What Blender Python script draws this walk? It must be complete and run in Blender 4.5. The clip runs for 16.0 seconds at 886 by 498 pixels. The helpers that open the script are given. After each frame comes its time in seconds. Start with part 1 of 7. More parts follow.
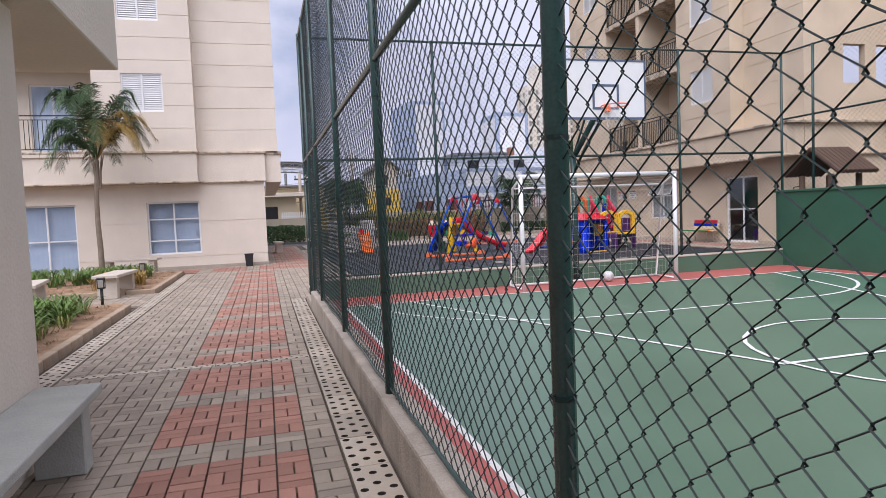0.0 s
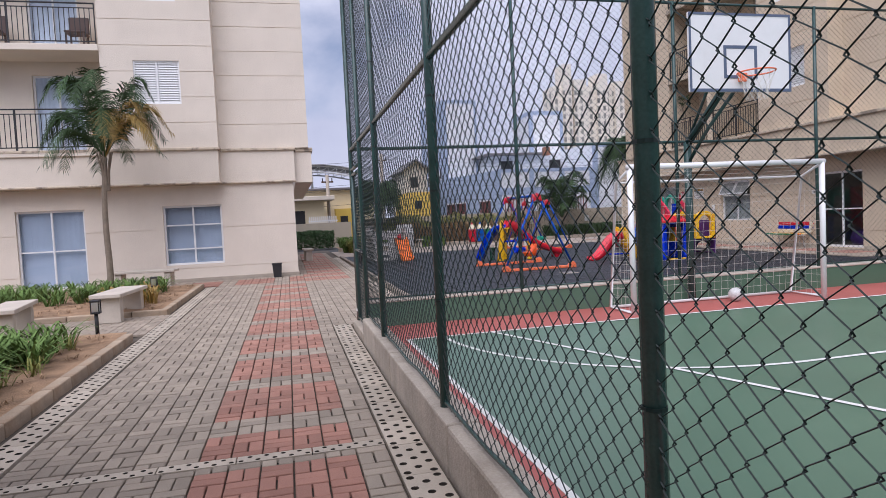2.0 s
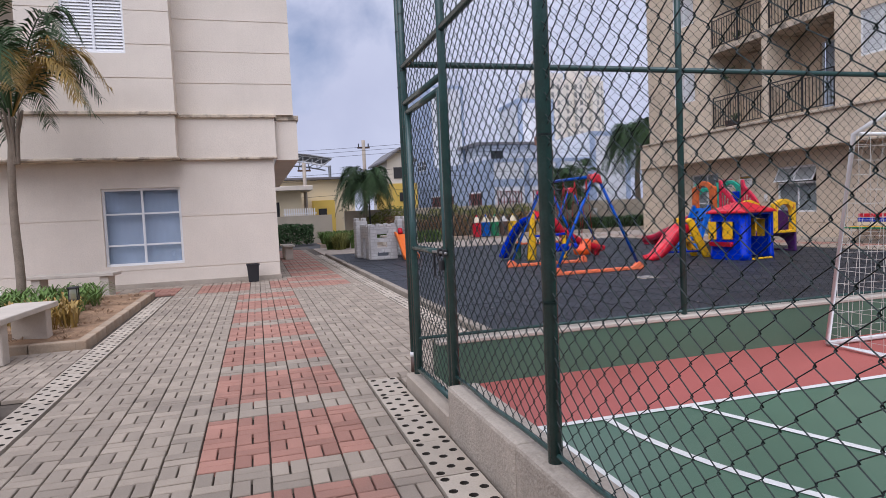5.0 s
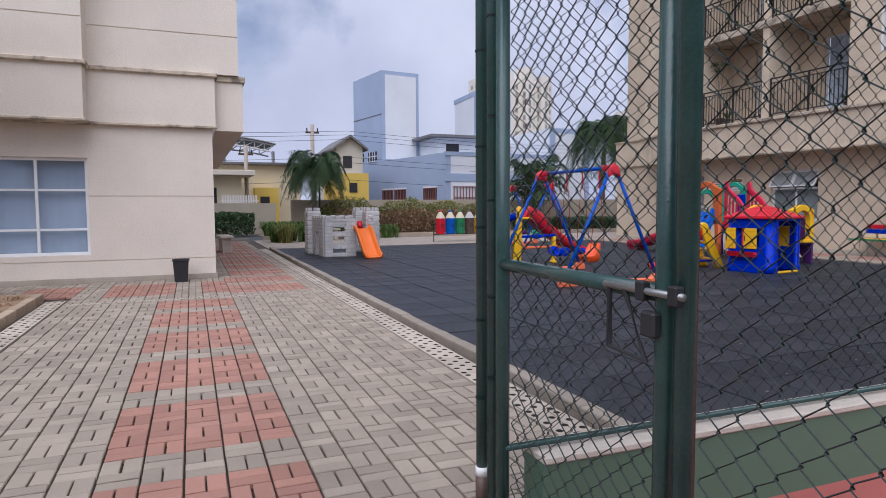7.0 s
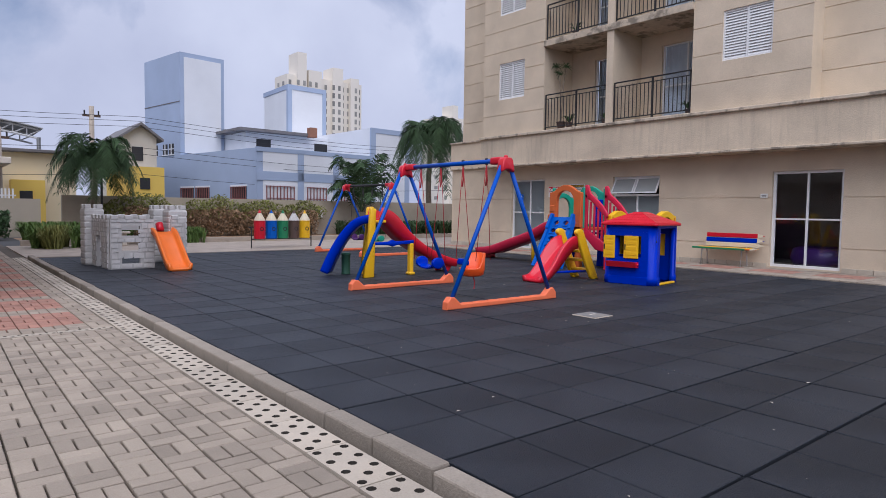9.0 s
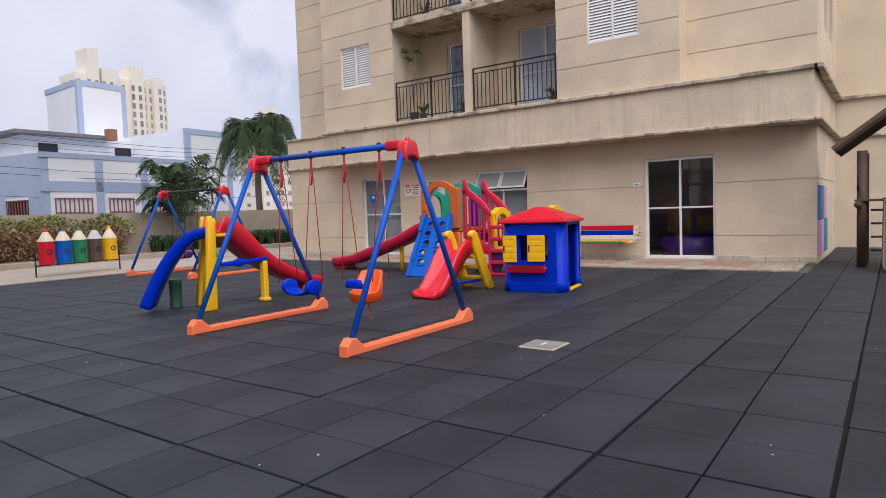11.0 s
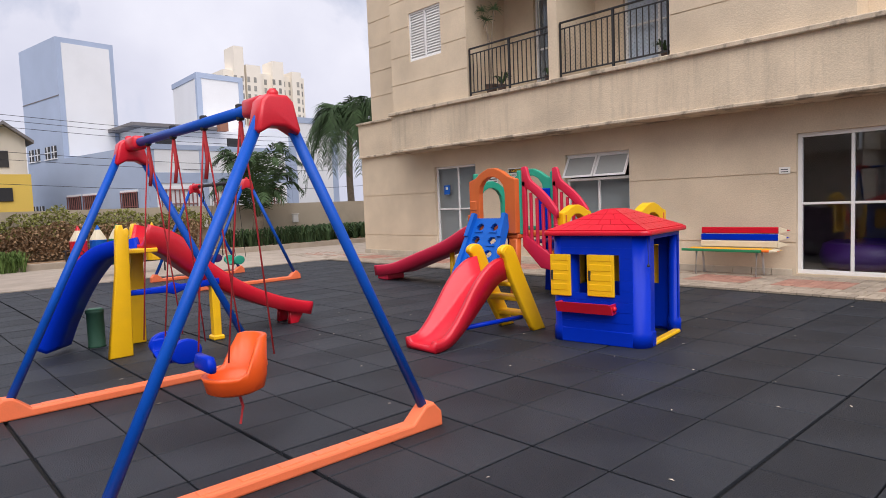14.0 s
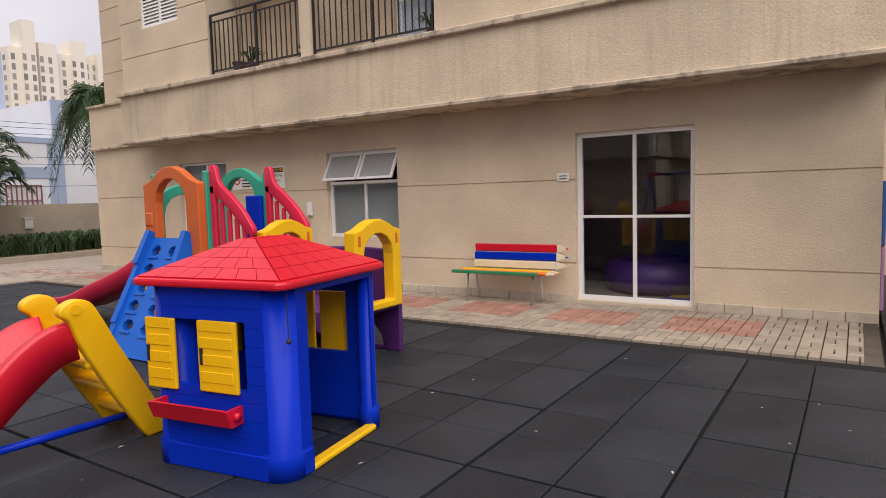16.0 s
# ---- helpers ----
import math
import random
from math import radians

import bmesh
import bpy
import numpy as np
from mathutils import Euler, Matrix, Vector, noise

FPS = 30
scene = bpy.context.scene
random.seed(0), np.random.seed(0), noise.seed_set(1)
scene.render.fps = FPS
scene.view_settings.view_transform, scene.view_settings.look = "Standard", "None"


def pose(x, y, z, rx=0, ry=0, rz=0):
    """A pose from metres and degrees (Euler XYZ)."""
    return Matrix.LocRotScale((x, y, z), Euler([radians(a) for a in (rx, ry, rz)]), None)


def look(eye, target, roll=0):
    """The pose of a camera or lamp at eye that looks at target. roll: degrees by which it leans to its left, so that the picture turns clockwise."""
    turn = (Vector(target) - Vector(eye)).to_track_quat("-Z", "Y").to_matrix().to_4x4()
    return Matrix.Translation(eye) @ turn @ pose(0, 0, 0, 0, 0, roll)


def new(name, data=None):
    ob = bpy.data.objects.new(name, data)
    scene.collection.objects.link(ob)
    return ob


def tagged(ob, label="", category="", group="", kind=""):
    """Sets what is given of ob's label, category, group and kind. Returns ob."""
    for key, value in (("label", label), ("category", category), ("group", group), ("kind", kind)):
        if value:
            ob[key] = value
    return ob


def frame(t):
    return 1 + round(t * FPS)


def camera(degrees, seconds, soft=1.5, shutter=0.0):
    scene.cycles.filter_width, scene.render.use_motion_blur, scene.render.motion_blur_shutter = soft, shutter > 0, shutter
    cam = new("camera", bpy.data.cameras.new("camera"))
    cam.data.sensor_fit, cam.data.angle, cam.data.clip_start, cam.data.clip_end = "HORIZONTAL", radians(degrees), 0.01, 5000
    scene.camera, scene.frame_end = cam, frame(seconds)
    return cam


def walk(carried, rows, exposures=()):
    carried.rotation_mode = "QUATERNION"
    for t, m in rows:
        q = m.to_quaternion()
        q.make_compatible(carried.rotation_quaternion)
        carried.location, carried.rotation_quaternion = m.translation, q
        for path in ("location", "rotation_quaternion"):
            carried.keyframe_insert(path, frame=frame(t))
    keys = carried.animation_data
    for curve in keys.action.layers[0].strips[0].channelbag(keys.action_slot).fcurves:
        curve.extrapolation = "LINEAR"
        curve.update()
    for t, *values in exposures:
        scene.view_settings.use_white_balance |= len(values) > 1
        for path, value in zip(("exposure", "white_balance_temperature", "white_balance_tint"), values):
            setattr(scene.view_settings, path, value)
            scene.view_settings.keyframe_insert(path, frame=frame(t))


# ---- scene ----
cam = camera(69.8, 16.0, 0.75)
PATH = [
    (0, (0.097, 0.34, 1.383), (0.634, 2.263, 1.268), -2.4),
    (0.5, (0.112, 0.991, 1.379), (0.614, 2.924, 1.265), -2.3),
    (1, (0.09, 1.62, 1.374), (0.586, 3.555, 1.268), -2.0),
    (1.5, (0.037, 2.22, 1.383), (0.527, 4.157, 1.28), -2.2),
    (2, (-0.048, 2.852, 1.397), (0.421, 4.794, 1.297), -2.8),
    (2.5, (-0.116, 3.504, 1.387), (0.36, 5.444, 1.287), -3.0),
    (3, (-0.155, 4.107, 1.41), (0.326, 6.045, 1.299), -3.3),
    (3.5, (-0.227, 4.709, 1.431), (0.264, 6.645, 1.33), -3.4),
    (4, (-0.286, 5.355, 1.429), (0.224, 7.286, 1.323), -3.5),
    (4.2, (-0.308, 5.638, 1.393), (0.21, 7.567, 1.287), -3.2),
    (6.3, (-0.224, 8.314, 1.243), (0.442, 10.194, 1.101), -1.2),
    (6.5, (-0.24, 8.559, 1.245), (0.449, 10.432, 1.104), -0.7),
    (7, (-0.215, 9.169, 1.236), (0.519, 11.025, 1.1), -0.3),
    (7.5, (-0.179, 9.83, 1.24), (0.657, 11.642, 1.102), -0.2),
    (8, (-0.08, 10.452, 1.234), (0.893, 12.193, 1.092), -0.2),
    (8.5, (0.04, 11.069, 1.216), (1.118, 12.748, 1.076), 0.2),
    (9, (0.214, 11.627, 1.173), (1.469, 13.179, 1.052), 0.8),
    (9.5, (0.473, 12.209, 1.184), (1.954, 13.548, 1.072), 1.7),
    (9.7, (0.558, 12.42, 1.178), (2.129, 13.654, 1.073), 1.9),
    (11.8, (1.808, 14.269, 1.176), (3.394, 15.481, 1.049), -4.2),
    (12, (2.0, 14.367, 1.212), (3.46, 15.728, 1.084), -4.6),
    (12.5, (2.507, 14.431, 1.27), (3.68, 16.049, 1.176), -5.1),
    (13, (3.094, 14.475, 1.306), (4.228, 16.119, 1.201), -3.7),
    (13.5, (3.746, 14.533, 1.289), (4.97, 16.11, 1.168), -2.8),
    (14, (4.386, 14.611, 1.313), (5.733, 16.082, 1.167), -2.2),
    (14.5, (5.072, 14.731, 1.318), (6.614, 15.996, 1.172), -0.9),
    (15, (5.757, 14.853, 1.352), (7.357, 16.042, 1.194), -0.9),
    (15.5, (6.427, 14.973, 1.374), (8.075, 16.096, 1.223), -1.3),
    (16, (7.133, 15.079, 1.394), (8.801, 16.169, 1.23), -1.6),
]
walk(cam, [(t, look(eye, target, roll)) for t, eye, target, roll in PATH],
     [(0.0, 0.30, 5900, 20), (1.0, 0.20, 5850, 20), (2.5, 0.13, 5750, 19), (4.2, 0.08, 5700, 19), (6.5, 0.03, 5650, 17), (8.0, 0.05, 5600, 17), (9.7, -0.03, 5700, 17), (11.8, 0.4, 6300, 15), (13.0, 0.37, 6350, 15), (14.5, 0.41, 6400, 16), (16.0, 0.25, 6700, 17)])

# ---- light ----
world = bpy.data.worlds.new("world")
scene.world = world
world.use_nodes = True
wn, wl = world.node_tree.nodes, world.node_tree.links
bg = wn["Background"]
sky = wn.new("ShaderNodeTexSky")
sky.sky_type, sky.sun_disc = "NISHITA", False
sky.sun_elevation, sky.sun_rotation = radians(57), radians(215)
sky.air_density, sky.dust_density, sky.altitude = 1.0, 1.5, 700
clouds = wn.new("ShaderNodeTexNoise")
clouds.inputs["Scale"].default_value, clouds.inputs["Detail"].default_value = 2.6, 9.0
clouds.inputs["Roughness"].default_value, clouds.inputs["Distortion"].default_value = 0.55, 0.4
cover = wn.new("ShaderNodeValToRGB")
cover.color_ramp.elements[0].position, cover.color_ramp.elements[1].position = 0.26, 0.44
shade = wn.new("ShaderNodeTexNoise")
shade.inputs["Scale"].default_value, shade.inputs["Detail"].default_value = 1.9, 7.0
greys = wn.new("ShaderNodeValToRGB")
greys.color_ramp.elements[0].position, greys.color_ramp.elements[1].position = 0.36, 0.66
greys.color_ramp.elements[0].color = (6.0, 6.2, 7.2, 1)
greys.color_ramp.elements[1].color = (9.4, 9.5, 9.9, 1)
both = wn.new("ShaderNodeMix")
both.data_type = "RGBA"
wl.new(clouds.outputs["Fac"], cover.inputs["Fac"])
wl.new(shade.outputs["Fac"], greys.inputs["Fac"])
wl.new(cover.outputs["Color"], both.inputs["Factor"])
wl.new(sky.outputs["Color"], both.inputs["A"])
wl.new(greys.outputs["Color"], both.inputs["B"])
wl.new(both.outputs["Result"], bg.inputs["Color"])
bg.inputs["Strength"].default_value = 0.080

sun = new("sun", bpy.data.lights.new("sun", "SUN"))
sun.data.energy, sun.data.angle, sun.data.color = 2.85, radians(70), (1.0, 0.95, 0.88)
sun.matrix_world = look((-10, -14, 26), (0, 0, 0))


# ---- materials ----
def mat(name, colour, rough=0.6, var=0.12, scale=6.0, fine=60.0, bump=0.15, metal=0.0, piece=0.0, stain=None, stain_amt=0.0, coat=0.0, tint=None, depth=0.01, island=False, streak=None, streak_amt=0.0, spec=0.5, patch=(0.52, 0.72)):
    """A surface: a base colour varied at two scales, with fine relief; piece: how far single pieces differ; stain: a second colour in blotches."""
    m = bpy.data.materials.new(name)
    m.use_nodes = True
    n, l = m.node_tree.nodes, m.node_tree.links
    p = n["Principled BSDF"]
    p.inputs["Roughness"].default_value, p.inputs["Metallic"].default_value = rough, metal
    p.inputs["Coat Weight"].default_value = coat
    p.inputs["Specular IOR Level"].default_value = spec
    at = n.new("ShaderNodeTexCoord")
    big, small = n.new("ShaderNodeTexNoise"), n.new("ShaderNodeTexNoise")
    big.inputs["Scale"].default_value, big.inputs["Detail"].default_value = scale, 5
    small.inputs["Scale"].default_value, small.inputs["Detail"].default_value = fine, 4
    for t in (big, small):
        l.new(at.outputs["Object"], t.inputs["Vector"])
    add = n.new("ShaderNodeMath")
    add.operation = "MULTIPLY_ADD"
    l.new(big.outputs["Fac"], add.inputs[0])
    add.inputs[1].default_value = 0.6
    half = n.new("ShaderNodeMath")
    half.operation = "MULTIPLY"
    half.inputs[1].default_value = 0.4
    l.new(small.outputs["Fac"], half.inputs[0])
    l.new(half.outputs[0], add.inputs[2])
    ramp = n.new("ShaderNodeValToRGB")
    ramp.color_ramp.elements[0].position, ramp.color_ramp.elements[1].position = 0.3, 0.7
    lo, hi = 1 - var, 1 + var
    other = tint or colour
    ramp.color_ramp.elements[0].color = (*[min(1, c * lo) for c in colour], 1)
    ramp.color_ramp.elements[1].color = (*[min(1, c * hi) for c in other], 1)
    l.new(add.outputs[0], ramp.inputs["Fac"])
    last = ramp.outputs["Color"]
    if stain:
        blot = n.new("ShaderNodeTexNoise")
        blot.inputs["Scale"].default_value, blot.inputs["Detail"].default_value = scale * 0.37, 7
        blot.inputs["Roughness"].default_value = 0.65
        l.new(at.outputs["Object"], blot.inputs["Vector"])
        br = n.new("ShaderNodeValToRGB")
        br.color_ramp.elements[0].position, br.color_ramp.elements[1].position = patch
        l.new(blot.outputs["Fac"], br.inputs["Fac"])
        amt = n.new("ShaderNodeMath")
        amt.operation = "MULTIPLY"
        amt.inputs[1].default_value = stain_amt
        l.new(br.outputs["Color"], amt.inputs[0])
        mx = n.new("ShaderNodeMix")
        mx.data_type = "RGBA"
        mx.inputs["B"].default_value = (*stain, 1)
        l.new(amt.outputs[0], mx.inputs["Factor"])
        l.new(last, mx.inputs["A"])
        last = mx.outputs["Result"]
    if streak:
        mp = n.new("ShaderNodeMapping")
        mp.inputs["Scale"].default_value = (5.0, 5.0, 0.35)
        l.new(at.outputs["Object"], mp.inputs["Vector"])
        run = n.new("ShaderNodeTexNoise")
        run.inputs["Scale"].default_value, run.inputs["Detail"].default_value, run.inputs["Roughness"].default_value = 1.6, 6, 0.7
        l.new(mp.outputs["Vector"], run.inputs["Vector"])
        rr = n.new("ShaderNodeValToRGB")
        rr.color_ramp.elements[0].position, rr.color_ramp.elements[1].position = 0.5, 0.74
        l.new(run.outputs["Fac"], rr.inputs["Fac"])
        am = n.new("ShaderNodeMath")
        am.operation = "MULTIPLY"
        am.inputs[1].default_value = streak_amt
        l.new(rr.outputs["Color"], am.inputs[0])
        ms = n.new("ShaderNodeMix")
        ms.data_type = "RGBA"
        ms.inputs["B"].default_value = (*streak, 1)
        l.new(am.outputs[0], ms.inputs["Factor"])
        l.new(last, ms.inputs["A"])
        last = ms.outputs["Result"]
    if piece:
        if island:
            rnd = n.new("ShaderNodeNewGeometry").outputs["Random Per Island"]
        else:
            rnd = n.new("ShaderNodeObjectInfo").outputs["Random"]
        ma = n.new("ShaderNodeMath")
        ma.operation = "MULTIPLY_ADD"
        ma.inputs[1].default_value, ma.inputs[2].default_value = 2 * piece, 1 - piece
        l.new(rnd, ma.inputs[0])
        hs = n.new("ShaderNodeHueSaturation")
        l.new(ma.outputs[0], hs.inputs["Value"])
        l.new(last, hs.inputs["Color"])
        last = hs.outputs["Color"]
    l.new(last, p.inputs["Base Color"])
    if bump:
        b = n.new("ShaderNodeBump")
        b.inputs["Strength"].default_value, b.inputs["Distance"].default_value = bump, depth
        l.new(small.outputs["Fac"], b.inputs["Height"])
        l.new(b.outputs["Normal"], p.inputs["Normal"])
    return m


def glass(name, colour=(0.9, 0.95, 1.0), rough=0.0):
    m = bpy.data.materials.new(name)
    m.use_nodes = True
    p = m.node_tree.nodes["Principled BSDF"]
    p.inputs["Base Color"].default_value = (*colour, 1)
    p.inputs["Roughness"].default_value, p.inputs["Transmission Weight"].default_value, p.inputs["IOR"].default_value = rough, 1.0, 1.45
    return m


WALL = (0.655, 0.545, 0.402)
M = {}
M["stucco"] = mat("stucco", WALL, 0.9, 0.17, 1.1, 48, 0.9, stain=(0.50, 0.41, 0.30), stain_amt=0.5, depth=0.006)
# same paint as stucco, lightened to carry the fuller sky light on it
M["stucco_lit"] = mat("stucco_lit", (0.74, 0.66, 0.555), 0.9, 0.09, 1.1, 40, 0.6, stain=(0.62, 0.54, 0.45), stain_amt=0.45, depth=0.008, streak=(0.60, 0.53, 0.44), streak_amt=0.12)
M["stucco_band"] = mat("stucco_band", WALL, 0.9, 0.19, 1.3, 48, 0.9, stain=(0.44, 0.37, 0.28), stain_amt=0.55, depth=0.006, streak=(0.30, 0.25, 0.19), streak_amt=0.40)
M["ledge"] = mat("ledge", (0.56, 0.47, 0.355), 0.9, 0.20, 7.0, 70, 0.8, stain=(0.13, 0.11, 0.085), stain_amt=0.72, depth=0.006, patch=(0.50, 0.60))
M["concrete"] = mat("concrete", (0.42, 0.36, 0.29), 0.9, 0.16, 3.0, 70, 0.5, stain=(0.27, 0.22, 0.17), stain_amt=0.6)
M["upstand"] = mat("upstand", (0.44, 0.385, 0.315), 0.92, 0.22, 3.5, 60, 0.9, piece=0.10, stain=(0.25, 0.205, 0.155), stain_amt=0.75, depth=0.010, streak=(0.22, 0.18, 0.14), streak_amt=0.4)
M["walk_north"] = mat("walk_north", (0.43, 0.365, 0.30), 0.92, 0.2, 2.5, 60, 0.5, stain=(0.30, 0.25, 0.20), stain_amt=0.6)
M["concrete_pale"] = mat("concrete_pale", (0.56, 0.50, 0.42), 0.9, 0.12, 3.0, 80, 0.4, stain=(0.38, 0.33, 0.27), stain_amt=0.5)
M["skirting"] = mat("skirting", (0.55, 0.48, 0.38), 0.7, 0.15, 5, 80, 0.3, piece=0.10, stain=(0.30, 0.25, 0.19), stain_amt=0.6)
M["joint"] = mat("joint", (0.105, 0.086, 0.066), 0.95, 0.3, 5, 90, 0.4)
M["paver_grey"] = mat("paver_grey", (0.335, 0.280, 0.218), 0.9, 0.16, 2.2, 130, 0.6, piece=0.17, stain=(0.24, 0.20, 0.16), stain_amt=0.6)
M["paver_red"] = mat("paver_red", (0.365, 0.188, 0.138), 0.9, 0.16, 2.2, 130, 0.6, piece=0.17, stain=(0.27, 0.175, 0.135), stain_amt=0.6)
M["paver_grey_far"] = mat("paver_grey_far", (0.335, 0.280, 0.218), 0.9, 0.16, 2.2, 130, 0.6, piece=0.17, stain=(0.24, 0.20, 0.16), stain_amt=0.6, island=True)
M["paver_red_far"] = mat("paver_red_far", (0.365, 0.188, 0.138), 0.9, 0.16, 2.2, 130, 0.6, piece=0.17, stain=(0.27, 0.175, 0.135), stain_amt=0.6, island=True)
M["rubber"] = mat("rubber", (0.0155, 0.0192, 0.0268), 0.55, 0.5, 1.4, 120, 1.0, piece=0.045, stain=(0.040, 0.045, 0.055), stain_amt=0.55, depth=0.008, spec=0.35, patch=(0.44, 0.64))
M["rubber_gap"] = mat("rubber_gap", (0.004, 0.004, 0.004), 0.95, 0.2)
M["court"] = mat("court", (0.090, 0.172, 0.113), 0.36, 0.16, 0.8, 160, 0.25, stain=(0.125, 0.208, 0.148), stain_amt=0.6, depth=0.004)
M["court_red"] = mat("court_red", (0.42, 0.115, 0.095), 0.6, 0.1, 1.2, 140, 0.25, stain=(0.33, 0.12, 0.10), stain_amt=0.5, depth=0.004)
M["line_paint"] = mat("line_paint", (0.74, 0.74, 0.70), 0.6, 0.1, 6, 90, 0.1, stain=(0.5, 0.55, 0.5), stain_amt=0.5)
M["green_wall"] = mat("green_wall", (0.033, 0.108, 0.066), 0.6, 0.12, 1.5, 90, 0.2, stain=(0.03, 0.09, 0.06), stain_amt=0.5)
M["post_green"] = mat("post_green", (0.030, 0.070, 0.064), 0.26, 0.25, 9, 120, 0.12, stain=(0.04, 0.05, 0.045), stain_amt=0.5)
M["wire"] = mat("wire", (0.007, 0.018, 0.016), 0.45, 0.3, 20, 100, 0.0, spec=0.3)
M["steel"] = mat("steel", (0.32, 0.32, 0.31), 0.45, 0.1, 10, 90, 0.05, metal=0.9)
M["white_paint"] = mat("white_paint", (0.80, 0.80, 0.79), 0.4, 0.04, 5, 80, 0.05, stain=(0.66, 0.65, 0.62), stain_amt=0.3)
M["net"] = mat("net", (0.70, 0.68, 0.62), 0.9, 0.1)
M["dark"] = mat("dark", (0.02, 0.02, 0.022), 0.6, 0.2, 8, 90, 0.1)
# dark base colour stands in for the dimness of unlit interiors
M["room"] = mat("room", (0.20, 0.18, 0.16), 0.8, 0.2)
M["curtain"] = mat("curtain", (0.62, 0.66, 0.72), 0.9, 0.08, 3, 60, 0.1)
M["glass"] = glass("glass")
M["blue"] = mat("blue", (0.001, 0.028, 0.47), 0.30, 0.12, 3, 160, 0.08, stain=(0.002, 0.042, 0.45), stain_amt=0.4, spec=0.14)
M["blue_steel"] = mat("blue_steel", (0.002, 0.075, 0.44), 0.42, 0.12, 6, 120, 0.05, stain=(0.01, 0.07, 0.32), stain_amt=0.4, spec=0.25)
M["blue_light"] = mat("blue_light", (0.006, 0.115, 0.53), 0.38, 0.10, 4, 160, 0.08, spec=0.25)
M["red"] = mat("red", (0.62, 0.010, 0.028), 0.30, 0.10, 3, 160, 0.06, stain=(0.60, 0.06, 0.06), stain_amt=0.4)
M["wine"] = mat("wine", (0.60, 0.016, 0.06), 0.38, 0.10, 3, 160, 0.06)
M["yellow"] = mat("yellow", (0.86, 0.49, 0.004), 0.36, 0.08, 4, 160, 0.06, stain=(0.70, 0.43, 0.03), stain_amt=0.4)
M["orange"] = mat("orange", (0.88, 0.185, 0.015), 0.4, 0.08, 4, 160, 0.06)
M["orange_red"] = mat("orange_red", (0.84, 0.105, 0.010), 0.4, 0.08, 4, 160, 0.06)
M["salmon"] = mat("salmon", (0.86, 0.185, 0.07), 0.48, 0.08, 5, 120, 0.1, stain=(0.55, 0.20, 0.10), stain_amt=0.4)
M["brick_orange"] = mat("brick_orange", (0.60, 0.13, 0.028), 0.42, 0.1, 4, 160, 0.06)
M["toy_green"] = mat("toy_green", (0.02, 0.33, 0.22), 0.4, 0.1, 4, 160, 0.06)
M["green"] = mat("green", (0.02, 0.22, 0.09), 0.45, 0.1, 4, 120, 0.06)
M["purple"] = mat("purple", (0.075, 0.018, 0.13), 0.42, 0.1, 4, 120, 0.06)
M["toy_grey"] = mat("toy_grey", (0.60, 0.585, 0.565), 0.65, 0.14, 7, 140, 0.3, stain=(0.40, 0.385, 0.36), stain_amt=0.6)
M["toy_joint"] = mat("toy_joint", (0.50, 0.485, 0.465), 0.7, 0.10)
M["brown"] = mat("brown", (0.10, 0.062, 0.05), 0.5, 0.1)
M["timber"] = mat("timber", (0.085, 0.048, 0.03), 0.7, 0.25, 5, 80, 0.4)
M["cream"] = mat("cream", (0.74, 0.66, 0.48), 0.55, 0.08)
M["rope"] = mat("rope", (0.42, 0.03, 0.035), 0.9, 0.2)
M["soil"] = mat("soil", (0.40, 0.255, 0.15), 0.95, 0.35, 5, 70, 1.0, stain=(0.17, 0.115, 0.07), stain_amt=0.8, depth=0.03)
M["leaf"] = mat("leaf", (0.125, 0.20, 0.055), 0.75, 0.35, 3, 30, 0.1, piece=0.35, island=True, spec=0.2)
M["leaf_palm"] = mat("leaf_palm", (0.042, 0.075, 0.030), 0.7, 0.35, 3, 30, 0.1, piece=0.35, island=True, spec=0.2)
M["leaf_dark"] = mat("leaf_dark", (0.06, 0.105, 0.045), 0.75, 0.35, 3, 30, 0.1, piece=0.35, island=True, spec=0.2)
M["leaf_yellow"] = mat("leaf_yellow", (0.32, 0.21, 0.05), 0.6, 0.3, 3, 30, 0.1, piece=0.3, island=True)
M["leaf_lime"] = mat("leaf_lime", (0.21, 0.22, 0.065), 0.75, 0.35, 3, 30, 0.1, piece=0.4, island=True, spec=0.2)
M["hedge_brown"] = mat("hedge_brown", (0.33, 0.22, 0.13), 0.8, 0.3, 3, 30, 0.1, piece=0.4, island=True, spec=0.2)
M["trunk"] = mat("trunk", (0.25, 0.20, 0.15), 0.95, 0.25, 8, 60, 0.8, stain=(0.14, 0.11, 0.08), stain_amt=0.6)
M["wall_blue"] = mat("wall_blue", (0.36, 0.43, 0.565), 0.85, 0.08, 0.5, 40, 0.2, stain=(0.31, 0.37, 0.49), stain_amt=0.5)
M["wall_white"] = mat("wall_white", (0.73, 0.74, 0.755), 0.85, 0.07, 0.5, 40, 0.2, stain=(0.55, 0.56, 0.58), stain_amt=0.4)
M["wall_yellow"] = mat("wall_yellow", (0.72, 0.50, 0.10), 0.85, 0.08, 0.5, 40, 0.2)
M["wall_cream"] = mat("wall_cream", (0.72, 0.62, 0.42), 0.85, 0.08, 0.3, 40, 0.1)
M["wall_dull"] = mat("wall_dull", (0.58, 0.54, 0.46), 0.85, 0.15, 0.5, 40, 0.2, stain=(0.38, 0.35, 0.30), stain_amt=0.5)
M["wall_city"] = mat("wall_city", (0.78, 0.72, 0.62), 0.85, 0.05, 0.1, 10, 0.05)
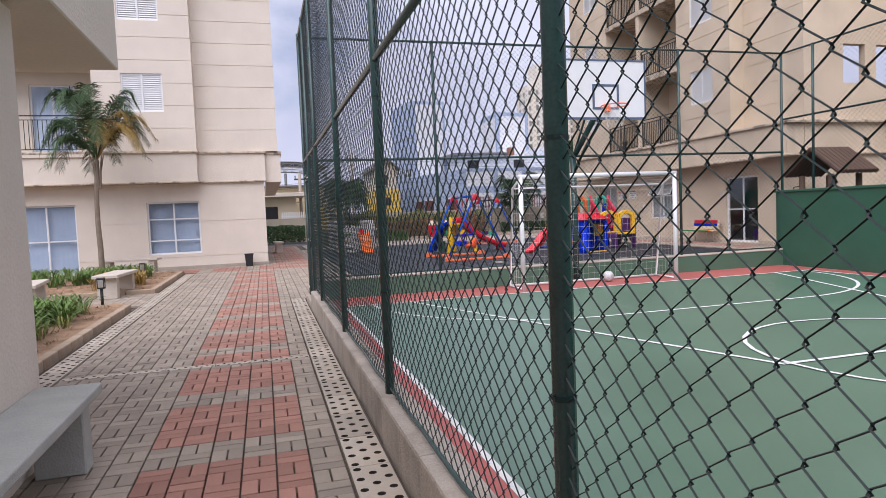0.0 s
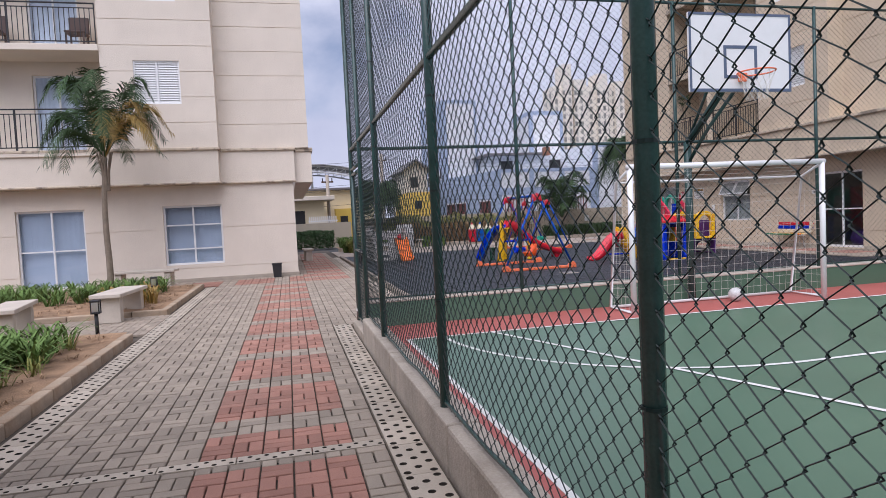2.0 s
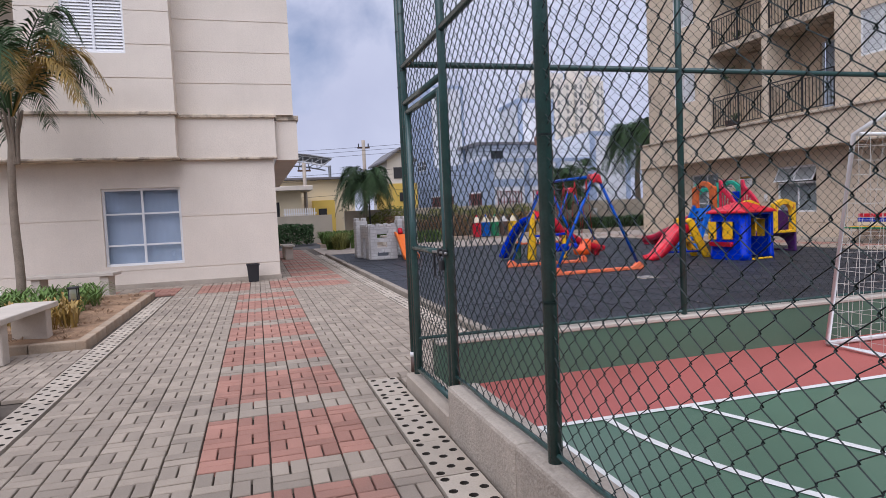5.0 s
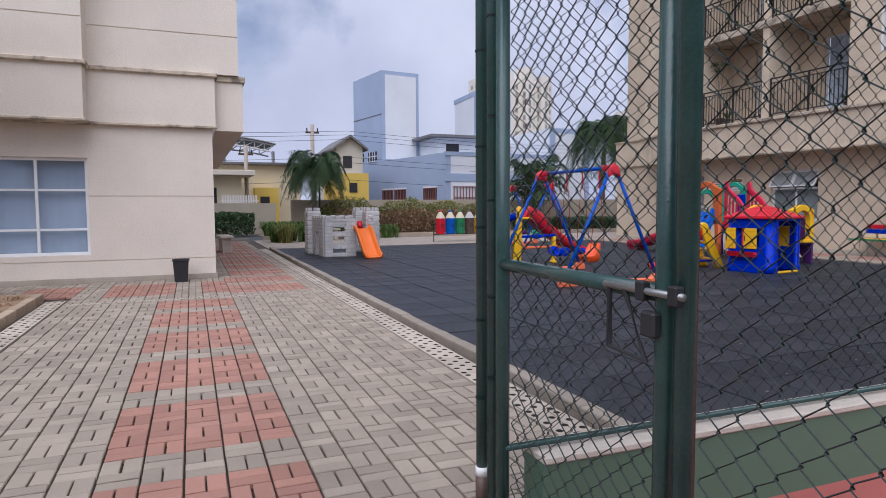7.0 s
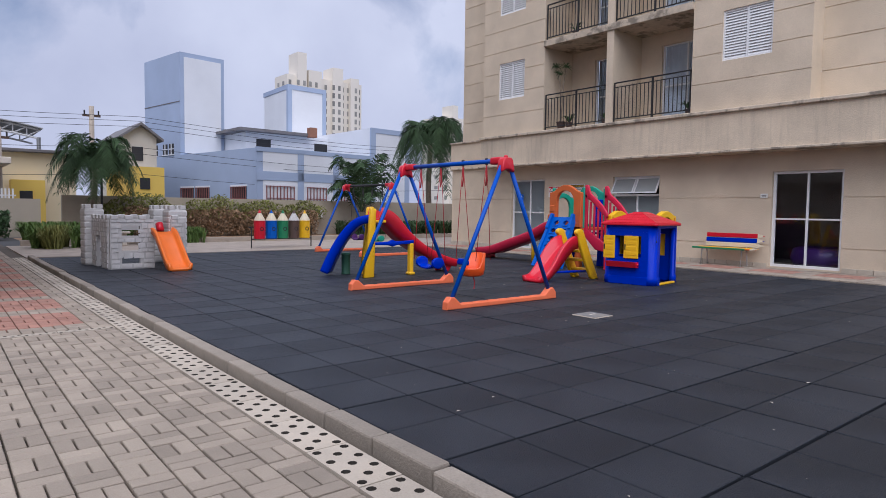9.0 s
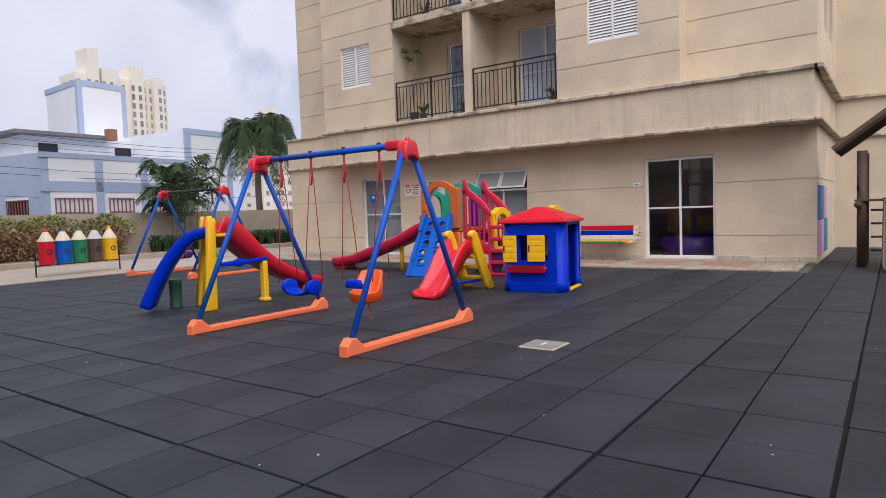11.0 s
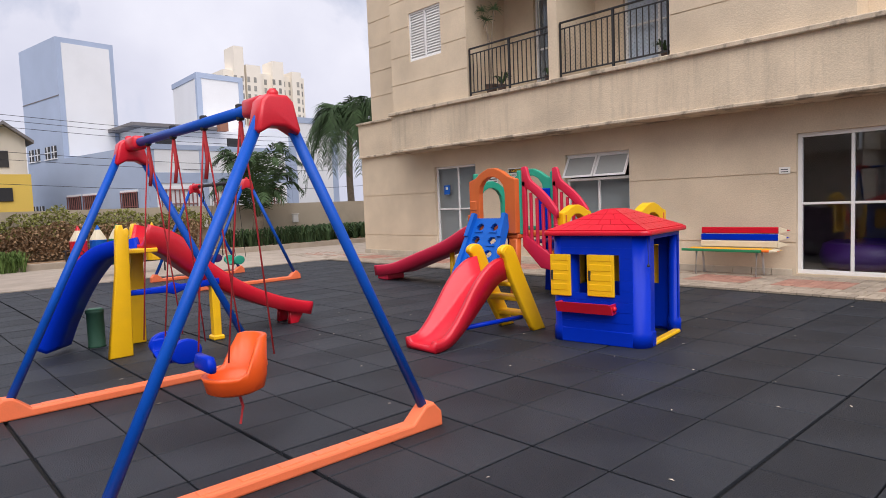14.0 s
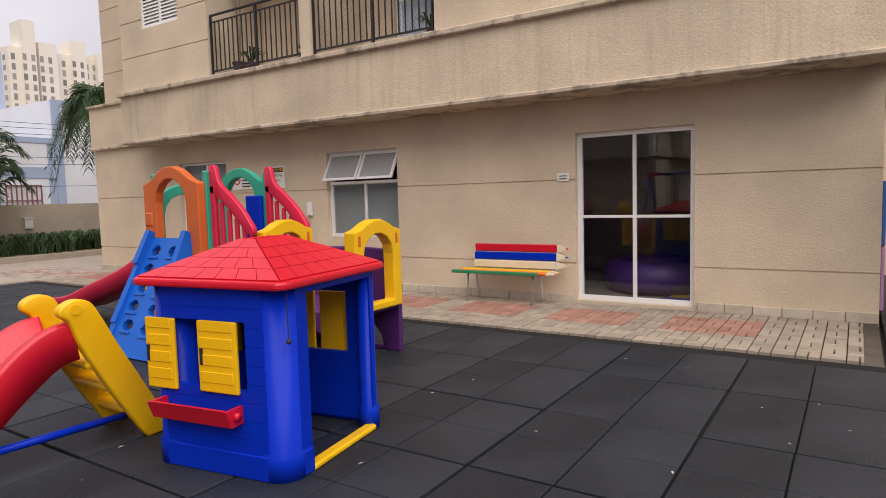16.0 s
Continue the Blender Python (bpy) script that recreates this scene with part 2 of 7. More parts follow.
M["wall_dim"] = mat("wall_dim", (0.46, 0.40, 0.31), 0.9, 0.12, 0.8, 60, 0.4, stain=(0.27, 0.23, 0.18), stain_amt=0.7)
M["roof_pale"] = mat("roof_pale", (0.42, 0.42, 0.42), 0.6, 0.15, 2, 40, 0.2)
M["roof"] = mat("roof", (0.16, 0.15, 0.15), 0.7, 0.2, 2, 40, 0.2)
M["grille"] = mat("grille", (0.25, 0.10, 0.09), 0.6, 0.1)
M["asphalt"] = mat("asphalt", (0.06, 0.06, 0.06), 0.95, 0.2, 0.4, 60, 0.3)


# ---- making ----
def part(name, bm, material, parent=None, label="", smooth=False):
    """Links a bmesh as one mesh object under a thing or a part."""
    me = bpy.data.meshes.new(name)
    if smooth:
        for f in bm.faces:
            f.smooth = True
    bm.normal_update()
    bm.to_mesh(me)
    bm.free()
    me.materials.append(material)
    ob = new(name, me)
    if parent:
        ob.parent = parent
    if label:
        ob["label"] = label
    return ob


def thing(name, label, category, at=(0, 0, 0), turn=0.0, group=""):
    """An Empty at a thing's base, to which its parts are hung."""
    ob = new(name)
    ob.empty_display_size = 0.1
    ob.matrix_basis = pose(*at, 0, 0, turn)
    return tagged(ob, label, category, group)


def structure(name, bm, material, label="", category="", parent=None):
    ob = part(name, bm, material, parent, label)
    return tagged(ob, label, category, "", "structure")


def quad(bm, a, b, c, d):
    return bm.faces.new([bm.verts.new(v) for v in (a, b, c, d)])


def box(bm, x0, x1, y0, y1, z0, z1, bev=0.0, seg=1):
    """A box, with bevelled edges if asked."""
    v = [bm.verts.new((x, y, z)) for z in (z0, z1) for y in (y0, y1) for x in (x0, x1)]
    fs = [bm.faces.new([v[i] for i in q]) for q in ((0, 2, 3, 1), (4, 5, 7, 6), (0, 1, 5, 4), (2, 6, 7, 3), (0, 4, 6, 2), (1, 3, 7, 5))]
    if bev:
        es = {e for f in fs for e in f.edges}
        bmesh.ops.bevel(bm, geom=list(es), offset=bev, segments=seg, profile=0.5, affect="EDGES")
    return bm


def boxes(*rows, bev=0.0, seg=1):
    bm = bmesh.new()
    for r in rows:
        box(bm, *r, bev, seg)
    return bm


def tube(bm, pts, r, n=8, r2=None, caps=True):
    """A round bar along points, tapering from r to r2."""
    pts = [Vector(p) for p in pts]
    r2 = r if r2 is None else r2
    rings = []
    up = Vector((0, 0, 1))
    for i, p in enumerate(pts):
        d = (pts[min(i + 1, len(pts) - 1)] - pts[max(i - 1, 0)]).normalized()
        a = d.cross(up if abs(d.z) < 0.95 else Vector((1, 0, 0))).normalized()
        b = d.cross(a).normalized()
        rr = r + (r2 - r) * i / max(1, len(pts) - 1)
        rings.append([bm.verts.new(p + (a * math.cos(6.2832 * k / n) + b * math.sin(6.2832 * k / n)) * rr) for k in range(n)])
    for u, v in zip(rings, rings[1:]):
        for k in range(n):
            bm.faces.new((u[k], u[(k + 1) % n], v[(k + 1) % n], v[k]))
    if caps:
        bm.faces.new(rings[0][::-1])
        bm.faces.new(rings[-1])
    return bm


def tubes(r, n, *lines):
    bm = bmesh.new()
    for pts in lines:
        tube(bm, pts, r, n)
    return bm


def prism(bm, outline, a, b, axis="y", bev=0.0, seg=1):
    """A slab of the given outline (pairs) from a to b along an axis; the pairs are the two other axes in order."""
    def at(u, v, w):
        return {"x": (w, u, v), "y": (u, w, v), "z": (u, v, w)}[axis]
    lo = [bm.verts.new(at(u, v, a)) for u, v in outline]
    hi = [bm.verts.new(at(u, v, b)) for u, v in outline]
    n = len(outline)
    fs = [bm.faces.new(lo), bm.faces.new(hi[::-1])]
    fs += [bm.faces.new((lo[i], hi[i], hi[(i + 1) % n], lo[(i + 1) % n])) for i in range(n)]
    bmesh.ops.recalc_face_normals(bm, faces=fs)
    if bev:
        es = set(fs[0].edges) | set(fs[1].edges)
        bmesh.ops.bevel(bm, geom=list(es), offset=bev, segments=seg, profile=0.5, affect="EDGES")
    return bm


def ring_prism(bm, outer, inner, a, b, axis="y"):
    """A slab between two outlines of the same number of points: a panel with a hole."""
    def at(u, v, w):
        return {"x": (w, u, v), "y": (u, w, v), "z": (u, v, w)}[axis]
    vs = [[bm.verts.new(at(u, v, w)) for u, v in o] for w in (a, b) for o in (outer, inner)]
    n = len(outer)
    fs = []
    for i in range(n):
        j = (i + 1) % n
        fs.append(bm.faces.new((vs[0][i], vs[0][j], vs[1][j], vs[1][i])))
        fs.append(bm.faces.new((vs[2][i], vs[3][i], vs[3][j], vs[2][j])))
        fs.append(bm.faces.new((vs[0][i], vs[2][i], vs[2][j], vs[0][j])))
        fs.append(bm.faces.new((vs[1][i], vs[1][j], vs[3][j], vs[3][i])))
    bmesh.ops.recalc_face_normals(bm, faces=fs)
    return bm


def facade(axis, pos, out, u0, u1, z0, z1, holes=(), grooves=(), thick=0.2, groove=0.014, width=0.02):
    """A wall in the plane axis=pos, its face turned to out (+1 or -1), with openings (u0, u1, z0, z1) right through it and sunk level grooves."""
    us = sorted({u0, u1, *[h for q in holes for h in q[:2] if u0 < h < u1]})
    zs = sorted({z0, z1, *[h for q in holes for h in q[2:] if z0 < h < z1], *[g + s * width / 2 for g in grooves for s in (-1, 1) if z0 < g < z1]})
    bm = bmesh.new()

    def depth(i, k):
        if not (0 <= i < len(us) - 1 and 0 <= k < len(zs) - 1):
            return thick
        u, z = (us[i] + us[i + 1]) / 2, (zs[k] + zs[k + 1]) / 2
        if any(a < u < b and c < z < d for a, b, c, d in holes):
            return thick
        return groove if any(abs(z - g) < width / 2 for g in grooves) else 0.0

    def at(u, z, d):
        w = pos - out * d
        return (w, u, z) if axis == "x" else (u, w, z)
    for i in range(len(us) - 1):
        for k in range(len(zs) - 1):
            d = depth(i, k)
            a, b, c, e = us[i], us[i + 1], zs[k], zs[k + 1]
            if d < thick:
                quad(bm, at(a, c, d), at(b, c, d), at(b, e, d), at(a, e, d))
                quad(bm, at(a, c, thick), at(a, e, thick), at(b, e, thick), at(b, c, thick))
            for other, p, q in ((depth(i - 1, k), (a, c), (a, e)), (depth(i + 1, k), (b, c), (b, e)), (depth(i, k - 1), (a, c), (b, c)), (depth(i, k + 1), (a, e), (b, e))):
                if other > d:
                    quad(bm, at(*p, d), at(*q, d), at(*q, other), at(*p, other))
    bmesh.ops.remove_doubles(bm, verts=bm.verts, dist=0.0005)
    bmesh.ops.recalc_face_normals(bm, faces=bm.faces)
    return bm


# ---- ground and paving ----
bm = bmesh.new()
quad(bm, (-700, -700, -0.10), (700, -700, -0.10), (700, 900, -0.10), (-700, 900, -0.10))
structure("ground", bm, M["asphalt"], "bare dark ground round the estate", "ground")

# bed under the pavers
structure("paver_bed", boxes((-9.0, 1.86, -4.0, 36.0, -0.09, -0.036)), M["joint"], "dark sandy bed under the pavers", "ground")
structure("paver_bed_east", boxes((13.05, 14.81, 14.87, 33.0, -0.09, -0.036)), M["joint"], "dark sandy bed under the pavers", "ground")
structure("walkway_north", boxes((1.86, 30.0, 28.4, 33.3, -0.09, 0.0)), M["walk_north"], "pale concrete walk behind the playground", "pavement")

# playground bed and court
structure("rubber_bed", boxes((2.0, 13.05, 11.25, 28.4, -0.09, -0.026), (13.05, 24.0, 11.25, 14.80, -0.09, -0.026), (10.6, 24.0, 2.0, 11.25, -0.09, -0.026)), M["rubber_gap"], "black bed under the rubber tiles", "ground")
structure("court_floor", boxes((0.92, 10.4, -16.0, 11.08, -0.09, 0.0)), M["court"], "worn green painted sports court floor", "court")
bm = boxes((0.92, 1.20, -16.0, 10.05, 0.0, 0.003), (0.92, 10.4, 10.06, 11.08, 0.0, 0.003), (10.0, 10.4, -16.0, 10.06, 0.0, 0.003))
structure("court_border", bm, M["court_red"], "red painted border of the court", "court marking")


def arc_line(bm, cx, cy, r, a0, a1, w=0.05, z=0.005, n=32):
    """A painted arc on the floor."""
    vs = []
    for i in range(n + 1):
        a = radians(a0 + (a1 - a0) * i / n)
        vs.append([bm.verts.new((cx + q * math.cos(a), cy + q * math.sin(a), z)) for q in (r - w / 2, r + w / 2)])
    for u, v in zip(vs, vs[1:]):
        bm.faces.new((u[0], u[1], v[1], v[0]))


def stroke(bm, a, b, w=0.05, z=0.005):
    d = (Vector(b) - Vector(a)).normalized() * w / 2
    s = Vector((-d.y, d.x))
    quad(bm, *[(p.x, p.y, z) for p in (Vector(a) - s, Vector(b) - s, Vector(b) + s, Vector(a) + s)])


bm = bmesh.new()
stroke(bm, (1.225, -16), (1.225, 10.05))
stroke(bm, (1.20, 10.03), (10.0, 10.03), z=0.006)
stroke(bm, (9.98, -16), (9.98, 10.0))
structure("court_line", bm, M["line_paint"], "white painted boundary line", "court marking")
bm = bmesh.new()
arc_line(bm, 4.25, 10.0, 2.6, 180, 270)
arc_line(bm, 7.2, 10.0, 2.6, 270, 360)
stroke(bm, (4.25, 7.4), (7.2, 7.4))
structure("goal_area_line", bm, M["line_paint"], "white painted goal area line", "court marking")
bm = bmesh.new()
stroke(bm, (2.24, 10.0), (4.20, 4.6), z=0.007)
stroke(bm, (9.2, 10.0), (7.24, 4.6), z=0.007)
stroke(bm, (4.2, 4.62), (7.24, 4.62), z=0.007)
arc_line(bm, 5.72, 4.6, 1.46, 0, 360, 0.04, z=0.009)
arc_line(bm, 5.72, -2.5, 1.8, 0, 360, z=0.009)
stroke(bm, (1.2, -2.5), (10, -2.5), z=0.007)
structure("key_line", bm, M["line_paint"], "white painted basketball key lines", "court marking")

# low walls of the court
structure("wall_court_north", boxes((0.92, 10.4, 11.08, 11.22, -0.05, 0.315)), M["court"], "low green painted wall at the court's end", "wall")
structure("coping_court_north", boxes((0.92, 10.4, 11.07, 11.25, 0.315, 0.345), bev=0.006), M["concrete_pale"], "pale concrete coping of the low wall", "coping")
structure("wall_court_east", boxes((10.4, 10.6, -16.0, 11.25, -0.05, 1.50)), M["green_wall"], "dark green painted court wall", "wall")
structure("coping_court_east", boxes((10.37, 10.63, -16.0, 11.27, 1.50, 1.55), bev=0.008), M["green_wall"], "green coping of the court wall", "coping")
structure("wall_court_south", boxes((0.92, 10.6, -16.3, -16.0, -0.05, 1.5)), M["green_wall"], "dark green painted court wall", "wall")
upstand = tagged(new("kerb_fence"), "stained concrete upstand under the fence", "kerb", "", "structure")
rnd = random.Random(17)
for k in range(26):
    dx, dz = rnd.uniform(-0.004, 0.004), rnd.uniform(-0.006, 0.006)
    part("block", boxes((0.725 + dx, 0.92, 10.22 - 1.009 * (k + 1), 10.22 - 1.009 * k - 0.006, -0.05, 0.265 + dz), bev=rnd.uniform(0.010, 0.022), seg=2), M["upstand"], upstand)
structure("kerb_fence_core", boxes((0.74, 0.915, -16.0, 10.215, -0.05, 0.245)), M["joint"], "mortar between the blocks of the upstand", "kerb")
structure("gate_threshold", boxes((0.725, 0.92, 10.22, 11.30, -0.05, 0.09), bev=0.012), M["concrete"], "concrete threshold under the gate", "kerb")


# ---- apartment buildings ----
def slab(name, rows, material, label, cat="trim", bev=0.012):
    return structure(name, boxes(*rows, bev=bev), material, label, cat)


FLOORS = 6
PITCH = 2.6
# building by the playground, its front on x = 14.81
low_holes = [(16.64, 18.07, 0.03, 2.14), (20.88, 22.31, 0.80, 2.15), (24.80, 26.20, 0.03, 2.17)]
structure("wall_east_lower", facade("x", 14.81, -1, 14.87, 29.20, -0.05, 2.66, low_holes, (0.50, 1.56), thick=0.2), M["stucco"], "beige textured wall with sunken joint lines", "wall")
skirting = tagged(new("baseboard"), "worn cream tile skirting along the wall", "baseboard", "", "structure")
rnd = random.Random(23)
for a, b in ((14.87, 16.60), (18.11, 24.76), (26.24, 29.20)):
    n = round((b - a) / 0.30)
    for k in range(n):
        w = (b - a) / n
        part("tile", boxes((14.772 + rnd.uniform(0, 0.006), 14.812, a + w * k + 0.004, a + w * (k + 1) - 0.004, -0.01, 0.10 + rnd.uniform(-0.005, 0.004)), bev=0.005), M["skirting"], skirting)
structure("ledge_east", boxes((14.22, 14.81, 14.87, 27.05, 2.62, 3.46)), M["stucco_band"], "beige stucco band projecting over the ground floor", "ledge")
structure("ledge_east_end", boxes((14.76, 14.81, 27.05, 29.22, 2.66, 3.50)), M["stucco"], "beige stucco band", "ledge")
slab("moulding_top", [(14.15, 14.81, 14.80, 27.09, 3.46, 3.54)], M["ledge"], "weather-stained concrete drip moulding", "moulding")
slab("moulding_bottom", [(14.17, 14.81, 14.82, 27.08, 2.56, 2.62)], M["ledge"], "weather-stained concrete drip moulding", "moulding")
slab("moulding_end", [(14.70, 14.81, 27.09, 29.26, 3.50, 3.56), (14.72, 14.81, 27.08, 29.24, 2.60, 2.66)], M["ledge"], "weather-stained concrete moulding", "moulding")
courses = [3.54 + 0.65 * k for k in range(1, 26)]
left, mid = [], []
for k in range(FLOORS):
    z = 3.54 + PITCH * k
    left.append((25.25, 26.36, z + 1.12, z + 2.24))
    mid.append((17.97, 19.08, z + 1.10, z + 2.22))
TOP = 3.54 + PITCH * FLOORS
structure("wall_east_bay", facade("x", 14.30, -1, 24.45, 27.05, 3.54, TOP, left, courses, 0.16), M["stucco"], "beige textured upper wall with joint lines", "wall")
structure("wall_east_mid", facade("x", 14.30, -1, 17.17, 19.80, 3.54, TOP, mid, courses, 0.16), M["stucco"], "beige textured upper wall with joint lines", "wall")
structure("wall_east_end", facade("x", 14.81, -1, 27.05, 28.64, 3.54, TOP, (), courses, 0.16), M["stucco"], "beige textured upper wall with joint lines", "wall")
structure("wall_east_south", facade("x", 14.81, -1, 14.87, 17.17, 3.54, TOP, (), courses, 0.16), M["stucco"], "beige textured upper wall with joint lines", "wall")
structure("wall_east_return", boxes((14.46, 14.81, 17.17, 17.33, 3.54, TOP), (14.46, 14.81, 26.89, 27.05, 3.54, TOP), (14.46, 15.7, 19.64, 19.80, 3.54, TOP), (14.46, 15.7, 24.45, 24.61, 3.54, TOP)), M["stucco"], "beige return wall", "wall")
structure("balcony_pier", boxes((14.28, 15.7, 22.03, 22.24, 3.54, TOP)), M["stucco"], "beige pier between two balconies", "wall")
back = []
for k in range(FLOORS):
    z = 3.54 + PITCH * k
    back += [(20.0, 21.4, z + 0.08, z + 2.1), (22.5, 23.6, z + 0.08, z + 2.1)]
structure("wall_balcony_back", facade("x", 15.55, -1, 19.8, 24.45, 3.54, TOP, back, (), 0.14), M["stucco"], "beige wall at the back of the balconies", "wall")
for k in range(FLOORS + 1):
    z = 3.54 + PITCH * k
    slab("balcony_slab", [(14.24, 15.55, 19.80, 24.45, z - 0.18, z - 0.0 if k else z + 0.02)], M["ledge"], "stained concrete balcony slab", "slab", 0.01)
structure("wall_south_side", facade("y", 14.873, -1, 14.83, 19.0, -0.05, TOP, [(16.2, 17.0, 4.6, 5.7), (17.4, 18.2, 4.6, 5.7)], (0.50, 1.56), 0.2), M["stucco"], "beige side wall", "wall")
slab("moulding_side", [(14.15, 19.0, 14.72, 14.87, 3.46, 3.54), (14.17, 19.0, 14.74, 14.87, 2.56, 2.62)], M["ledge"], "weather-stained moulding", "moulding")
structure("wall_south_wing", boxes((19.0, 19.3, 8.0, 14.87, -0.05, 12.0)), M["stucco"], "beige wall of the wing behind", "wall")
slab("moulding_wing", [(18.9, 19.0, 8.0, 14.8, 3.46, 3.54), (18.92, 19.0, 8.0, 14.8, 2.56, 2.62)], M["ledge"], "weather-stained moulding", "moulding")
structure("wall_north_side", boxes((14.84, 22.0, 29.0, 29.197, -0.05, 3.50), (14.84, 22.0, 28.44, 28.637, 3.50, TOP), (14.84, 22.0, 28.637, 29.20, 3.44, 3.50)), M["stucco"], "beige side wall", "wall")
structure("room_shell", boxes((18.3, 18.4, 15.0, 29.0, 0, 2.6), (15.01, 18.3, 15.0, 29.0, 2.5, 2.58), (15.01, 18.3, 15.0, 29.0, -0.03, 0.0), (15.01, 18.3, 19.6, 19.7, 0, 2.5), (15.01, 18.3, 23.6, 23.7, 0, 2.5)), M["room"], "rooms behind the glass, coloured dark to look dim", "room")
structure("roof_east", boxes((14.2, 22.0, 14.8, 28.66, TOP, TOP + 0.3)), M["stucco_lit"], "flat roof with a parapet", "roof")

# building across the walk, its front on y = 20.92
low_holes = [(-3.24, -1.76, 0.46, 2.04), (-6.70, -5.12, 0.02, 2.04)]
structure("wall_west_lower", facade("y", 20.92, -1, -9.5, 0.16, -0.05, 2.60, low_holes, (0.36, 1.42), 0.2), M["stucco_lit"], "cream textured wall with sunken joint lines", "wall")
structure("wall_west_side", boxes((-0.04, 0.157, 21.12, 34.0, -0.05, 2.60)), M["stucco_lit"], "cream side wall", "wall")
slab("wall_base_west", [(-4.9, 0.19, 20.89, 20.921, -0.01, 0.09), (0.159, 0.19, 20.92, 30.0, -0.01, 0.09)], M["concrete"], "worn concrete skirting", "baseboard", 0.006)
structure("ledge_west", boxes((-9.5, -1.72, 20.45, 20.92, 2.62, 3.44)), M["stucco_lit"], "cream stucco band projecting over the ground floor", "ledge")
structure("ledge_west_end", boxes((-1.72, 0.22, 20.86, 20.92, 2.62, 3.44), (0.22, 0.69, 21.02, 33.0, 2.56, 3.40)), M["stucco_lit"], "cream stucco band", "ledge")
slab("moulding_west", [(-9.5, -1.66, 20.39, 20.92, 3.44, 3.51), (-1.66, 0.26, 20.80, 20.92, 3.44, 3.51), (0.26, 0.73, 20.98, 33.0, 3.40, 3.51), (-9.5, -1.68, 20.41, 20.92, 2.57, 2.62), (-1.68, 0.24, 20.82, 20.92, 2.57, 2.62)], M["ledge"], "weather-stained drip moulding", "moulding")
courses = [3.51 + 0.65 * k for k in range(1, 26)]
wins = []
for k in range(FLOORS):
    z = 3.51 + PITCH * k
    wins.append((-3.62, -2.52, z + 1.12, z + 2.22))
structure("wall_west_bay", facade("y", 20.45, -1, -4.38, -1.70, 3.51, TOP, wins, courses, 0.16), M["stucco_lit"], "cream upper wall with joint lines", "wall")
structure("wall_west_right", facade("y", 20.92, -1, -1.70, 0.62, 3.51, TOP, (), courses, 0.16), M["stucco_lit"], "cream upper wall with joint lines", "wall")
structure("wall_west_block", boxes((0.0, 0.617, 21.08, 33.0, 3.51, TOP)), M["stucco_lit"], "cream upper side block", "wall")
structure("wall_west_returns", boxes((-1.86, -1.70, 20.61, 20.92, 3.51, TOP), (-4.38, -4.22, 20.61, 21.7, 3.51, TOP)), M["stucco_lit"], "cream return wall", "wall")
back = [(-6.3, -5.1, 3.6 + PITCH * k, 5.6 + PITCH * k) for k in range(FLOORS)]
structure("wall_west_balcony_back", facade("y", 21.6, -1, -9.5, -4.38, 3.51, TOP, back, (), 0.14), M["stucco_lit"], "cream wall at the back of the balconies", "wall")
for k in range(FLOORS + 1):
    z = 3.51 + PITCH * k
    slab("balcony_slab", [(-9.5, -4.38, 20.40, 21.6, z - 0.16, z)], M["stucco_lit"], "cream concrete balcony slab", "slab", 0.01)
structure("roof_west", boxes((-9.6, 0.7, 20.4, 33.0, TOP, TOP + 0.3)), M["stucco_lit"], "flat roof with a parapet", "roof")
structure("room_shell_west", boxes((-9.4, 0.0, 24.0, 24.1, 0, 2.6), (-9.4, 0.0, 21.13, 24.0, 2.5, 2.58), (-9.4, 0.0, 21.13, 24.0, -0.03, 0.0)), M["room"], "rooms behind the glass, coloured dark to look dim", "room")

# building beside the start of the walk
structure("wall_start", boxes((-6.0, -1.25, -6.0, 4.62, -0.05, 2.66)), M["stucco_lit"], "cream textured wall beside the walk", "wall")
structure("balcony_start", boxes((-6.0, -1.02, -6.0, 6.34, 2.70, 3.50), bev=0.01), M["stucco_lit"], "cream overhanging balcony slab", "slab")
# the estate's far sides, behind the walk
structure("wall_estate_south", boxes((-12.0, 24.0, -18.3, -18.0, -0.05, 2.4)), M["wall_dim"], "plain estate wall", "wall")
structure("wall_estate_west", boxes((-12.3, -12.0, -18.0, 36.0, -0.05, 2.4)), M["wall_dim"], "plain estate wall", "wall")
structure("wall_estate_north", boxes((3.5, 30.0, 35.0, 35.2, -0.05, 1.50)), M["wall_dim"], "stained cream estate wall", "wall")
structure("wall_estate_north_west", boxes((-12.0, 3.5, 40.0, 40.2, -0.05, 1.4)), M["wall_dim"], "stained cream estate wall", "wall")


# ---- playground ----
def wpart(name, bm, material, parent, label="", smooth=False):
    """A part built in the world's coordinates, hung to a thing that stands elsewhere."""
    ob = part(name, bm, material, parent, label, smooth)
    up = parent.matrix_basis
    if parent.parent:
        up = parent.parent.matrix_basis @ parent.matrix_parent_inverse @ up
    ob.matrix_parent_inverse = up.inverted()
    return ob


def smooth_line(pts, n=6):
    """Points of a smooth curve through the given ones."""
    p = [Vector(q) for q in pts]
    out = []
    for i in range(len(p) - 1):
        a, b, c, d = p[max(i - 1, 0)], p[i], p[i + 1], p[min(i + 2, len(p) - 1)]
        for k in range(n):
            t = k / n
            out.append(0.5 * (2 * b + (c - a) * t + (2 * a - 5 * b + 4 * c - d) * t * t + (3 * b - a - 3 * c + d) * t ** 3))
    return [tuple(v) for v in out] + [tuple(p[-1])]


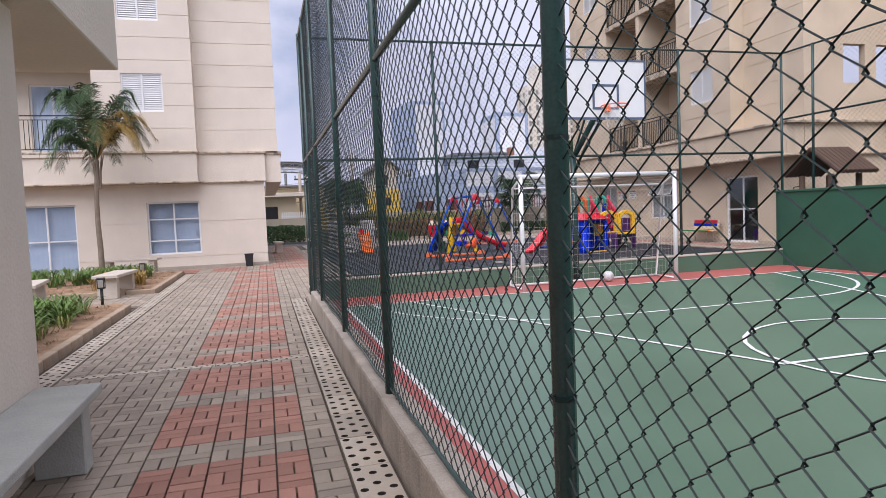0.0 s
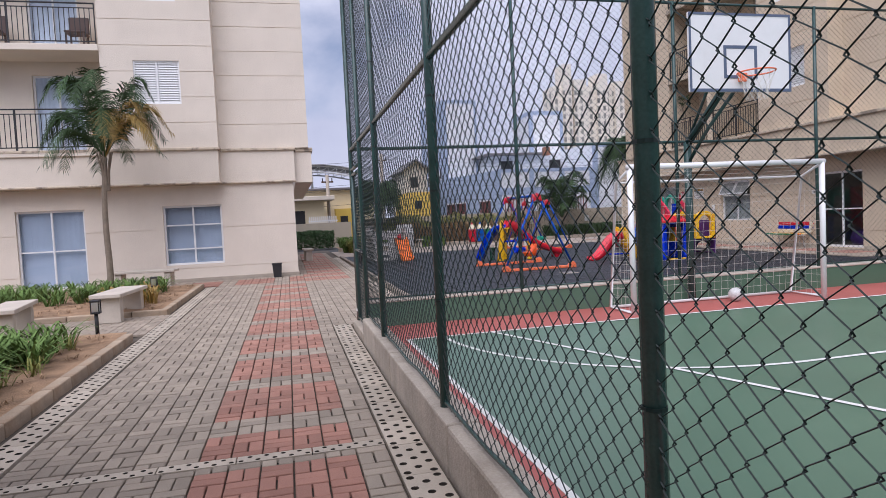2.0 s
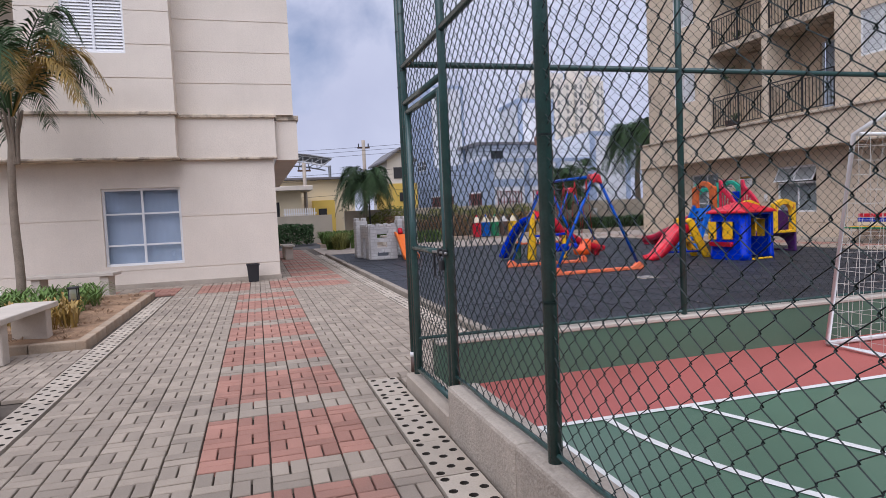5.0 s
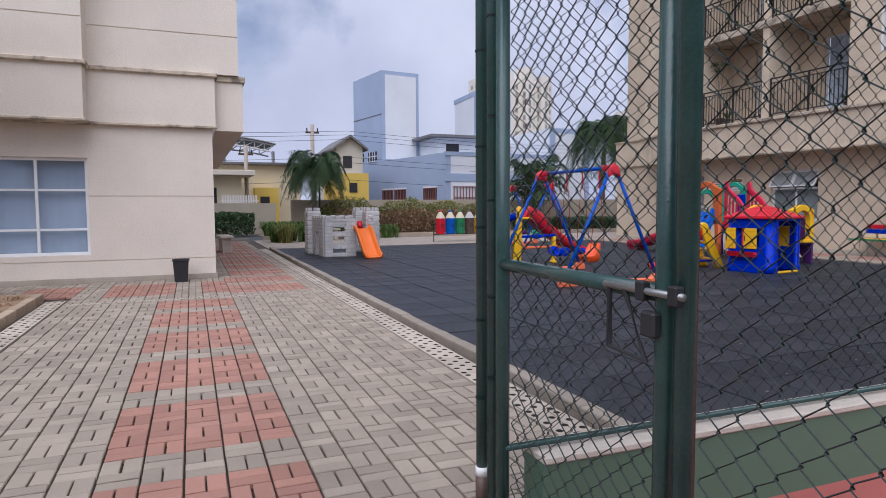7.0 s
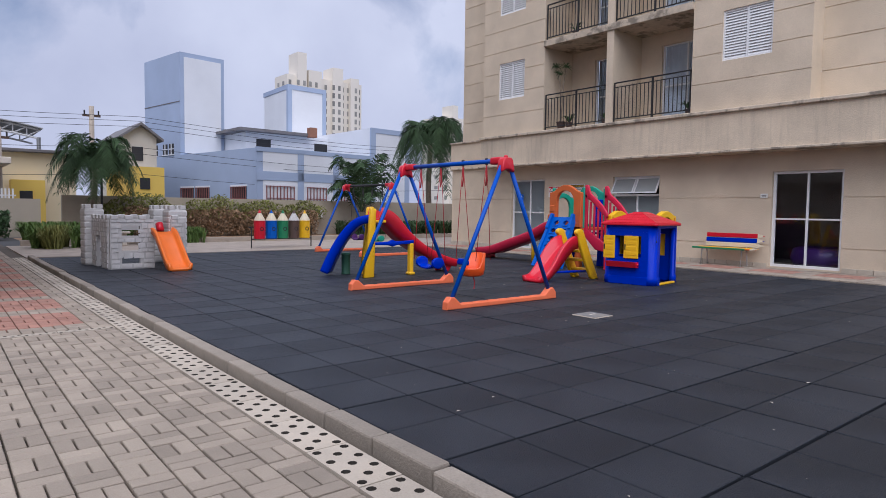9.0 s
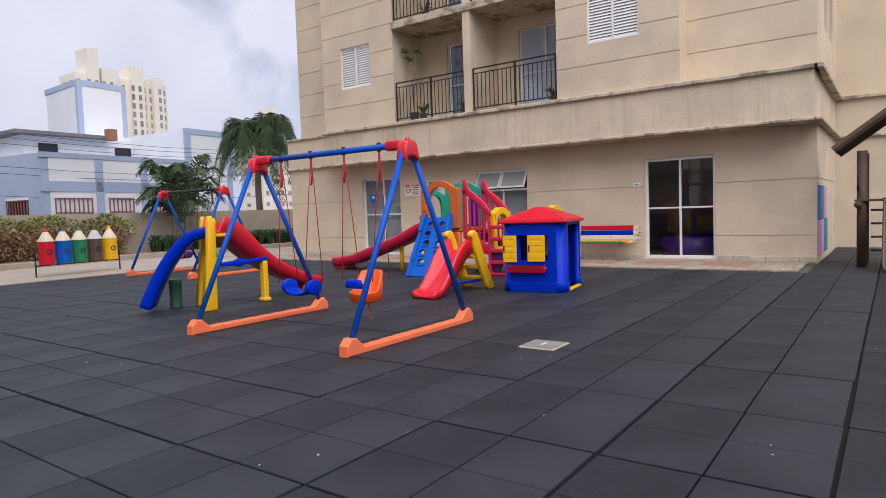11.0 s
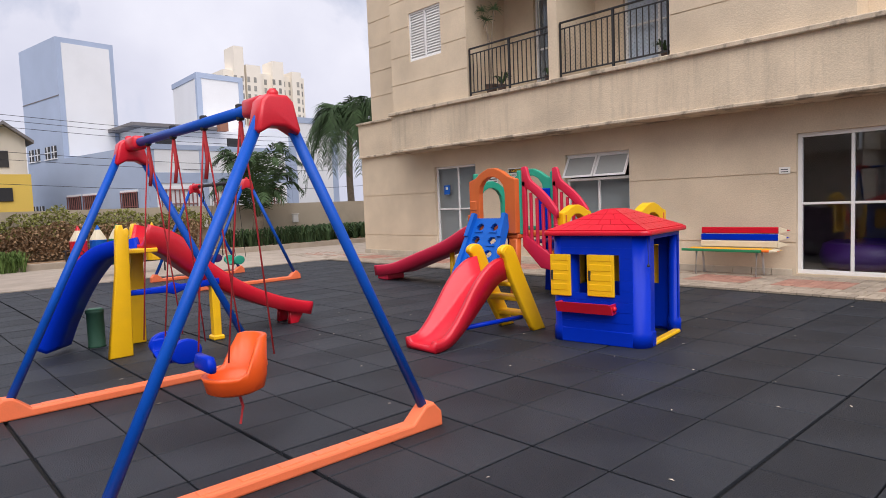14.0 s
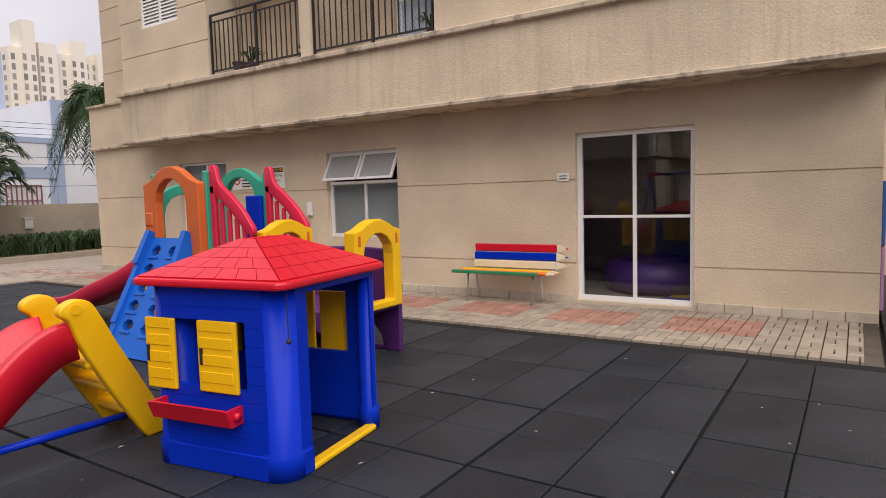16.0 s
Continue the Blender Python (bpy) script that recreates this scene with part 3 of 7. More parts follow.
def chute(bm, path, width, walls, thick=0.035, side=0.04, axis="x", mid=0.0):
    """A slide's bed with side walls, swept along a path of (run, height); walls: the height of the sides at each point."""
    rings = []
    for i, (s, z) in enumerate(path):
        a, b = path[max(i - 1, 0)], path[min(i + 1, len(path) - 1)]
        d = Vector((b[0] - a[0], b[1] - a[1])).normalized()
        n = Vector((-d.y, d.x)) if d.x >= 0 else Vector((d.y, -d.x))
        w, h = width / 2, walls[i]
        ring = []
        for v, q in ((-w, h), (-w - 0.01, h - 0.02), (-w, -thick), (w, -thick), (w + 0.01, h - 0.02), (w, h), (w - side, h), (w - side - 0.02, 0.02), (w - side - 0.06, 0.0), (-w + side + 0.06, 0.0), (-w + side + 0.02, 0.02), (-w + side, h)):
            r, zz = s + n.x * q, z + n.y * q
            ring.append(bm.verts.new((r, mid + v, zz) if axis == "x" else (mid + v, r, zz)))
        rings.append(ring)
    m = len(rings[0])
    for u, v in zip(rings, rings[1:]):
        for k in range(m):
            bm.faces.new((u[k], u[(k + 1) % m], v[(k + 1) % m], v[k]))
    bm.faces.new(rings[0][::-1])
    bm.faces.new(rings[-1])
    bmesh.ops.recalc_face_normals(bm, faces=bm.faces)
    return bm


def ease(q):
    q = min(1.0, max(0.0, q))
    return q * q * (3 - 2 * q)


def lathe(bm, rows, n=20, at=(0, 0, 0)):
    """A turned shape from rows of (radius, height)."""
    rings = []
    for r, z in rows:
        rings.append([bm.verts.new((at[0] + r * math.cos(6.2832 * k / n), at[1] + r * math.sin(6.2832 * k / n), at[2] + z)) for k in range(n)])
    for u, v in zip(rings, rings[1:]):
        for k in range(n):
            bm.faces.new((u[k], u[(k + 1) % n], v[(k + 1) % n], v[k]))
    bm.faces.new(rings[0][::-1])
    bm.faces.new(rings[-1])
    return bm


def tub(bm, rx, ry, low, high, t=0.03, n=24, at=(0, 0, 0), floor=0.04):
    """A moulded seat: a bowl whose rim is low in front (-x) and high behind."""
    def ring(s, z):
        out = []
        for k in range(n):
            a = 6.2832 * k / n
            zz = z(math.cos(a)) if callable(z) else z
            out.append(bm.verts.new((at[0] + rx * s * math.cos(a), at[1] + ry * s * math.sin(a), at[2] + zz)))
        return out
    def rim(c):
        q = min(1, max(0, (c + 0.15) / 0.75))
        return low + (high - low) * q * q * (3 - 2 * q)
    rows = [ring(0.62, 0.0), ring(0.86, 0.02), ring(0.95, 0.09), ring(1.0, rim), ring(1.0 - t / rx, rim), ring(0.80, floor + 0.06), ring(0.6, floor)]
    for u, v in zip(rows, rows[1:]):
        for k in range(n):
            bm.faces.new((u[k], u[(k + 1) % n], v[(k + 1) % n], v[k]))
    bm.faces.new(rows[0][::-1])
    bm.faces.new(rows[-1])
    bmesh.ops.recalc_face_normals(bm, faces=bm.faces)
    return bm


def swing_set(at, turn, label, seats, legs, bar_mat):
    s = thing("swing_set", label, "swing set", at, turn, "swing sets on the playground")
    for y in (-1.09, 1.09):
        bm = bmesh.new()
        prism(bm, [(-0.96, 0.0), (0.96, 0.0), (0.955, 0.09), (0.90, 0.15), (0.84, 0.145), (0.74, 0.058), (-0.74, 0.058), (-0.84, 0.145), (-0.90, 0.15), (-0.955, 0.09)], y - 0.052, y + 0.052, "y", 0.012, 2)
        base = part("base_bar", bm, M["salmon"], s, "faded orange plastic foot bar")
        for x in (-0.68, -0.48, -0.28, -0.08, 0.12, 0.32, 0.52):
            part("rib", boxes((x, x + 0.13, y - 0.028, y + 0.028, 0.050, 0.064), bev=0.004), M["salmon"], base)
        for sx in (-1, 1):
            part("leg", tubes(0.028, 12, [(sx * 0.865, y, 0.10), (sx * 0.075, y, 1.74)]), legs, s, "blue tubular steel leg", True)
        d = -1 if y > 0 else 1
        bm = bmesh.new()
        prism(bm, [(-0.115, 1.685), (-0.10, 1.665), (-0.035, 1.70), (0.035, 1.70), (0.10, 1.665), (0.115, 1.685), (0.082, 1.82), (0.05, 1.85), (-0.05, 1.85), (-0.082, 1.82)], y - 0.056, y + 0.056, "y", 0.018, 3)
        head = part("head", bm, M["red"], s, "red moulded plastic joint", True)
        bm = boxes((-0.048, 0.048, min(y + d * 0.05, y + d * 0.25), max(y + d * 0.05, y + d * 0.25), 1.768, 1.862), bev=0.022, seg=2)
        part("sleeve", bm, M["red"], head, "", True)
        bm = bmesh.new()
        lathe(bm, [(0.028, 0), (0.028, 0.025), (0.015, 0.04)], 10, (0, y, 1.842))
        part("bolt_cap", bm, M["red"], head, "", True)
    part("crossbar", tubes(0.03, 12, [(0, -1.05, 1.815), (0, 1.05, 1.815)]), bar_mat, s, "dark blue steel crossbar", True)
    for kind, y, colour, front, rope in seats:
        half = 0.235
        zs = 0.52 if kind == "bucket" else 0.46
        for q in (-1, 1):
            yy = y + q * half
            bm = boxes((-0.018, 0.018, yy - 0.018, yy + 0.018, 1.775, 1.86), bev=0.006)
            hook = part("hook", bm, M["dark"], s, "black plastic hanger")
            for k in (-1, 1):
                end = (k * 0.13, y + q * 0.20, zs)
                pts = [(0.004 * k, yy, 1.775), (k * 0.045, yy - q * 0.008, 1.40), end]
                part("rope", tubes(0.0048, 6, pts), M["rope"] if rope else M["dark"], s, "red braided rope" if rope else "", True)
            part("knot", tubes(0.011, 6, [(0, yy, 1.77), (0.008, yy, 1.60), (-0.004, yy + 0.006, 1.50)]), M["rope"] if rope else M["dark"], s, "", True)
        if kind == "bucket":
            bm = bmesh.new()
            tub(bm, 0.185, 0.165, 0.11, 0.31, at=(-0.01, y, 0.30))
            seat = part("swing_seat", bm, colour, s, "orange moulded toddler seat with high back", True)
            bm = bmesh.new()
            prism(bm, [(-0.10, 0.0), (0.10, 0.0), (0.105, 0.045), (0.08, 0.085), (-0.08, 0.085), (-0.105, 0.045)], -0.20, -0.15, "x", 0.015, 2)
            bmesh.ops.translate(bm, verts=bm.verts, vec=(0, y, 0.455))
            part("safety_bar", bm, front, seat, "blue front safety bar", True)
            part("strap", tubes(0.008, 6, [(0.0, y, 0.31), (0.01, y - 0.03, 0.22), (-0.02, y - 0.05, 0.13)]), M["rope"], seat)
        else:
            bm = bmesh.new()
            top = smooth_line([(-0.195, 0.46), (-0.18, 0.38), (-0.11, 0.335), (0.0, 0.325), (0.11, 0.335), (0.18, 0.38), (0.195, 0.46)], 4)
            low = [(u * 0.84, max(w + 0.03, 0.355)) if abs(u) < 0.165 else (u * 0.82, w) for u, w in reversed(top)]
            prism(bm, [(u, w) for u, w in top] + low, -0.095, 0.095, "x", 0.012, 2)
            bmesh.ops.translate(bm, verts=bm.verts, vec=(0, y, 0))
            seat = part("swing_seat", bm, colour, s, "moulded plastic strap seat", True)
            for q in (-1, 1):
                bm = bmesh.new()
                disc = [(0.105 * math.cos(radians(20 * k)), 0.415 + 0.082 * math.sin(radians(20 * k))) for k in range(18)]
                prism(bm, disc, min(q * 0.165, q * 0.215), max(q * 0.165, q * 0.215), "y", 0.012, 2)
                bmesh.ops.translate(bm, verts=bm.verts, vec=(0, y, 0))
                part("side_wing", bm, colour, seat, "", True)
    return s


swing_set((5.88, 18.49, 0), 0, "blue steel swing set with red joints on rubber tiles", [("strap", 0.45, M["blue"], None, True), ("bucket", -0.50, M["orange_red"], M["blue"], True)], M["blue_steel"], M["blue_steel"])
swing_set((9.40, 26.25, 0), 2, "older blue swing set with purple and green seats", [("strap", 0.45, M["purple"], None, False), ("strap", -0.45, M["toy_green"], None, False)], M["blue_steel"], M["dark"])

# slide with a seesaw beam, beyond the swings
s = thing("slide_with_beam", "blue and red plastic slide with yellow side panels", "slide", (6.5, 21.25, 0))
path = smooth_line([(5.50, 0.05), (5.63, 0.34), (5.82, 0.66), (6.05, 0.91), (6.30, 0.99)], 5)
bm = bmesh.new()
chute(bm, path, 0.40, [0.10] * len(path), axis="x", mid=0.0)
bmesh.ops.translate(bm, verts=bm.verts, vec=(-5.50, 0, 0))
bmesh.ops.rotate(bm, verts=bm.verts, cent=(0, 0, 0), matrix=Matrix.Rotation(radians(-43), 3, "Z"))
bmesh.ops.translate(bm, verts=bm.verts, vec=(5.70, 21.66, 0))
wpart("climbing_chute", bm, M["blue"], s, "blue curved plastic climbing chute", True)
path = smooth_line([(6.38, 1.02), (6.62, 0.93), (6.95, 0.66), (7.35, 0.42), (7.80, 0.22), (8.16, 0.12)], 5)
bm = bmesh.new()
chute(bm, path, 0.46, [0.11 + 0.09 * ease(1.1 - 1.6 * i / (len(path) - 1)) for i in range(len(path))], axis="x", mid=21.25)
wpart("slide_chute", bm, M["red"], s, "red plastic slide chute", True)
for y in (21.12, 21.38):
    bm = bmesh.new()
    prism(bm, [(7.92, 0.0), (8.02, 0.0), (8.10, 0.12), (7.92, 0.17)], y - 0.035, y + 0.035, "y", 0.012, 2)
    wpart("slide_foot", bm, M["red"], s, "", True)
for y, dx in ((20.92, -0.02), (21.50, 0.28)):
    bm = bmesh.new()
    prism(bm, [(5.99 + dx, 0.0), (6.20 + dx, 0.0), (6.215 + dx, 0.55), (6.23 + dx, 1.10), (6.24 + dx, 1.16), (6.22 + dx, 1.19), (6.195 + dx, 1.17), (6.18 + dx, 1.22), (6.14 + dx, 1.22), (6.12 + dx, 1.16), (6.10 + dx, 0.8)], y - 0.035, y + 0.035, "y", 0.012, 2)
    wpart("side_panel", bm, M["yellow"], s, "yellow plastic side panel", True)
bm = boxes((6.16, 6.50, 21.0, 21.5, 0.94, 0.985), bev=0.01)
wpart("platform", bm, M["yellow"], s)
bm = bmesh.new()
prism(bm, [(6.20, 0.555), (6.52, 0.545), (6.60, 0.52), (6.68, 0.545), (7.06, 0.57), (7.06, 0.63), (6.68, 0.61), (6.60, 0.64), (6.52, 0.61), (6.20, 0.60)], 20.93, 21.0, "y", 0.012, 2)
wpart("beam", bm, M["blue"], s, "blue plastic side beam", True)
bm = boxes((6.97, 7.05, 20.92, 21.02, 0.03, 0.57), (6.95, 7.07, 20.90, 21.04, 0.0, 0.05), bev=0.012)
wpart("post", bm, M["yellow"], s, "yellow plastic post")
s = thing("stump", "dark green plastic stump on the rubber tiles", "post", (6.06, 21.65, 0))
bm = bmesh.new()
lathe(bm, [(0.085, 0.0), (0.08, 0.02), (0.08, 0.34), (0.086, 0.345), (0.086, 0.375), (0.07, 0.38)], 18)
part("body", bm, M["green_wall"], s, "", True)
bm = bmesh.new()
lathe(bm, [(0.072, 0.38), (0.068, 0.386), (0.05, 0.386)], 18)
part("lid", bm, M["green"], s, "", True)

# small red slide with yellow ladder sides
s = thing("small_slide", "small red plastic slide with yellow ladder", "slide", (8.7, 18.88, 0))
path = smooth_line([(7.98, 0.055), (8.16, 0.085), (8.40, 0.25), (8.62, 0.44), (8.80, 0.57), (8.92, 0.60)], 5)
bm = bmesh.new()
n = len(path)
chute(bm, path, 0.40, [0.05 + 0.12 * ease((i / (n - 1) - 0.10) / 0.6) for i in range(n)], thick=0.05, side=0.045, axis="x", mid=18.88)
wpart("chute", bm, M["red"], s, "red plastic chute", True)
for y in (18.75, 19.01):
    wpart("chute_foot", boxes((8.03, 8.10, y - 0.03, y + 0.03, 0.0, 0.07), bev=0.015), M["red"], s)
for y in (18.67, 19.09):
    edge = smooth_line([(9.45, 0.0), (9.29, 0.30), (9.13, 0.60), (9.03, 0.80), (8.98, 0.87), (8.90, 0.89), (8.83, 0.86), (8.82, 0.81), (8.87, 0.76), (8.93, 0.60), (9.09, 0.30), (9.27, 0.0)], 4)
    bm = bmesh.new()
    prism(bm, edge, y - 0.035, y + 0.035, "y", 0.014, 2)
    side = wpart("ladder_side", bm, M["yellow"], s, "yellow moulded ladder side", True)
    bm = bmesh.new()
    q = -1 if y < 18.8 else 1
    tube(bm, [(8.90, y + q * 0.028, 0.835), (8.90, y + q * 0.040, 0.835)], 0.030, 18)
    wpart("scroll", bm, M["yellow"], s)
for x, z in ((9.30, 0.16), (9.17, 0.34), (9.06, 0.50)):
    wpart("step", boxes((x - 0.10, x + 0.06, 18.68, 19.08, z - 0.025, z + 0.025), bev=0.02, seg=2), M["yellow"], s)
wpart("brace", tubes(0.022, 10, [(8.35, 18.74, 0.16), (9.20, 18.74, 0.14)]), M["blue"], s, "blue brace bar", True)


def arch_panel(bm, u0, u1, z0, z1, hole, a, b, axis, n=28, round_top=0.12):
    """A panel with a round-headed opening; hole: (u0, u1, z0, z1)."""
    h0, h1, hz0, hz1 = hole
    cu, hw = (h0 + h1) / 2, (h1 - h0) / 2
    spring = hz1 - hw * 0.95
    inner, outer = [], []
    for k in range(n):
        f = k / n
        if f < 0.25:
            g = f / 0.25
            inner.append((h0 + (h1 - h0) * g, hz0))
            outer.append((u0 + (u1 - u0) * g, z0))
        elif f < 0.5:
            g = (f - 0.25) / 0.25
            inner.append((h1, hz0 + (spring - hz0) * g))
            outer.append((u1, z0 + (z1 - round_top - z0) * g))
        elif f < 0.75:
            g = (f - 0.5) / 0.25
            ang = math.pi * g
            inner.append((cu + hw * math.cos(ang), spring + (hz1 - spring) * math.sin(ang)))
            e = abs(math.cos(ang)) ** 2.5
            outer.append((u1 + (u0 - u1) * g, z1 - round_top * e))
        else:
            g = (f - 0.75) / 0.25
            inner.append((h0, spring + (hz0 - spring) * g))
            outer.append((u0, z1 - round_top + (z0 - z1 + round_top) * g))
    ring_prism(bm, outer, inner, a, b, axis)
    bm.normal_update()
    edges = [e for e in bm.edges if len(e.link_faces) == 2 and e.calc_face_angle(0) > 1.2]
    bmesh.ops.bevel(bm, geom=edges, offset=0.011, segments=2, profile=0.5, affect="EDGES")
    return bm


# climbing tower
s = thing("climbing_tower", "colourful plastic climbing tower with slide and stairs", "climbing frame", (11.3, 20.3, 0))
bm = bmesh.new()
arch_panel(bm, 20.20, 21.06, 0.86, 1.76, (20.39, 20.87, 0.96, 1.64), 10.84, 10.93, "x", round_top=0.17)
front = wpart("arch_panel", bm, M["brick_orange"], s, "brick-orange panel with a round-headed opening")
wpart("moulding", boxes((10.845, 10.865, 20.24, 20.30, 1.25, 1.36), bev=0.006), M["toy_green"], front, "green peg")
wpart("handle", boxes((10.83, 10.86, 20.92, 21.05, 1.18, 1.32), bev=0.012), M["brick_orange"], front)
bm = bmesh.new()
arch_panel(bm, 20.20, 21.06, 0.86, 1.76, (20.38, 20.86, 0.92, 1.66), 11.66, 11.74, "x", round_top=0.17)
wpart("arch_panel", bm, M["toy_green"], s, "green panel with a round-headed opening")
for x in (10.935, 11.66):
    for y in (20.22, 21.04):
        wpart("corner_post", boxes((x - 0.005, x + 0.055, y - 0.03, y + 0.03, 0.84, 1.70), bev=0.012), M["toy_green"], s, "green corner post")
bm = bmesh.new()
arch_panel(bm, 10.92, 11.68, 0.86, 1.60, (11.06, 11.54, 0.92, 1.50), 21.05, 21.11, "y")
wpart("arch_panel", bm, M["toy_green"], s, "green panel with a round-headed opening")
wpart("platform", boxes((10.88, 11.72, 20.20, 21.08, 0.79, 0.86), bev=0.015), M["brick_orange"], s, "brick-orange platform")
for x in (10.86, 11.62):
    for y in (20.22, 20.92):
        bm = bmesh.new()
        prism(bm, [(y, 0.0), (y + 0.14, 0.0), (y + 0.12, 0.4), (y + 0.14, 0.79), (y, 0.79), (y + 0.02, 0.4)], x, x + 0.11, "x", 0.012, 2)
        wpart("leg", bm, M["brick_orange"] if x < 11 else M["blue"], s, "", True)
wpart("back_panel", boxes((11.60, 11.655, 20.24, 20.46, 0.86, 1.46), bev=0.014, seg=2), M["blue"], s, "dark blue back panel")
wpart("side_block", boxes((10.86, 10.97, 21.04, 21.13, 0.55, 1.12), bev=0.016, seg=2), M["brick_orange"], s, "brick-orange corner block")
for z in (0.66, 0.80, 0.94):
    wpart("slot", boxes((10.852, 10.862, 21.06, 21.11, z, z + 0.06), bev=0.002), M["dark"], s)
# climbing wall with holes
holes = [(0.125, 1.06), (0.335, 1.06), (0.115, 0.87), (0.345, 0.86), (0.135, 0.68), (0.335, 0.66), (0.115, 0.49), (0.345, 0.47), (0.13, 0.30), (0.335, 0.28)]
us, ws = [i * 0.0115 for i in range(41)], [i * 0.013 for i in range(93)]


def slope(u, w, d):
    q = w / 1.2
    side = (0.23 - u) * (1.22 + 0.35 * max(0.0, 1.0 - q))
    return (10.34 + 0.52 * q - 0.92 * d, 20.66 + side, 1.06 * q + 0.42 * d)


bm = bmesh.new()


def solid(i, k):
    if not (0 <= i < 40 and 0 <= k < 92):
        return False
    u, w = (us[i] + us[i + 1]) / 2, (ws[k] + ws[k + 1]) / 2
    return not any((u - a) ** 2 + (w - b) ** 2 < 0.0029 for a, b in holes)


for i in range(40):
    for k in range(92):
        if solid(i, k):
            a, b, c, d = us[i], us[i + 1], ws[k], ws[k + 1]
            quad(bm, slope(a, c, 0.03), slope(b, c, 0.03), slope(b, d, 0.03), slope(a, d, 0.03))
            quad(bm, slope(a, c, -0.03), slope(a, d, -0.03), slope(b, d, -0.03), slope(b, c, -0.03))
            for di, dk, p, q in ((-1, 0, (a, c), (a, d)), (1, 0, (b, c), (b, d)), (0, -1, (a, c), (b, c)), (0, 1, (a, d), (b, d))):
                if not solid(i + di, k + dk):
                    quad(bm, slope(*p, 0.03), slope(*q, 0.03), slope(*q, -0.03), slope(*p, -0.03))
bmesh.ops.remove_doubles(bm, verts=bm.verts, dist=0.0005)
bmesh.ops.recalc_face_normals(bm, faces=bm.faces)
climb = wpart("climbing_wall", bm, M["blue_light"], s, "bright blue climbing wall with foot holes")
for a, b in holes:
    bm = bmesh.new()
    pts = [slope(a + e * 0.055, b - 0.075 + f * 0.010, g) for g in (0.03, 0.045) for e, f in ((-1, -1), (1, -1), (1, 1), (-1, 1))]
    v = [bm.verts.new(p) for p in pts]
    for q in ((0, 1, 2, 3), (4, 7, 6, 5), (0, 4, 5, 1), (1, 5, 6, 2), (2, 6, 7, 3), (3, 7, 4, 0)):
        bm.faces.new([v[i] for i in q])
    bmesh.ops.recalc_face_normals(bm, faces=bm.faces)
    wpart("foothold", bm, M["blue_light"], climb)
for u in (-0.03, 0.44):
    bm = bmesh.new()
    for w0, w1, d1 in ((0.0, 0.30, 0.05), (0.30, 0.9, 0.07), (0.9, 1.25, 0.10)):
        v = [bm.verts.new(slope(u + e, w, d)) for e in (0.0, 0.055) for w, d in ((w0, -0.035), (w1, -0.035), (w1, d1), (w0, d1))]
        for q in ((0, 1, 2, 3), (4, 7, 6, 5), (0, 4, 5, 1), (1, 5, 6, 2), (2, 6, 7, 3), (3, 7, 4, 0)):
            bm.faces.new([v[i] for i in q])
    bmesh.ops.recalc_face_normals(bm, faces=bm.faces)
    wpart("side_rail", bm, M["blue_light"], climb)
path = smooth_line([(21.05, 0.87), (21.35, 0.80), (21.9, 0.56), (22.6, 0.34), (23.2, 0.16), (23.72, 0.10)], 5)
bm = bmesh.new()
chute(bm, path, 0.46, [0.15] * len(path), axis="y", mid=11.30)
wpart("slide_chute", bm, M["wine"], s, "wine-red plastic slide chute", True)
bm = boxes((11.10, 11.50, 23.42, 23.70, 0.0, 0.10), bev=0.02)
wpart("slide_foot", bm, M["wine"], s)
wpart("slide_support", tubes(0.04, 10, [(11.30, 21.95, 0.0), (11.30, 21.95, 0.52)]), M["yellow"], s, "yellow support post", True)
for x in (10.97, 11.64):
    top = smooth_line([(20.20, 1.74), (20.12, 1.74), (20.06, 1.58), (19.92, 1.47), (19.76, 1.33), (19.62, 1.16)], 4)
    low = [(19.62, 1.06), (19.74, 1.14), (19.90, 1.30), (20.05, 1.42), (20.12, 1.46), (20.20, 1.50)]
    bm = bmesh.new()
    prism(bm, top + low, x, x + 0.055, "x", 0.010, 2)
    rail = wpart("stair_railing", bm, M["wine"], s, "wine-red moulded stair railing", True)
    wpart("newel", boxes((x, x + 0.055, 20.13, 20.20, 0.80, 1.56), bev=0.012), M["wine"], rail)
    for i in range(5):
        y = 20.06 - i * 0.10
        zt = 1.40 - i * 0.075
        wpart("baluster", boxes((x + 0.008, x + 0.047, y - 0.022, y + 0.022, 0.72 - i * 0.07, zt), bev=0.010), M["wine"], rail)
    bm = bmesh.new()
    prism(bm, [(20.20, 0.68), (20.20, 0.86), (19.60, 0.50), (19.60, 0.36), (19.9, 0.40)], x - 0.002, x + 0.057, "x", 0.012, 2)
    wpart("stringer", bm, M["wine"], rail, "", True)
for i in range(3):
    wpart("step", boxes((11.02, 11.64, 20.16 - 0.19 * (i + 1), 20.18 - 0.19 * i, 0.72 - 0.13 * i, 0.76 - 0.13 * i), bev=0.01), M["purple"], s)
for y, label in ((19.60, ""), (18.52, "")):
    bm = bmesh.new()
    arch_panel(bm, 11.06, 11.68, 0.44, 1.22, (11.17, 11.57, 0.50, 1.10), y - 0.02, y + 0.10, "y", round_top=0.10)
    arch = wpart("arch_panel", bm, M["yellow"], s, "yellow panel with a round-headed opening")
    for x in (11.10, 11.60):
        wpart("slot", boxes((x, x + 0.03, y - 0.024, y - 0.016, 1.00, 1.09), bev=0.002), M["brick_orange"], arch)
wpart("platform", boxes((11.04, 11.70, 18.56, 19.64, 0.40, 0.46), bev=0.015), M["purple"], s, "purple platform")
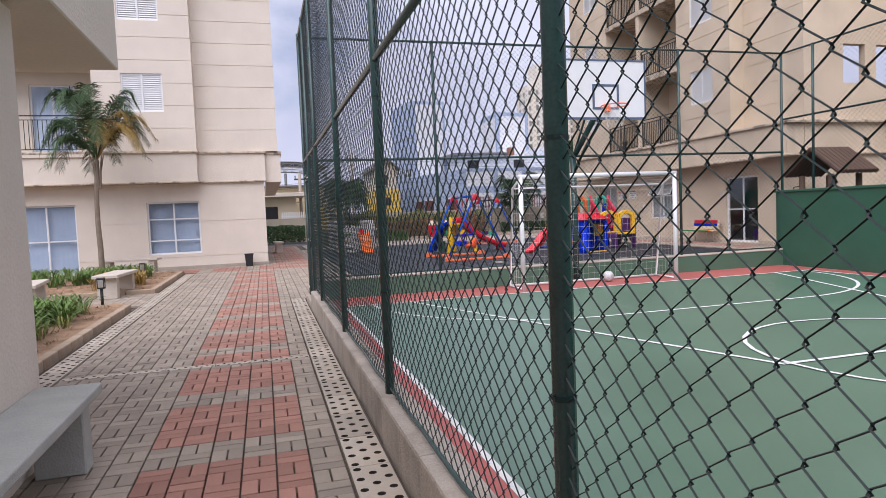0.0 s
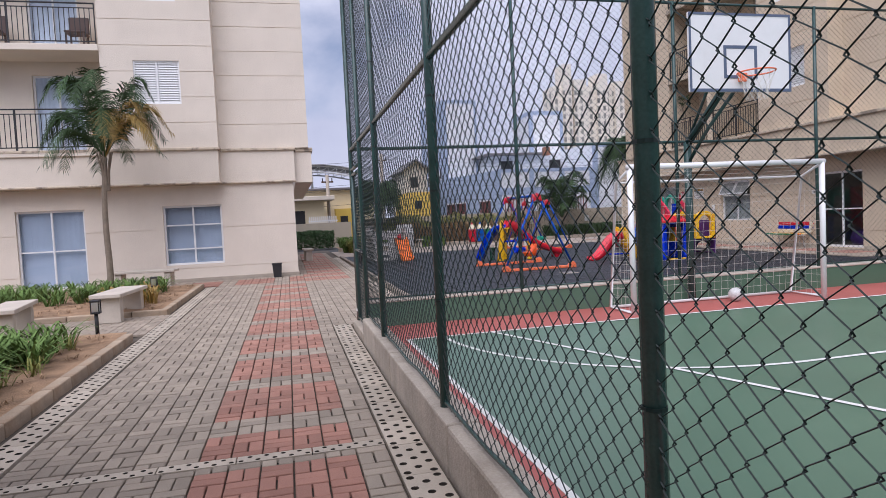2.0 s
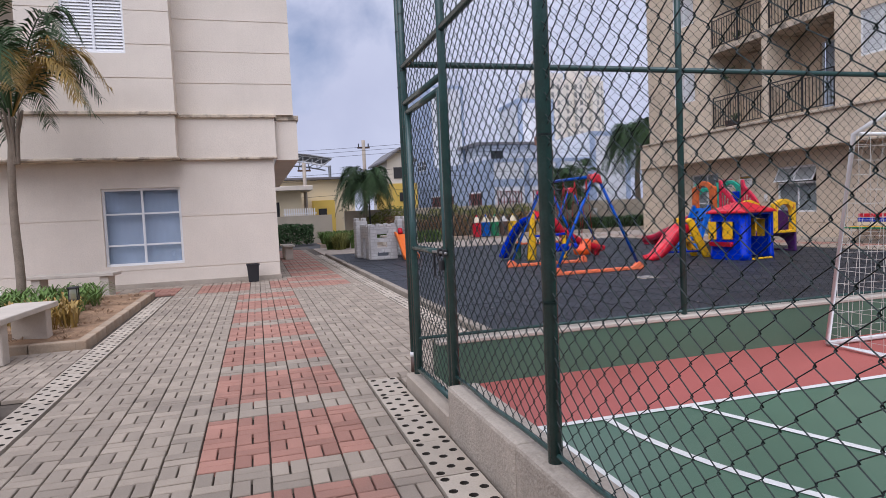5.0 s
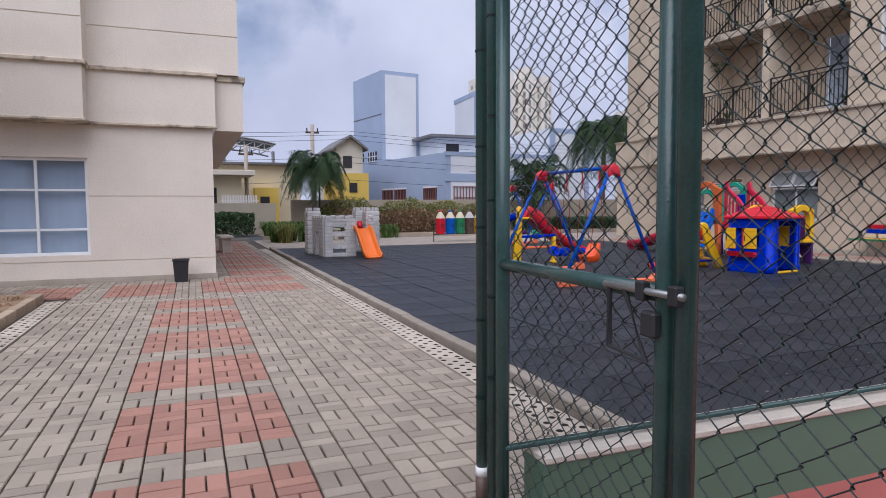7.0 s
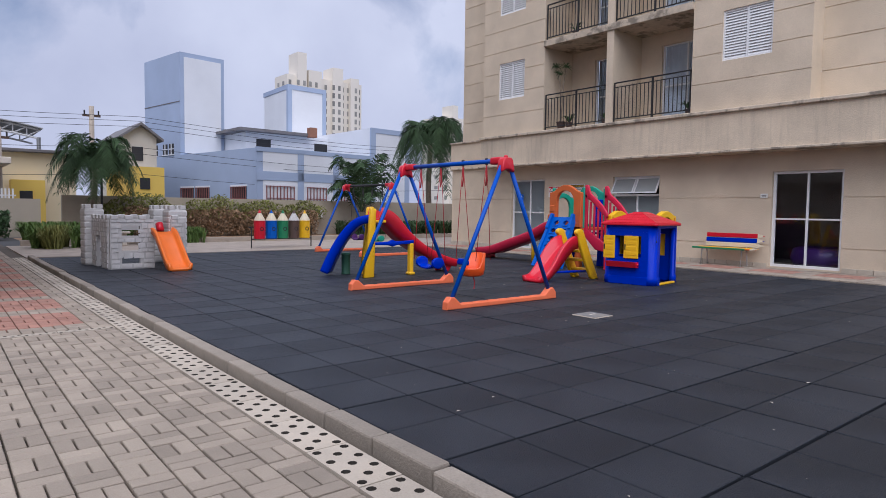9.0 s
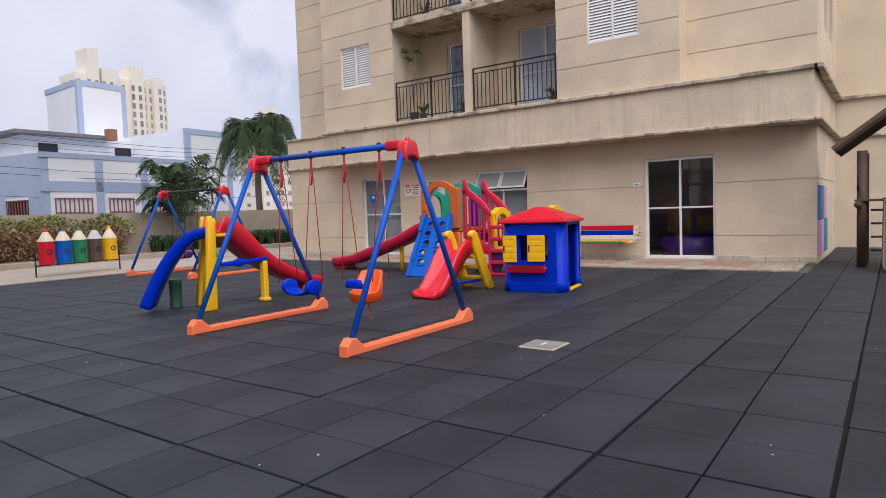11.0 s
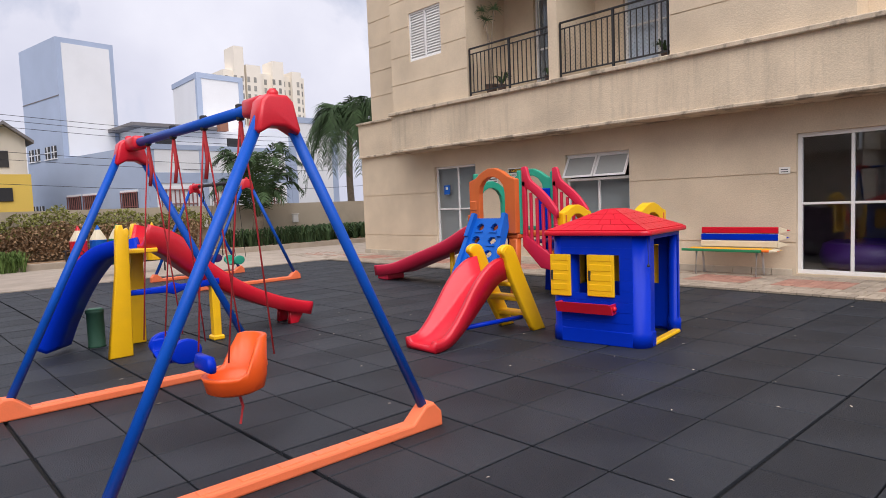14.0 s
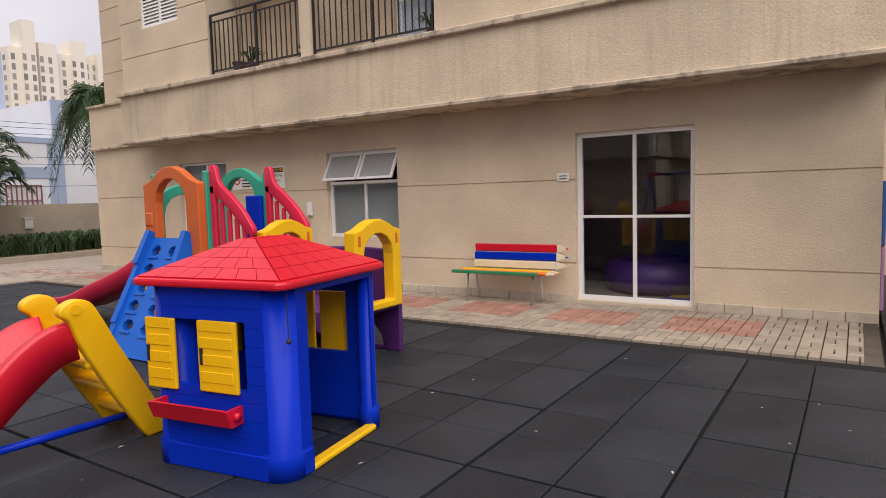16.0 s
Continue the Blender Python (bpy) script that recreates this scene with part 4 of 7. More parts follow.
for x in (11.02, 11.70):
    bm = bmesh.new()
    arch_panel(bm, 18.54, 19.66, 0.0, 0.95 if x > 11.5 else 0.46, (18.72, 19.48, 0.04, 0.34), x - 0.03, x + 0.03, "x", round_top=0.02)
    wpart("side_panel", bm, M["purple"], s, "dark purple side panel with an opening")

ladder = wpart("ladder", boxes((10.93, 10.985, 19.27, 19.32, 0.0, 0.98), (10.93, 10.985, 19.60, 19.65, 0.0, 0.98), (10.925, 10.99, 19.27, 19.65, 0.0, 0.05), bev=0.014, seg=2), M["wine"], s, "wine-red moulded ladder")
for k in range(4):
    wpart("rung", boxes((10.93, 10.985, 19.315, 19.605, 0.20 + 0.21 * k, 0.27 + 0.21 * k), bev=0.014, seg=2), M["wine"], ladder)

# playhouse
s = thing("playhouse", "blue plastic playhouse with red roof and yellow shutters", "playhouse", (9.60, 17.90, 0), 9)
H2, T = 0.452, 0.03
walls = [("x", -H2, -1, -H2 + 0.113, H2 - 0.113, [(-0.22, 0.33, 0.45, 0.80)]), ("x", H2, 1, -H2 + 0.048, H2 - 0.113, [(-0.25, 0.25, 0.45, 0.83)]), ("y", H2, 1, -H2 + 0.113, H2 - 0.113, [(-0.28, 0.28, 0.45, 0.83)]), ("y", -H2, -1, -H2 + 0.113, H2 - 0.048, [(-0.25, 0.37, 0.02, 0.93)])]
for axis, p, out, u0, u1, holes_here in walls:
    lines = [0.20 + 0.095 * k for k in range(8)]
    wall = part("wall", facade(axis, p, out, u0, u1, 0.03, 0.985, holes_here, lines, T, 0.003, 0.006), M["blue"], s)
for sx in (-1, 1):
    for sy in (-1, 1):
        bm = bmesh.new()
        r = 0.05 if (sx, sy) == (1, -1) else 0.115
        lathe(bm, [(r + 0.012, 0.0), (r + 0.012, 0.125), (r, 0.14), (r, 0.985)], 28, (sx * (H2 - r), sy * (H2 - r), 0))
        part("corner_post", bm, M["blue"], s, "", True)
for sx, sy, rows in ((-1, 0, (-H2 - 0.013, -H2 + 0.002, -H2 + 0.113, H2 - 0.113, 0, 0.13)), (1, 0, (H2 - 0.002, H2 + 0.013, -H2 + 0.05, H2 - 0.113, 0, 0.13)), (0, 1, (-H2 + 0.113, H2 - 0.113, H2 - 0.002, H2 + 0.013, 0, 0.13)), (0, -1, (-H2 + 0.113, -0.25, -H2 - 0.013, -H2 + 0.002, 0, 0.13))):
    part("plinth", boxes(rows, bev=0.006), M["blue"], s)
part("threshold", boxes((-0.26, 0.37, -H2 - 0.02, -H2 + 0.05, 0.0, 0.035), bev=0.01), M["yellow"], s, "yellow plastic threshold")
roof_bm = bmesh.new()
e, a = 0.508, 0.14
eave = [(sx * (e - 0.07) + 0.07 * math.cos(radians(a0 + 22.5 * k)), sy * (e - 0.07) + 0.07 * math.sin(radians(a0 + 22.5 * k))) for sx, sy, a0 in ((1, 1, 0), (-1, 1, 90), (-1, -1, 180), (1, -1, 270)) for k in range(5)]
prism(roof_bm, eave, 0.970, 1.013, "z", 0.014, 2)
roof = part("roof", roof_bm, M["red"], s, "red hipped plastic roof")
bm = bmesh.new()
lo = [bm.verts.new((x, y, 1.010)) for x, y in ((-e + 0.035, -e + 0.035), (e - 0.035, -e + 0.035), (e - 0.035, e - 0.035), (-e + 0.035, e - 0.035))]
hi = [bm.verts.new((x, y, 1.185)) for x, y in ((-a, -0.05), (a, -0.05), (a, 0.05), (-a, 0.05))]
for k in range(4):
    bm.faces.new((lo[k], lo[(k + 1) % 4], hi[(k + 1) % 4], hi[k]))
bm.faces.new(hi)
part("hip", bm, M["red"], roof)
corners_lo = [Vector((x, y, 1.012)) for x, y in ((-e + 0.035, -e + 0.035), (e - 0.035, -e + 0.035), (e - 0.035, e - 0.035), (-e + 0.035, e - 0.035))]
corners_hi = [Vector((x, y, 1.189)) for x, y in ((-a, -0.05), (a, -0.05), (a, 0.05), (-a, 0.05))]
for k in range(4):
    p0, p1, q0, q1 = corners_lo[k], corners_lo[(k + 1) % 4], corners_hi[k], corners_hi[(k + 1) % 4]
    bm = bmesh.new()
    up = (p1 - p0).cross(q0 - p0).normalized() * 0.008
    for r in range(4):
        f0, f1 = (r + 0.025) / 4, (r + 0.975) / 4
        la, lb, ha, hb = p0.lerp(q0, f0), p1.lerp(q1, f0), p0.lerp(q0, f1), p1.lerp(q1, f1)
        m = max(2, round((lb - la).length / 0.13))
        for c in range(m):
            g0, g1 = (c + 0.02) / m, (c + 0.98) / m
            v = [bm.verts.new(q + d) for d in (Vector(), up) for q in (la.lerp(lb, g0), la.lerp(lb, g1), ha.lerp(hb, g1), ha.lerp(hb, g0))]
            for q in ((4, 5, 6, 7), (0, 1, 5, 4), (1, 2, 6, 5), (2, 3, 7, 6), (3, 0, 4, 7)):
                bm.faces.new([v[i] for i in q])
    part("shingles", bm, M["red"], roof)


def shutter(parent, axis, p, out, u0, u1, z0, z1, m, slot):
    bm = bmesh.new()
    t0, t1 = sorted((p, p + out * 0.022))
    if axis == "x":
        box(bm, t0, t1, u0, u1, z0, z1, 0.008, 2)
    else:
        box(bm, u0, u1, t0, t1, z0, z1, 0.008, 2)
    sh = part("shutter", bm, m, parent)
    for k in range(4):
        z = z0 + (z1 - z0) * (k + 0.6) / 4.2
        ta, tb = sorted((p + out * 0.020, p + out * 0.026))
        bm = bmesh.new()
        r = (u0 + 0.025, u1 - 0.02, z, z + (z1 - z0) * 0.15)
        box(bm, *((ta, tb, r[0], r[1]) if axis == "x" else (r[0], r[1], ta, tb)), r[2], r[3], 0.002)
        part("plank", bm, m, sh)
    ta, tb = sorted((p + out * 0.020, p + out * 0.0285))
    bm = bmesh.new()
    box(bm, *((ta, tb, slot - 0.012, slot + 0.012) if axis == "x" else (slot - 0.012, slot + 0.012, ta, tb)), (z0 + z1) / 2 - 0.045, (z0 + z1) / 2 + 0.045, 0.004)
    part("slot", bm, M["dark"], sh, "dark finger slot")


shutter(s, "x", -H2, -1, 0.235, 0.44, 0.42, 0.80, M["yellow"], 0.42)
shutter(s, "x", -H2, -1, -0.18, 0.075, 0.43, 0.80, M["yellow"], 0.048)
shutter(s, "x", H2, 1, 0.015, 0.26, 0.44, 0.83, M["yellow"], 0.05)
shutter(s, "x", H2, 1, -0.24, -0.03, 0.43, 0.82, M["yellow"], -0.06)
shutter(s, "y", H2, 1, 0.12, 0.38, 0.43, 0.82, M["yellow"], 0.15)
shutter(s, "y", H2, 1, -0.38, -0.12, 0.43, 0.82, M["orange"], -0.15)
bm = bmesh.new()
for y0, y1 in ((-0.185, -0.165), (0.325, 0.345)):
    prism(bm, [(-H2 + 0.002, 0.285), (-H2 - 0.085, 0.285), (-H2 - 0.120, 0.375), (-H2 + 0.002, 0.375)], y0, y1, "y")
prism(bm, [(-H2 - 0.085, 0.285), (-H2 - 0.122, 0.380), (-H2 - 0.104, 0.380), (-H2 - 0.070, 0.300)], -0.165, 0.325, "y")
box(bm, -H2 - 0.075, -H2 + 0.002, -0.165, 0.325, 0.285, 0.300)
planter = part("window_box", bm, M["red"], s, "red plastic window box")
part("knob", tubes(0.022, 12, [(-H2 - 0.05, -0.183, 0.335), (-H2 - 0.05, -0.205, 0.335)]), M["red"], planter, "", True)
part("cord", tubes(0.003, 5, [(-H2 + 0.03, -H2 - 0.012, 0.95), (-H2 + 0.03, -H2 - 0.014, 0.72)]), M["dark"], s)
bm = bmesh.new()
bmesh.ops.create_icosphere(bm, subdivisions=2, radius=0.014, matrix=Matrix.Translation((-H2 + 0.03, -H2 - 0.014, 0.715)))
part("bead", bm, M["dark"], s, "small black bead on a cord", True)
part("door", boxes((0.38, 0.41, -H2 + 0.02, -H2 + 0.05, 0.06, 0.5), bev=0.01), M["blue"], s)

# toy castle
s = thing("toy_castle", "grey moulded toy castle with an orange slide", "play castle", (3.42, 25.15, 0), 3)


def stone_panel(parent, axis, p, out, u0, u1, z1, holes_here, seed):
    """A moulded grey panel, its face covered with raised stones."""
    wall = part("panel", facade(axis, p, out, u0, u1, 0.0, z1, holes_here, (), 0.07), M["toy_joint"], parent)
    rnd = random.Random(seed)
    z = 0.012
    while z < z1 - 0.04:
        h = min(rnd.uniform(0.075, 0.12), z1 - z - 0.008)
        u = u0 + 0.008
        while u < u1 - 0.04:
            w = min(rnd.uniform(0.10, 0.21), u1 - u - 0.008)
            if not any(a - 0.01 < u + w / 2 < b + 0.01 and c - 0.01 < z + h / 2 < d + 0.01 for a, b, c, d in holes_here):
                q0, q1 = sorted((p - out * 0.002, p + out * 0.014))
                vs = [(u + 0.005 + rnd.uniform(0, 0.012), z + 0.005 + rnd.uniform(0, 0.012)), (u + w - 0.005 - rnd.uniform(0, 0.012), z + 0.005 + rnd.uniform(0, 0.012)), (u + w - 0.005 - rnd.uniform(0, 0.014), z + h - 0.005 - rnd.uniform(0, 0.012)), (u + 0.005 + rnd.uniform(0, 0.014), z + h - 0.005 - rnd.uniform(0, 0.012))]
                prism(bm := bmesh.new(), vs, q0, q1, axis)
                part("stone", bm, M["toy_grey"], wall)
            u += w
        z += h
    for k in range(int((u1 - u0) / 0.24)):
        u = u0 + 0.02 + k * 0.24
        bm = bmesh.new()
        q0, q1 = sorted((p + out * 0.012, p - out * 0.075))
        box(bm, *((q0, q1, u, u + 0.13) if axis == "x" else (u, u + 0.13, q0, q1)), z1 - 0.002, z1 + 0.075, 0.010)
        part("merlon", bm, M["toy_grey"], wall)


stone_panel(s, "y", -0.62, -1, -0.68, 0.10, 0.93, [(-0.48, -0.16, 0.62, 0.80), (-0.48, -0.16, 0.34, 0.50), (-0.48, -0.16, 0.10, 0.22)], 3)
stone_panel(s, "y", -0.62, -1, 0.40, 0.68, 0.93, [], 4)
stone_panel(s, "x", -0.70, -1, -0.56, 0.72, 0.93, [(-0.1, 0.25, 0.0, 0.62)], 5)
stone_panel(s, "x", 0.70, 1, -0.56, 0.72, 0.93, [(0.0, 0.4, 0.5, 0.78)], 6)
stone_panel(s, "y", 0.78, 1, -0.68, 0.68, 0.93, [(-0.3, 0.3, 0.0, 0.68)], 7)
for x, y in ((-0.66, 0.72), (0.62, 0.70), (0.55, -0.42)):
    stone_bm = bmesh.new()
    box(stone_bm, x - 0.17, x + 0.17, y - 0.17, y + 0.17, 0.0, 1.12, 0.02)
    tower = part("turret", stone_bm, M["toy_grey"], s, "grey turret")
    for k in range(4):
        a = (k + 0.5) * math.pi / 2
        part("merlon", boxes((x + 0.15 * math.cos(a) - 0.055, x + 0.15 * math.cos(a) + 0.055, y + 0.15 * math.sin(a) - 0.055, y + 0.15 * math.sin(a) + 0.055, 1.118, 1.20), bev=0.01), M["toy_grey"], tower)
    rnd = random.Random(k)
    for f in range(9):
        z = 0.03 + 0.12 * f
        part("course", boxes((x - 0.178, x + 0.178, y - 0.178, y + 0.178, z, z + 0.10), bev=0.012), M["toy_grey"], tower)
path = smooth_line([(-1.56, 0.05), (-1.40, 0.10), (-1.10, 0.36), (-0.80, 0.62), (-0.58, 0.69)], 5)
bm = bmesh.new()
chute(bm, path, 0.42, [0.09] * len(path), axis="y", mid=0.25)
part("slide_chute", bm, M["orange"], s, "orange plastic slide chute", True)
part("slide_foot", boxes((0.10, 0.40, -1.55, -1.40, 0, 0.06), bev=0.01), M["orange"], s)
part("peg", tubes(0.07, 12, [(0.25, -0.50, 0.70), (0.25, -0.42, 0.84)]), M["red"], s, "", True)

# recycling bins shaped like pencils
for i, (m, word) in enumerate(((M["red"], "red"), (M["blue_light"], "blue"), (M["green"], "green"), (M["brown"], "brown"), (M["yellow"], "yellow"))):
    b = thing("recycling_bin", word + " recycling bin shaped like a pencil on a rack", "bin", (7.72 + 0.385 * i, 29.46 + 0.05 * i, 0.0), 0, "pencil recycling bins")
    bm = bmesh.new()
    lathe(bm, [(0.15, 0.27), (0.165, 0.285), (0.165, 0.78), (0.172, 0.785), (0.172, 0.80), (0.165, 0.81)], 12)
    part("body", bm, m, b)
    bm = bmesh.new()
    lathe(bm, [(0.168, 0.805), (0.150, 0.85), (0.055, 1.02), (0.05, 1.03)], 12)
    cone = part("lid", bm, M["cream"] if word != "brown" else M["toy_grey"], b, "cream sharpened-wood lid")
    bm = bmesh.new()
    lathe(bm, [(0.055, 1.02), (0.012, 1.115), (0.004, 1.12)], 12)
    part("tip", bm, m, cone, word + " pencil tip")
    bm = bmesh.new()
    ring_prism(bm, [(0.06 * math.cos(6.2832 * k / 12), 0.56 + 0.06 * math.sin(6.2832 * k / 12)) for k in range(12)], [(0.04 * math.cos(6.2832 * k / 12), 0.56 + 0.04 * math.sin(6.2832 * k / 12)) for k in range(12)], -0.166, -0.172, "y")
    part("emblem", bm, M["dark"], b, "dark round emblem")
s = thing("bin_rack", "dark steel rack holding the recycling bins", "rack", (8.5, 29.6, 0))
wpart("post", tubes(0.018, 8, [(7.47, 29.45, 0), (7.47, 29.45, 0.62)]), M["dark"], s)
wpart("post", tubes(0.018, 8, [(9.50, 29.70, 0), (9.50, 29.70, 0.62)]), M["dark"], s)
wpart("rail", tubes(0.016, 8, [(7.47, 29.65, 0.60), (9.50, 29.86, 0.60)]), M["dark"], s)
wpart("rail", tubes(0.016, 8, [(7.47, 29.45, 0.26), (9.50, 29.70, 0.26)]), M["dark"], s)

# bench made of giant pencils
s = thing("pencil_bench", "bench made of coloured wooden pencils by the wall", "bench", (14.55, 18.95, 0))


def pencil(y0, y1, x, z, h, w, m, tip):
    bm = boxes((x - w / 2, x + w / 2, y0, y1, z - h / 2, z + h / 2), bev=0.010, seg=1)
    p = wpart("plank", bm, m, s)
    bm = bmesh.new()
    base = [bm.verts.new((x + a * w / 2, y0, z + b * h / 2)) for a, b in ((-1, -1), (1, -1), (1, 1), (-1, 1))]
    end = [bm.verts.new((x + a * w * 0.14, y0 - tip * 0.72, z + b * h * 0.14)) for a, b in ((-1, -1), (1, -1), (1, 1), (-1, 1))]
    for k in range(4):
        bm.faces.new((base[k], base[(k + 1) % 4], end[(k + 1) % 4], end[k]))
    bmesh.ops.recalc_face_normals(bm, faces=bm.faces)
    wpart("point", bm, M["cream"], p, "bare wood pencil point")
    bm = bmesh.new()
    base = [bm.verts.new((x + a * w * 0.14, y0 - tip * 0.72, z + b * h * 0.14)) for a, b in ((-1, -1), (1, -1), (1, 1), (-1, 1))]
    top = bm.verts.new((x, y0 - tip, z))
    for k in range(4):
        bm.faces.new((base[k], base[(k + 1) % 4], top))
    wpart("lead", bm, m, p)


pencil(18.26, 19.46, 14.66, 0.695, 0.10, 0.035, M["red"], 0.16)
pencil(18.26, 19.46, 14.64, 0.587, 0.10, 0.035, M["blue"], 0.16)
pencil(18.26, 19.46, 14.62, 0.479, 0.10, 0.035, M["cream"], 0.16)
pencil(18.30, 19.58, 14.53, 0.405, 0.035, 0.10, M["yellow"], 0.14)
pencil(18.30, 19.60, 14.42, 0.395, 0.035, 0.10, M["orange"], 0.14)
wpart("plank", boxes((14.30, 14.36, 18.40, 19.64, 0.375, 0.415), bev=0.006), M["green"], s, "green painted front plank")
for y in (18.48, 19.42):
    bm = bmesh.new()
    tube(bm, [(14.34, y, 0.0), (14.38, y, 0.37), (14.60, y, 0.37), (14.69, y, 0.74)], 0.018, 8)
    tube(bm, [(14.66, y, 0.0), (14.60, y, 0.37)], 0.018, 8)
    wpart("leg", bm, M["toy_grey"], s, "grey painted steel tube leg", True)

# timber play tower by the corner
s = thing("timber_play_tower", "dark timber play tower with roof and metal slide", "play tower", (14.5, 13.6, 0))
for x, y in ((14.0, 13.25), (14.0, 14.15), (14.9, 13.25), (14.9, 14.15)):
    wpart("post", tubes(0.075, 10, [(x, y, 0), (x, y, 1.95)]), M["timber"], s, "round dark timber post", True)
for k in range(7):
    wpart("deck_board", boxes((13.9 + k * 0.155, 14.045 + k * 0.155, 13.15, 14.25, 1.10, 1.14), bev=0.006), M["timber"], s)
for y in (13.2, 14.2):
    wpart("beam", tubes(0.06, 10, [(13.85, y, 1.05), (15.05, y, 1.05)]), M["timber"], s, "", True)
for side in (-1, 1):
    for k in range(9):
        x = 13.85 + k * 0.145
        bm = bmesh.new()
        tube(bm, [(x, 13.70, 2.62), (x, 13.70 + side * 0.85, 1.98)], 0.07, 8)
        wpart("roof_log", bm, M["timber"], s, "split timber roof log")
path = smooth_line([(12.9, 0.06), (13.12, 0.14), (13.55, 0.62), (13.92, 1.10)], 4)
bm = bmesh.new()
chute(bm, path, 0.46, [0.10] * len(path), 0.015, 0.02, "x", 13.62)
wpart("slide_chute", bm, M["brown"], s, "worn metal slide chute", True)
for y in (13.15, 14.2):
    bm = bmesh.new()
    tube(bm, [(13.95, y, 1.30), (13.78, y, 1.32), (13.77, y, 1.66), (13.95, y, 1.68)], 0.018, 8)
    wpart("grab_rail", bm, M["dark"], s, "", True)
for k in range(4):
    wpart("rung", tubes(0.02, 8, [(14.95, 13.35, 0.22 + 0.24 * k), (14.95, 14.05, 0.22 + 0.24 * k)]), M["steel"], s, "", True)
# painted panels on the side wall
for i in range(4):
    for k in range(2):
        c = [mat("pastel", q, 0.6, 0.06) for q in ((0.62, 0.30, 0.55), (0.03, 0.30, 0.26), (0.05, 0.16, 0.50), (0.66, 0.50, 0.62))][(i * 3 + k * 2) % 4] if (i, k) else mat("pastel", (0.62, 0.30, 0.55), 0.6, 0.06)
        p = part("foam_panel", boxes((14.86 + i * 0.42, 15.27 + i * 0.42, 14.835, 14.868, 0.12 + 0.66 * k, 0.77 + 0.66 * k), bev=0.006), c)
        tagged(p, "pastel foam play panel on the side wall", "wall panel", "foam panels on the wall")

# manhole cover set among the tiles
s = thing("manhole_cover", "square grey metal manhole cover among rubber tiles", "manhole cover", (6.07, 16.14, 0))
part("rim", boxes((-0.165, 0.165, -0.165, 0.165, -0.02, 0.008), bev=0.004), M["concrete"], s)
lid = part("lid", boxes((-0.145, 0.145, -0.145, 0.145, 0.004, 0.014), bev=0.003), mat("cover", (0.21, 0.205, 0.20), 0.6, 0.25, 8, 90, 0.4, stain=(0.36, 0.31, 0.22), stain_amt=0.5), s)
part("bar", boxes((-0.05, 0.05, -0.012, 0.012, 0.013, 0.018), bev=0.002), M["concrete_pale"], lid)


# ---- fences, goal and basket ----
def chain_link(name, axis, pos, u0, u1, z0, z1, diag, r, sides, parent):
    """Zigzag wires that hook into one another."""
    w, v = diag * 0.54, diag * 0.475
    nu, nz = int((u1 - u0) / w), int((z1 - z0) / v)
    verts, faces = [], []
    ring = [(r * math.cos(6.2832 * k / sides), r * math.sin(6.2832 * k / sides)) for k in range(sides)]
    rnd = random.Random(5)
    hook, past = 0.045 * diag, 0.010 * diag
    for j in range(nu):
        base, count = len(verts), 0
        for k in range(nz + 1):
            right = (k + j) % 2
            cu, cz = u0 + w * (j + right), z0 + v * k
            warp = 0.010 * noise.noise(Vector((cu * 1.9, cz * 1.9, 3.1)))
            drop = 0.008 * noise.noise(Vector((cu * 1.7, cz * 2.3, 8.4)))
            u = cu + warp + (past if right else -past) + rnd.uniform(-0.002, 0.002)
            for h in (-hook, hook):
                d = (0.003 if (h > 0) == bool(right) else -0.003) + 0.010 * noise.noise(Vector((cu * 0.9, cz * 0.9, 5.7)))
                z = cz + drop + h + rnd.uniform(-0.0012, 0.0012)
                for a, b in ring:
                    verts.append((pos + d + b, u + a, z) if axis == "x" else (u + a, pos + d + b, z))
                if count:
                    o = base + (count - 1) * sides
                    for q in range(sides):
                        faces.append((o + q, o + (q + 1) % sides, o + sides + (q + 1) % sides, o + sides + q))
                count += 1
    me = bpy.data.meshes.new(name)
    me.from_pydata(verts, [], faces)
    me.materials.append(M["wire"])
    ob = new(name, me)
    ob.parent = parent
    ob.matrix_parent_inverse = parent.matrix_basis.inverted()
    return tagged(ob, "dark green coated chain-link wire", "", "", "stuff")


f = thing("court_fence", "tall dark green chain-link fence on a concrete upstand", "fence", (0.8, 4.0, 0.265), 0, "court fences")
ys = [-2.9, -0.6, 1.78, 4.23, 6.50, 8.96]
for y in ys:
    wpart("post", tubes(0.030, 12, [(0.80, y, 0.26), (0.80, y, 4.40)]), M["post_green"], f, "dark green steel post", True)
    for z in (0.9, 1.55, 2.1, 2.9, 3.6):
        wpart("tie", tubes(0.0325, 10, [(0.80, y, z), (0.80, y, z + 0.010)]), M["wire"], f)
wpart("corner_post", tubes(0.024, 12, [(0.80, 11.335, 0.08), (0.80, 11.335, 4.45)]), M["post_green"], f, "dark green steel corner post", True)
wpart("hinge_post", tubes(0.024, 12, [(0.80, 11.24, 0.08), (0.80, 11.24, 4.40)]), M["post_green"], f, "dark green steel hinge post", True)
wpart("gate_post", tubes(0.026, 12, [(0.80, 10.27, 0.08), (0.80, 10.27, 4.40)]), M["post_green"], f, "dark green steel gate post", True)
wpart("rail", tubes(0.022, 10, [(0.80, -2.9, 2.33), (0.80, 11.23, 2.33)]), M["post_green"], f, "dark green mid rail", True)
wpart("rail", tubes(0.022, 10, [(0.80, -2.9, 4.36), (0.80, 11.23, 4.36)]), M["post_green"], f, "dark green top rail", True)
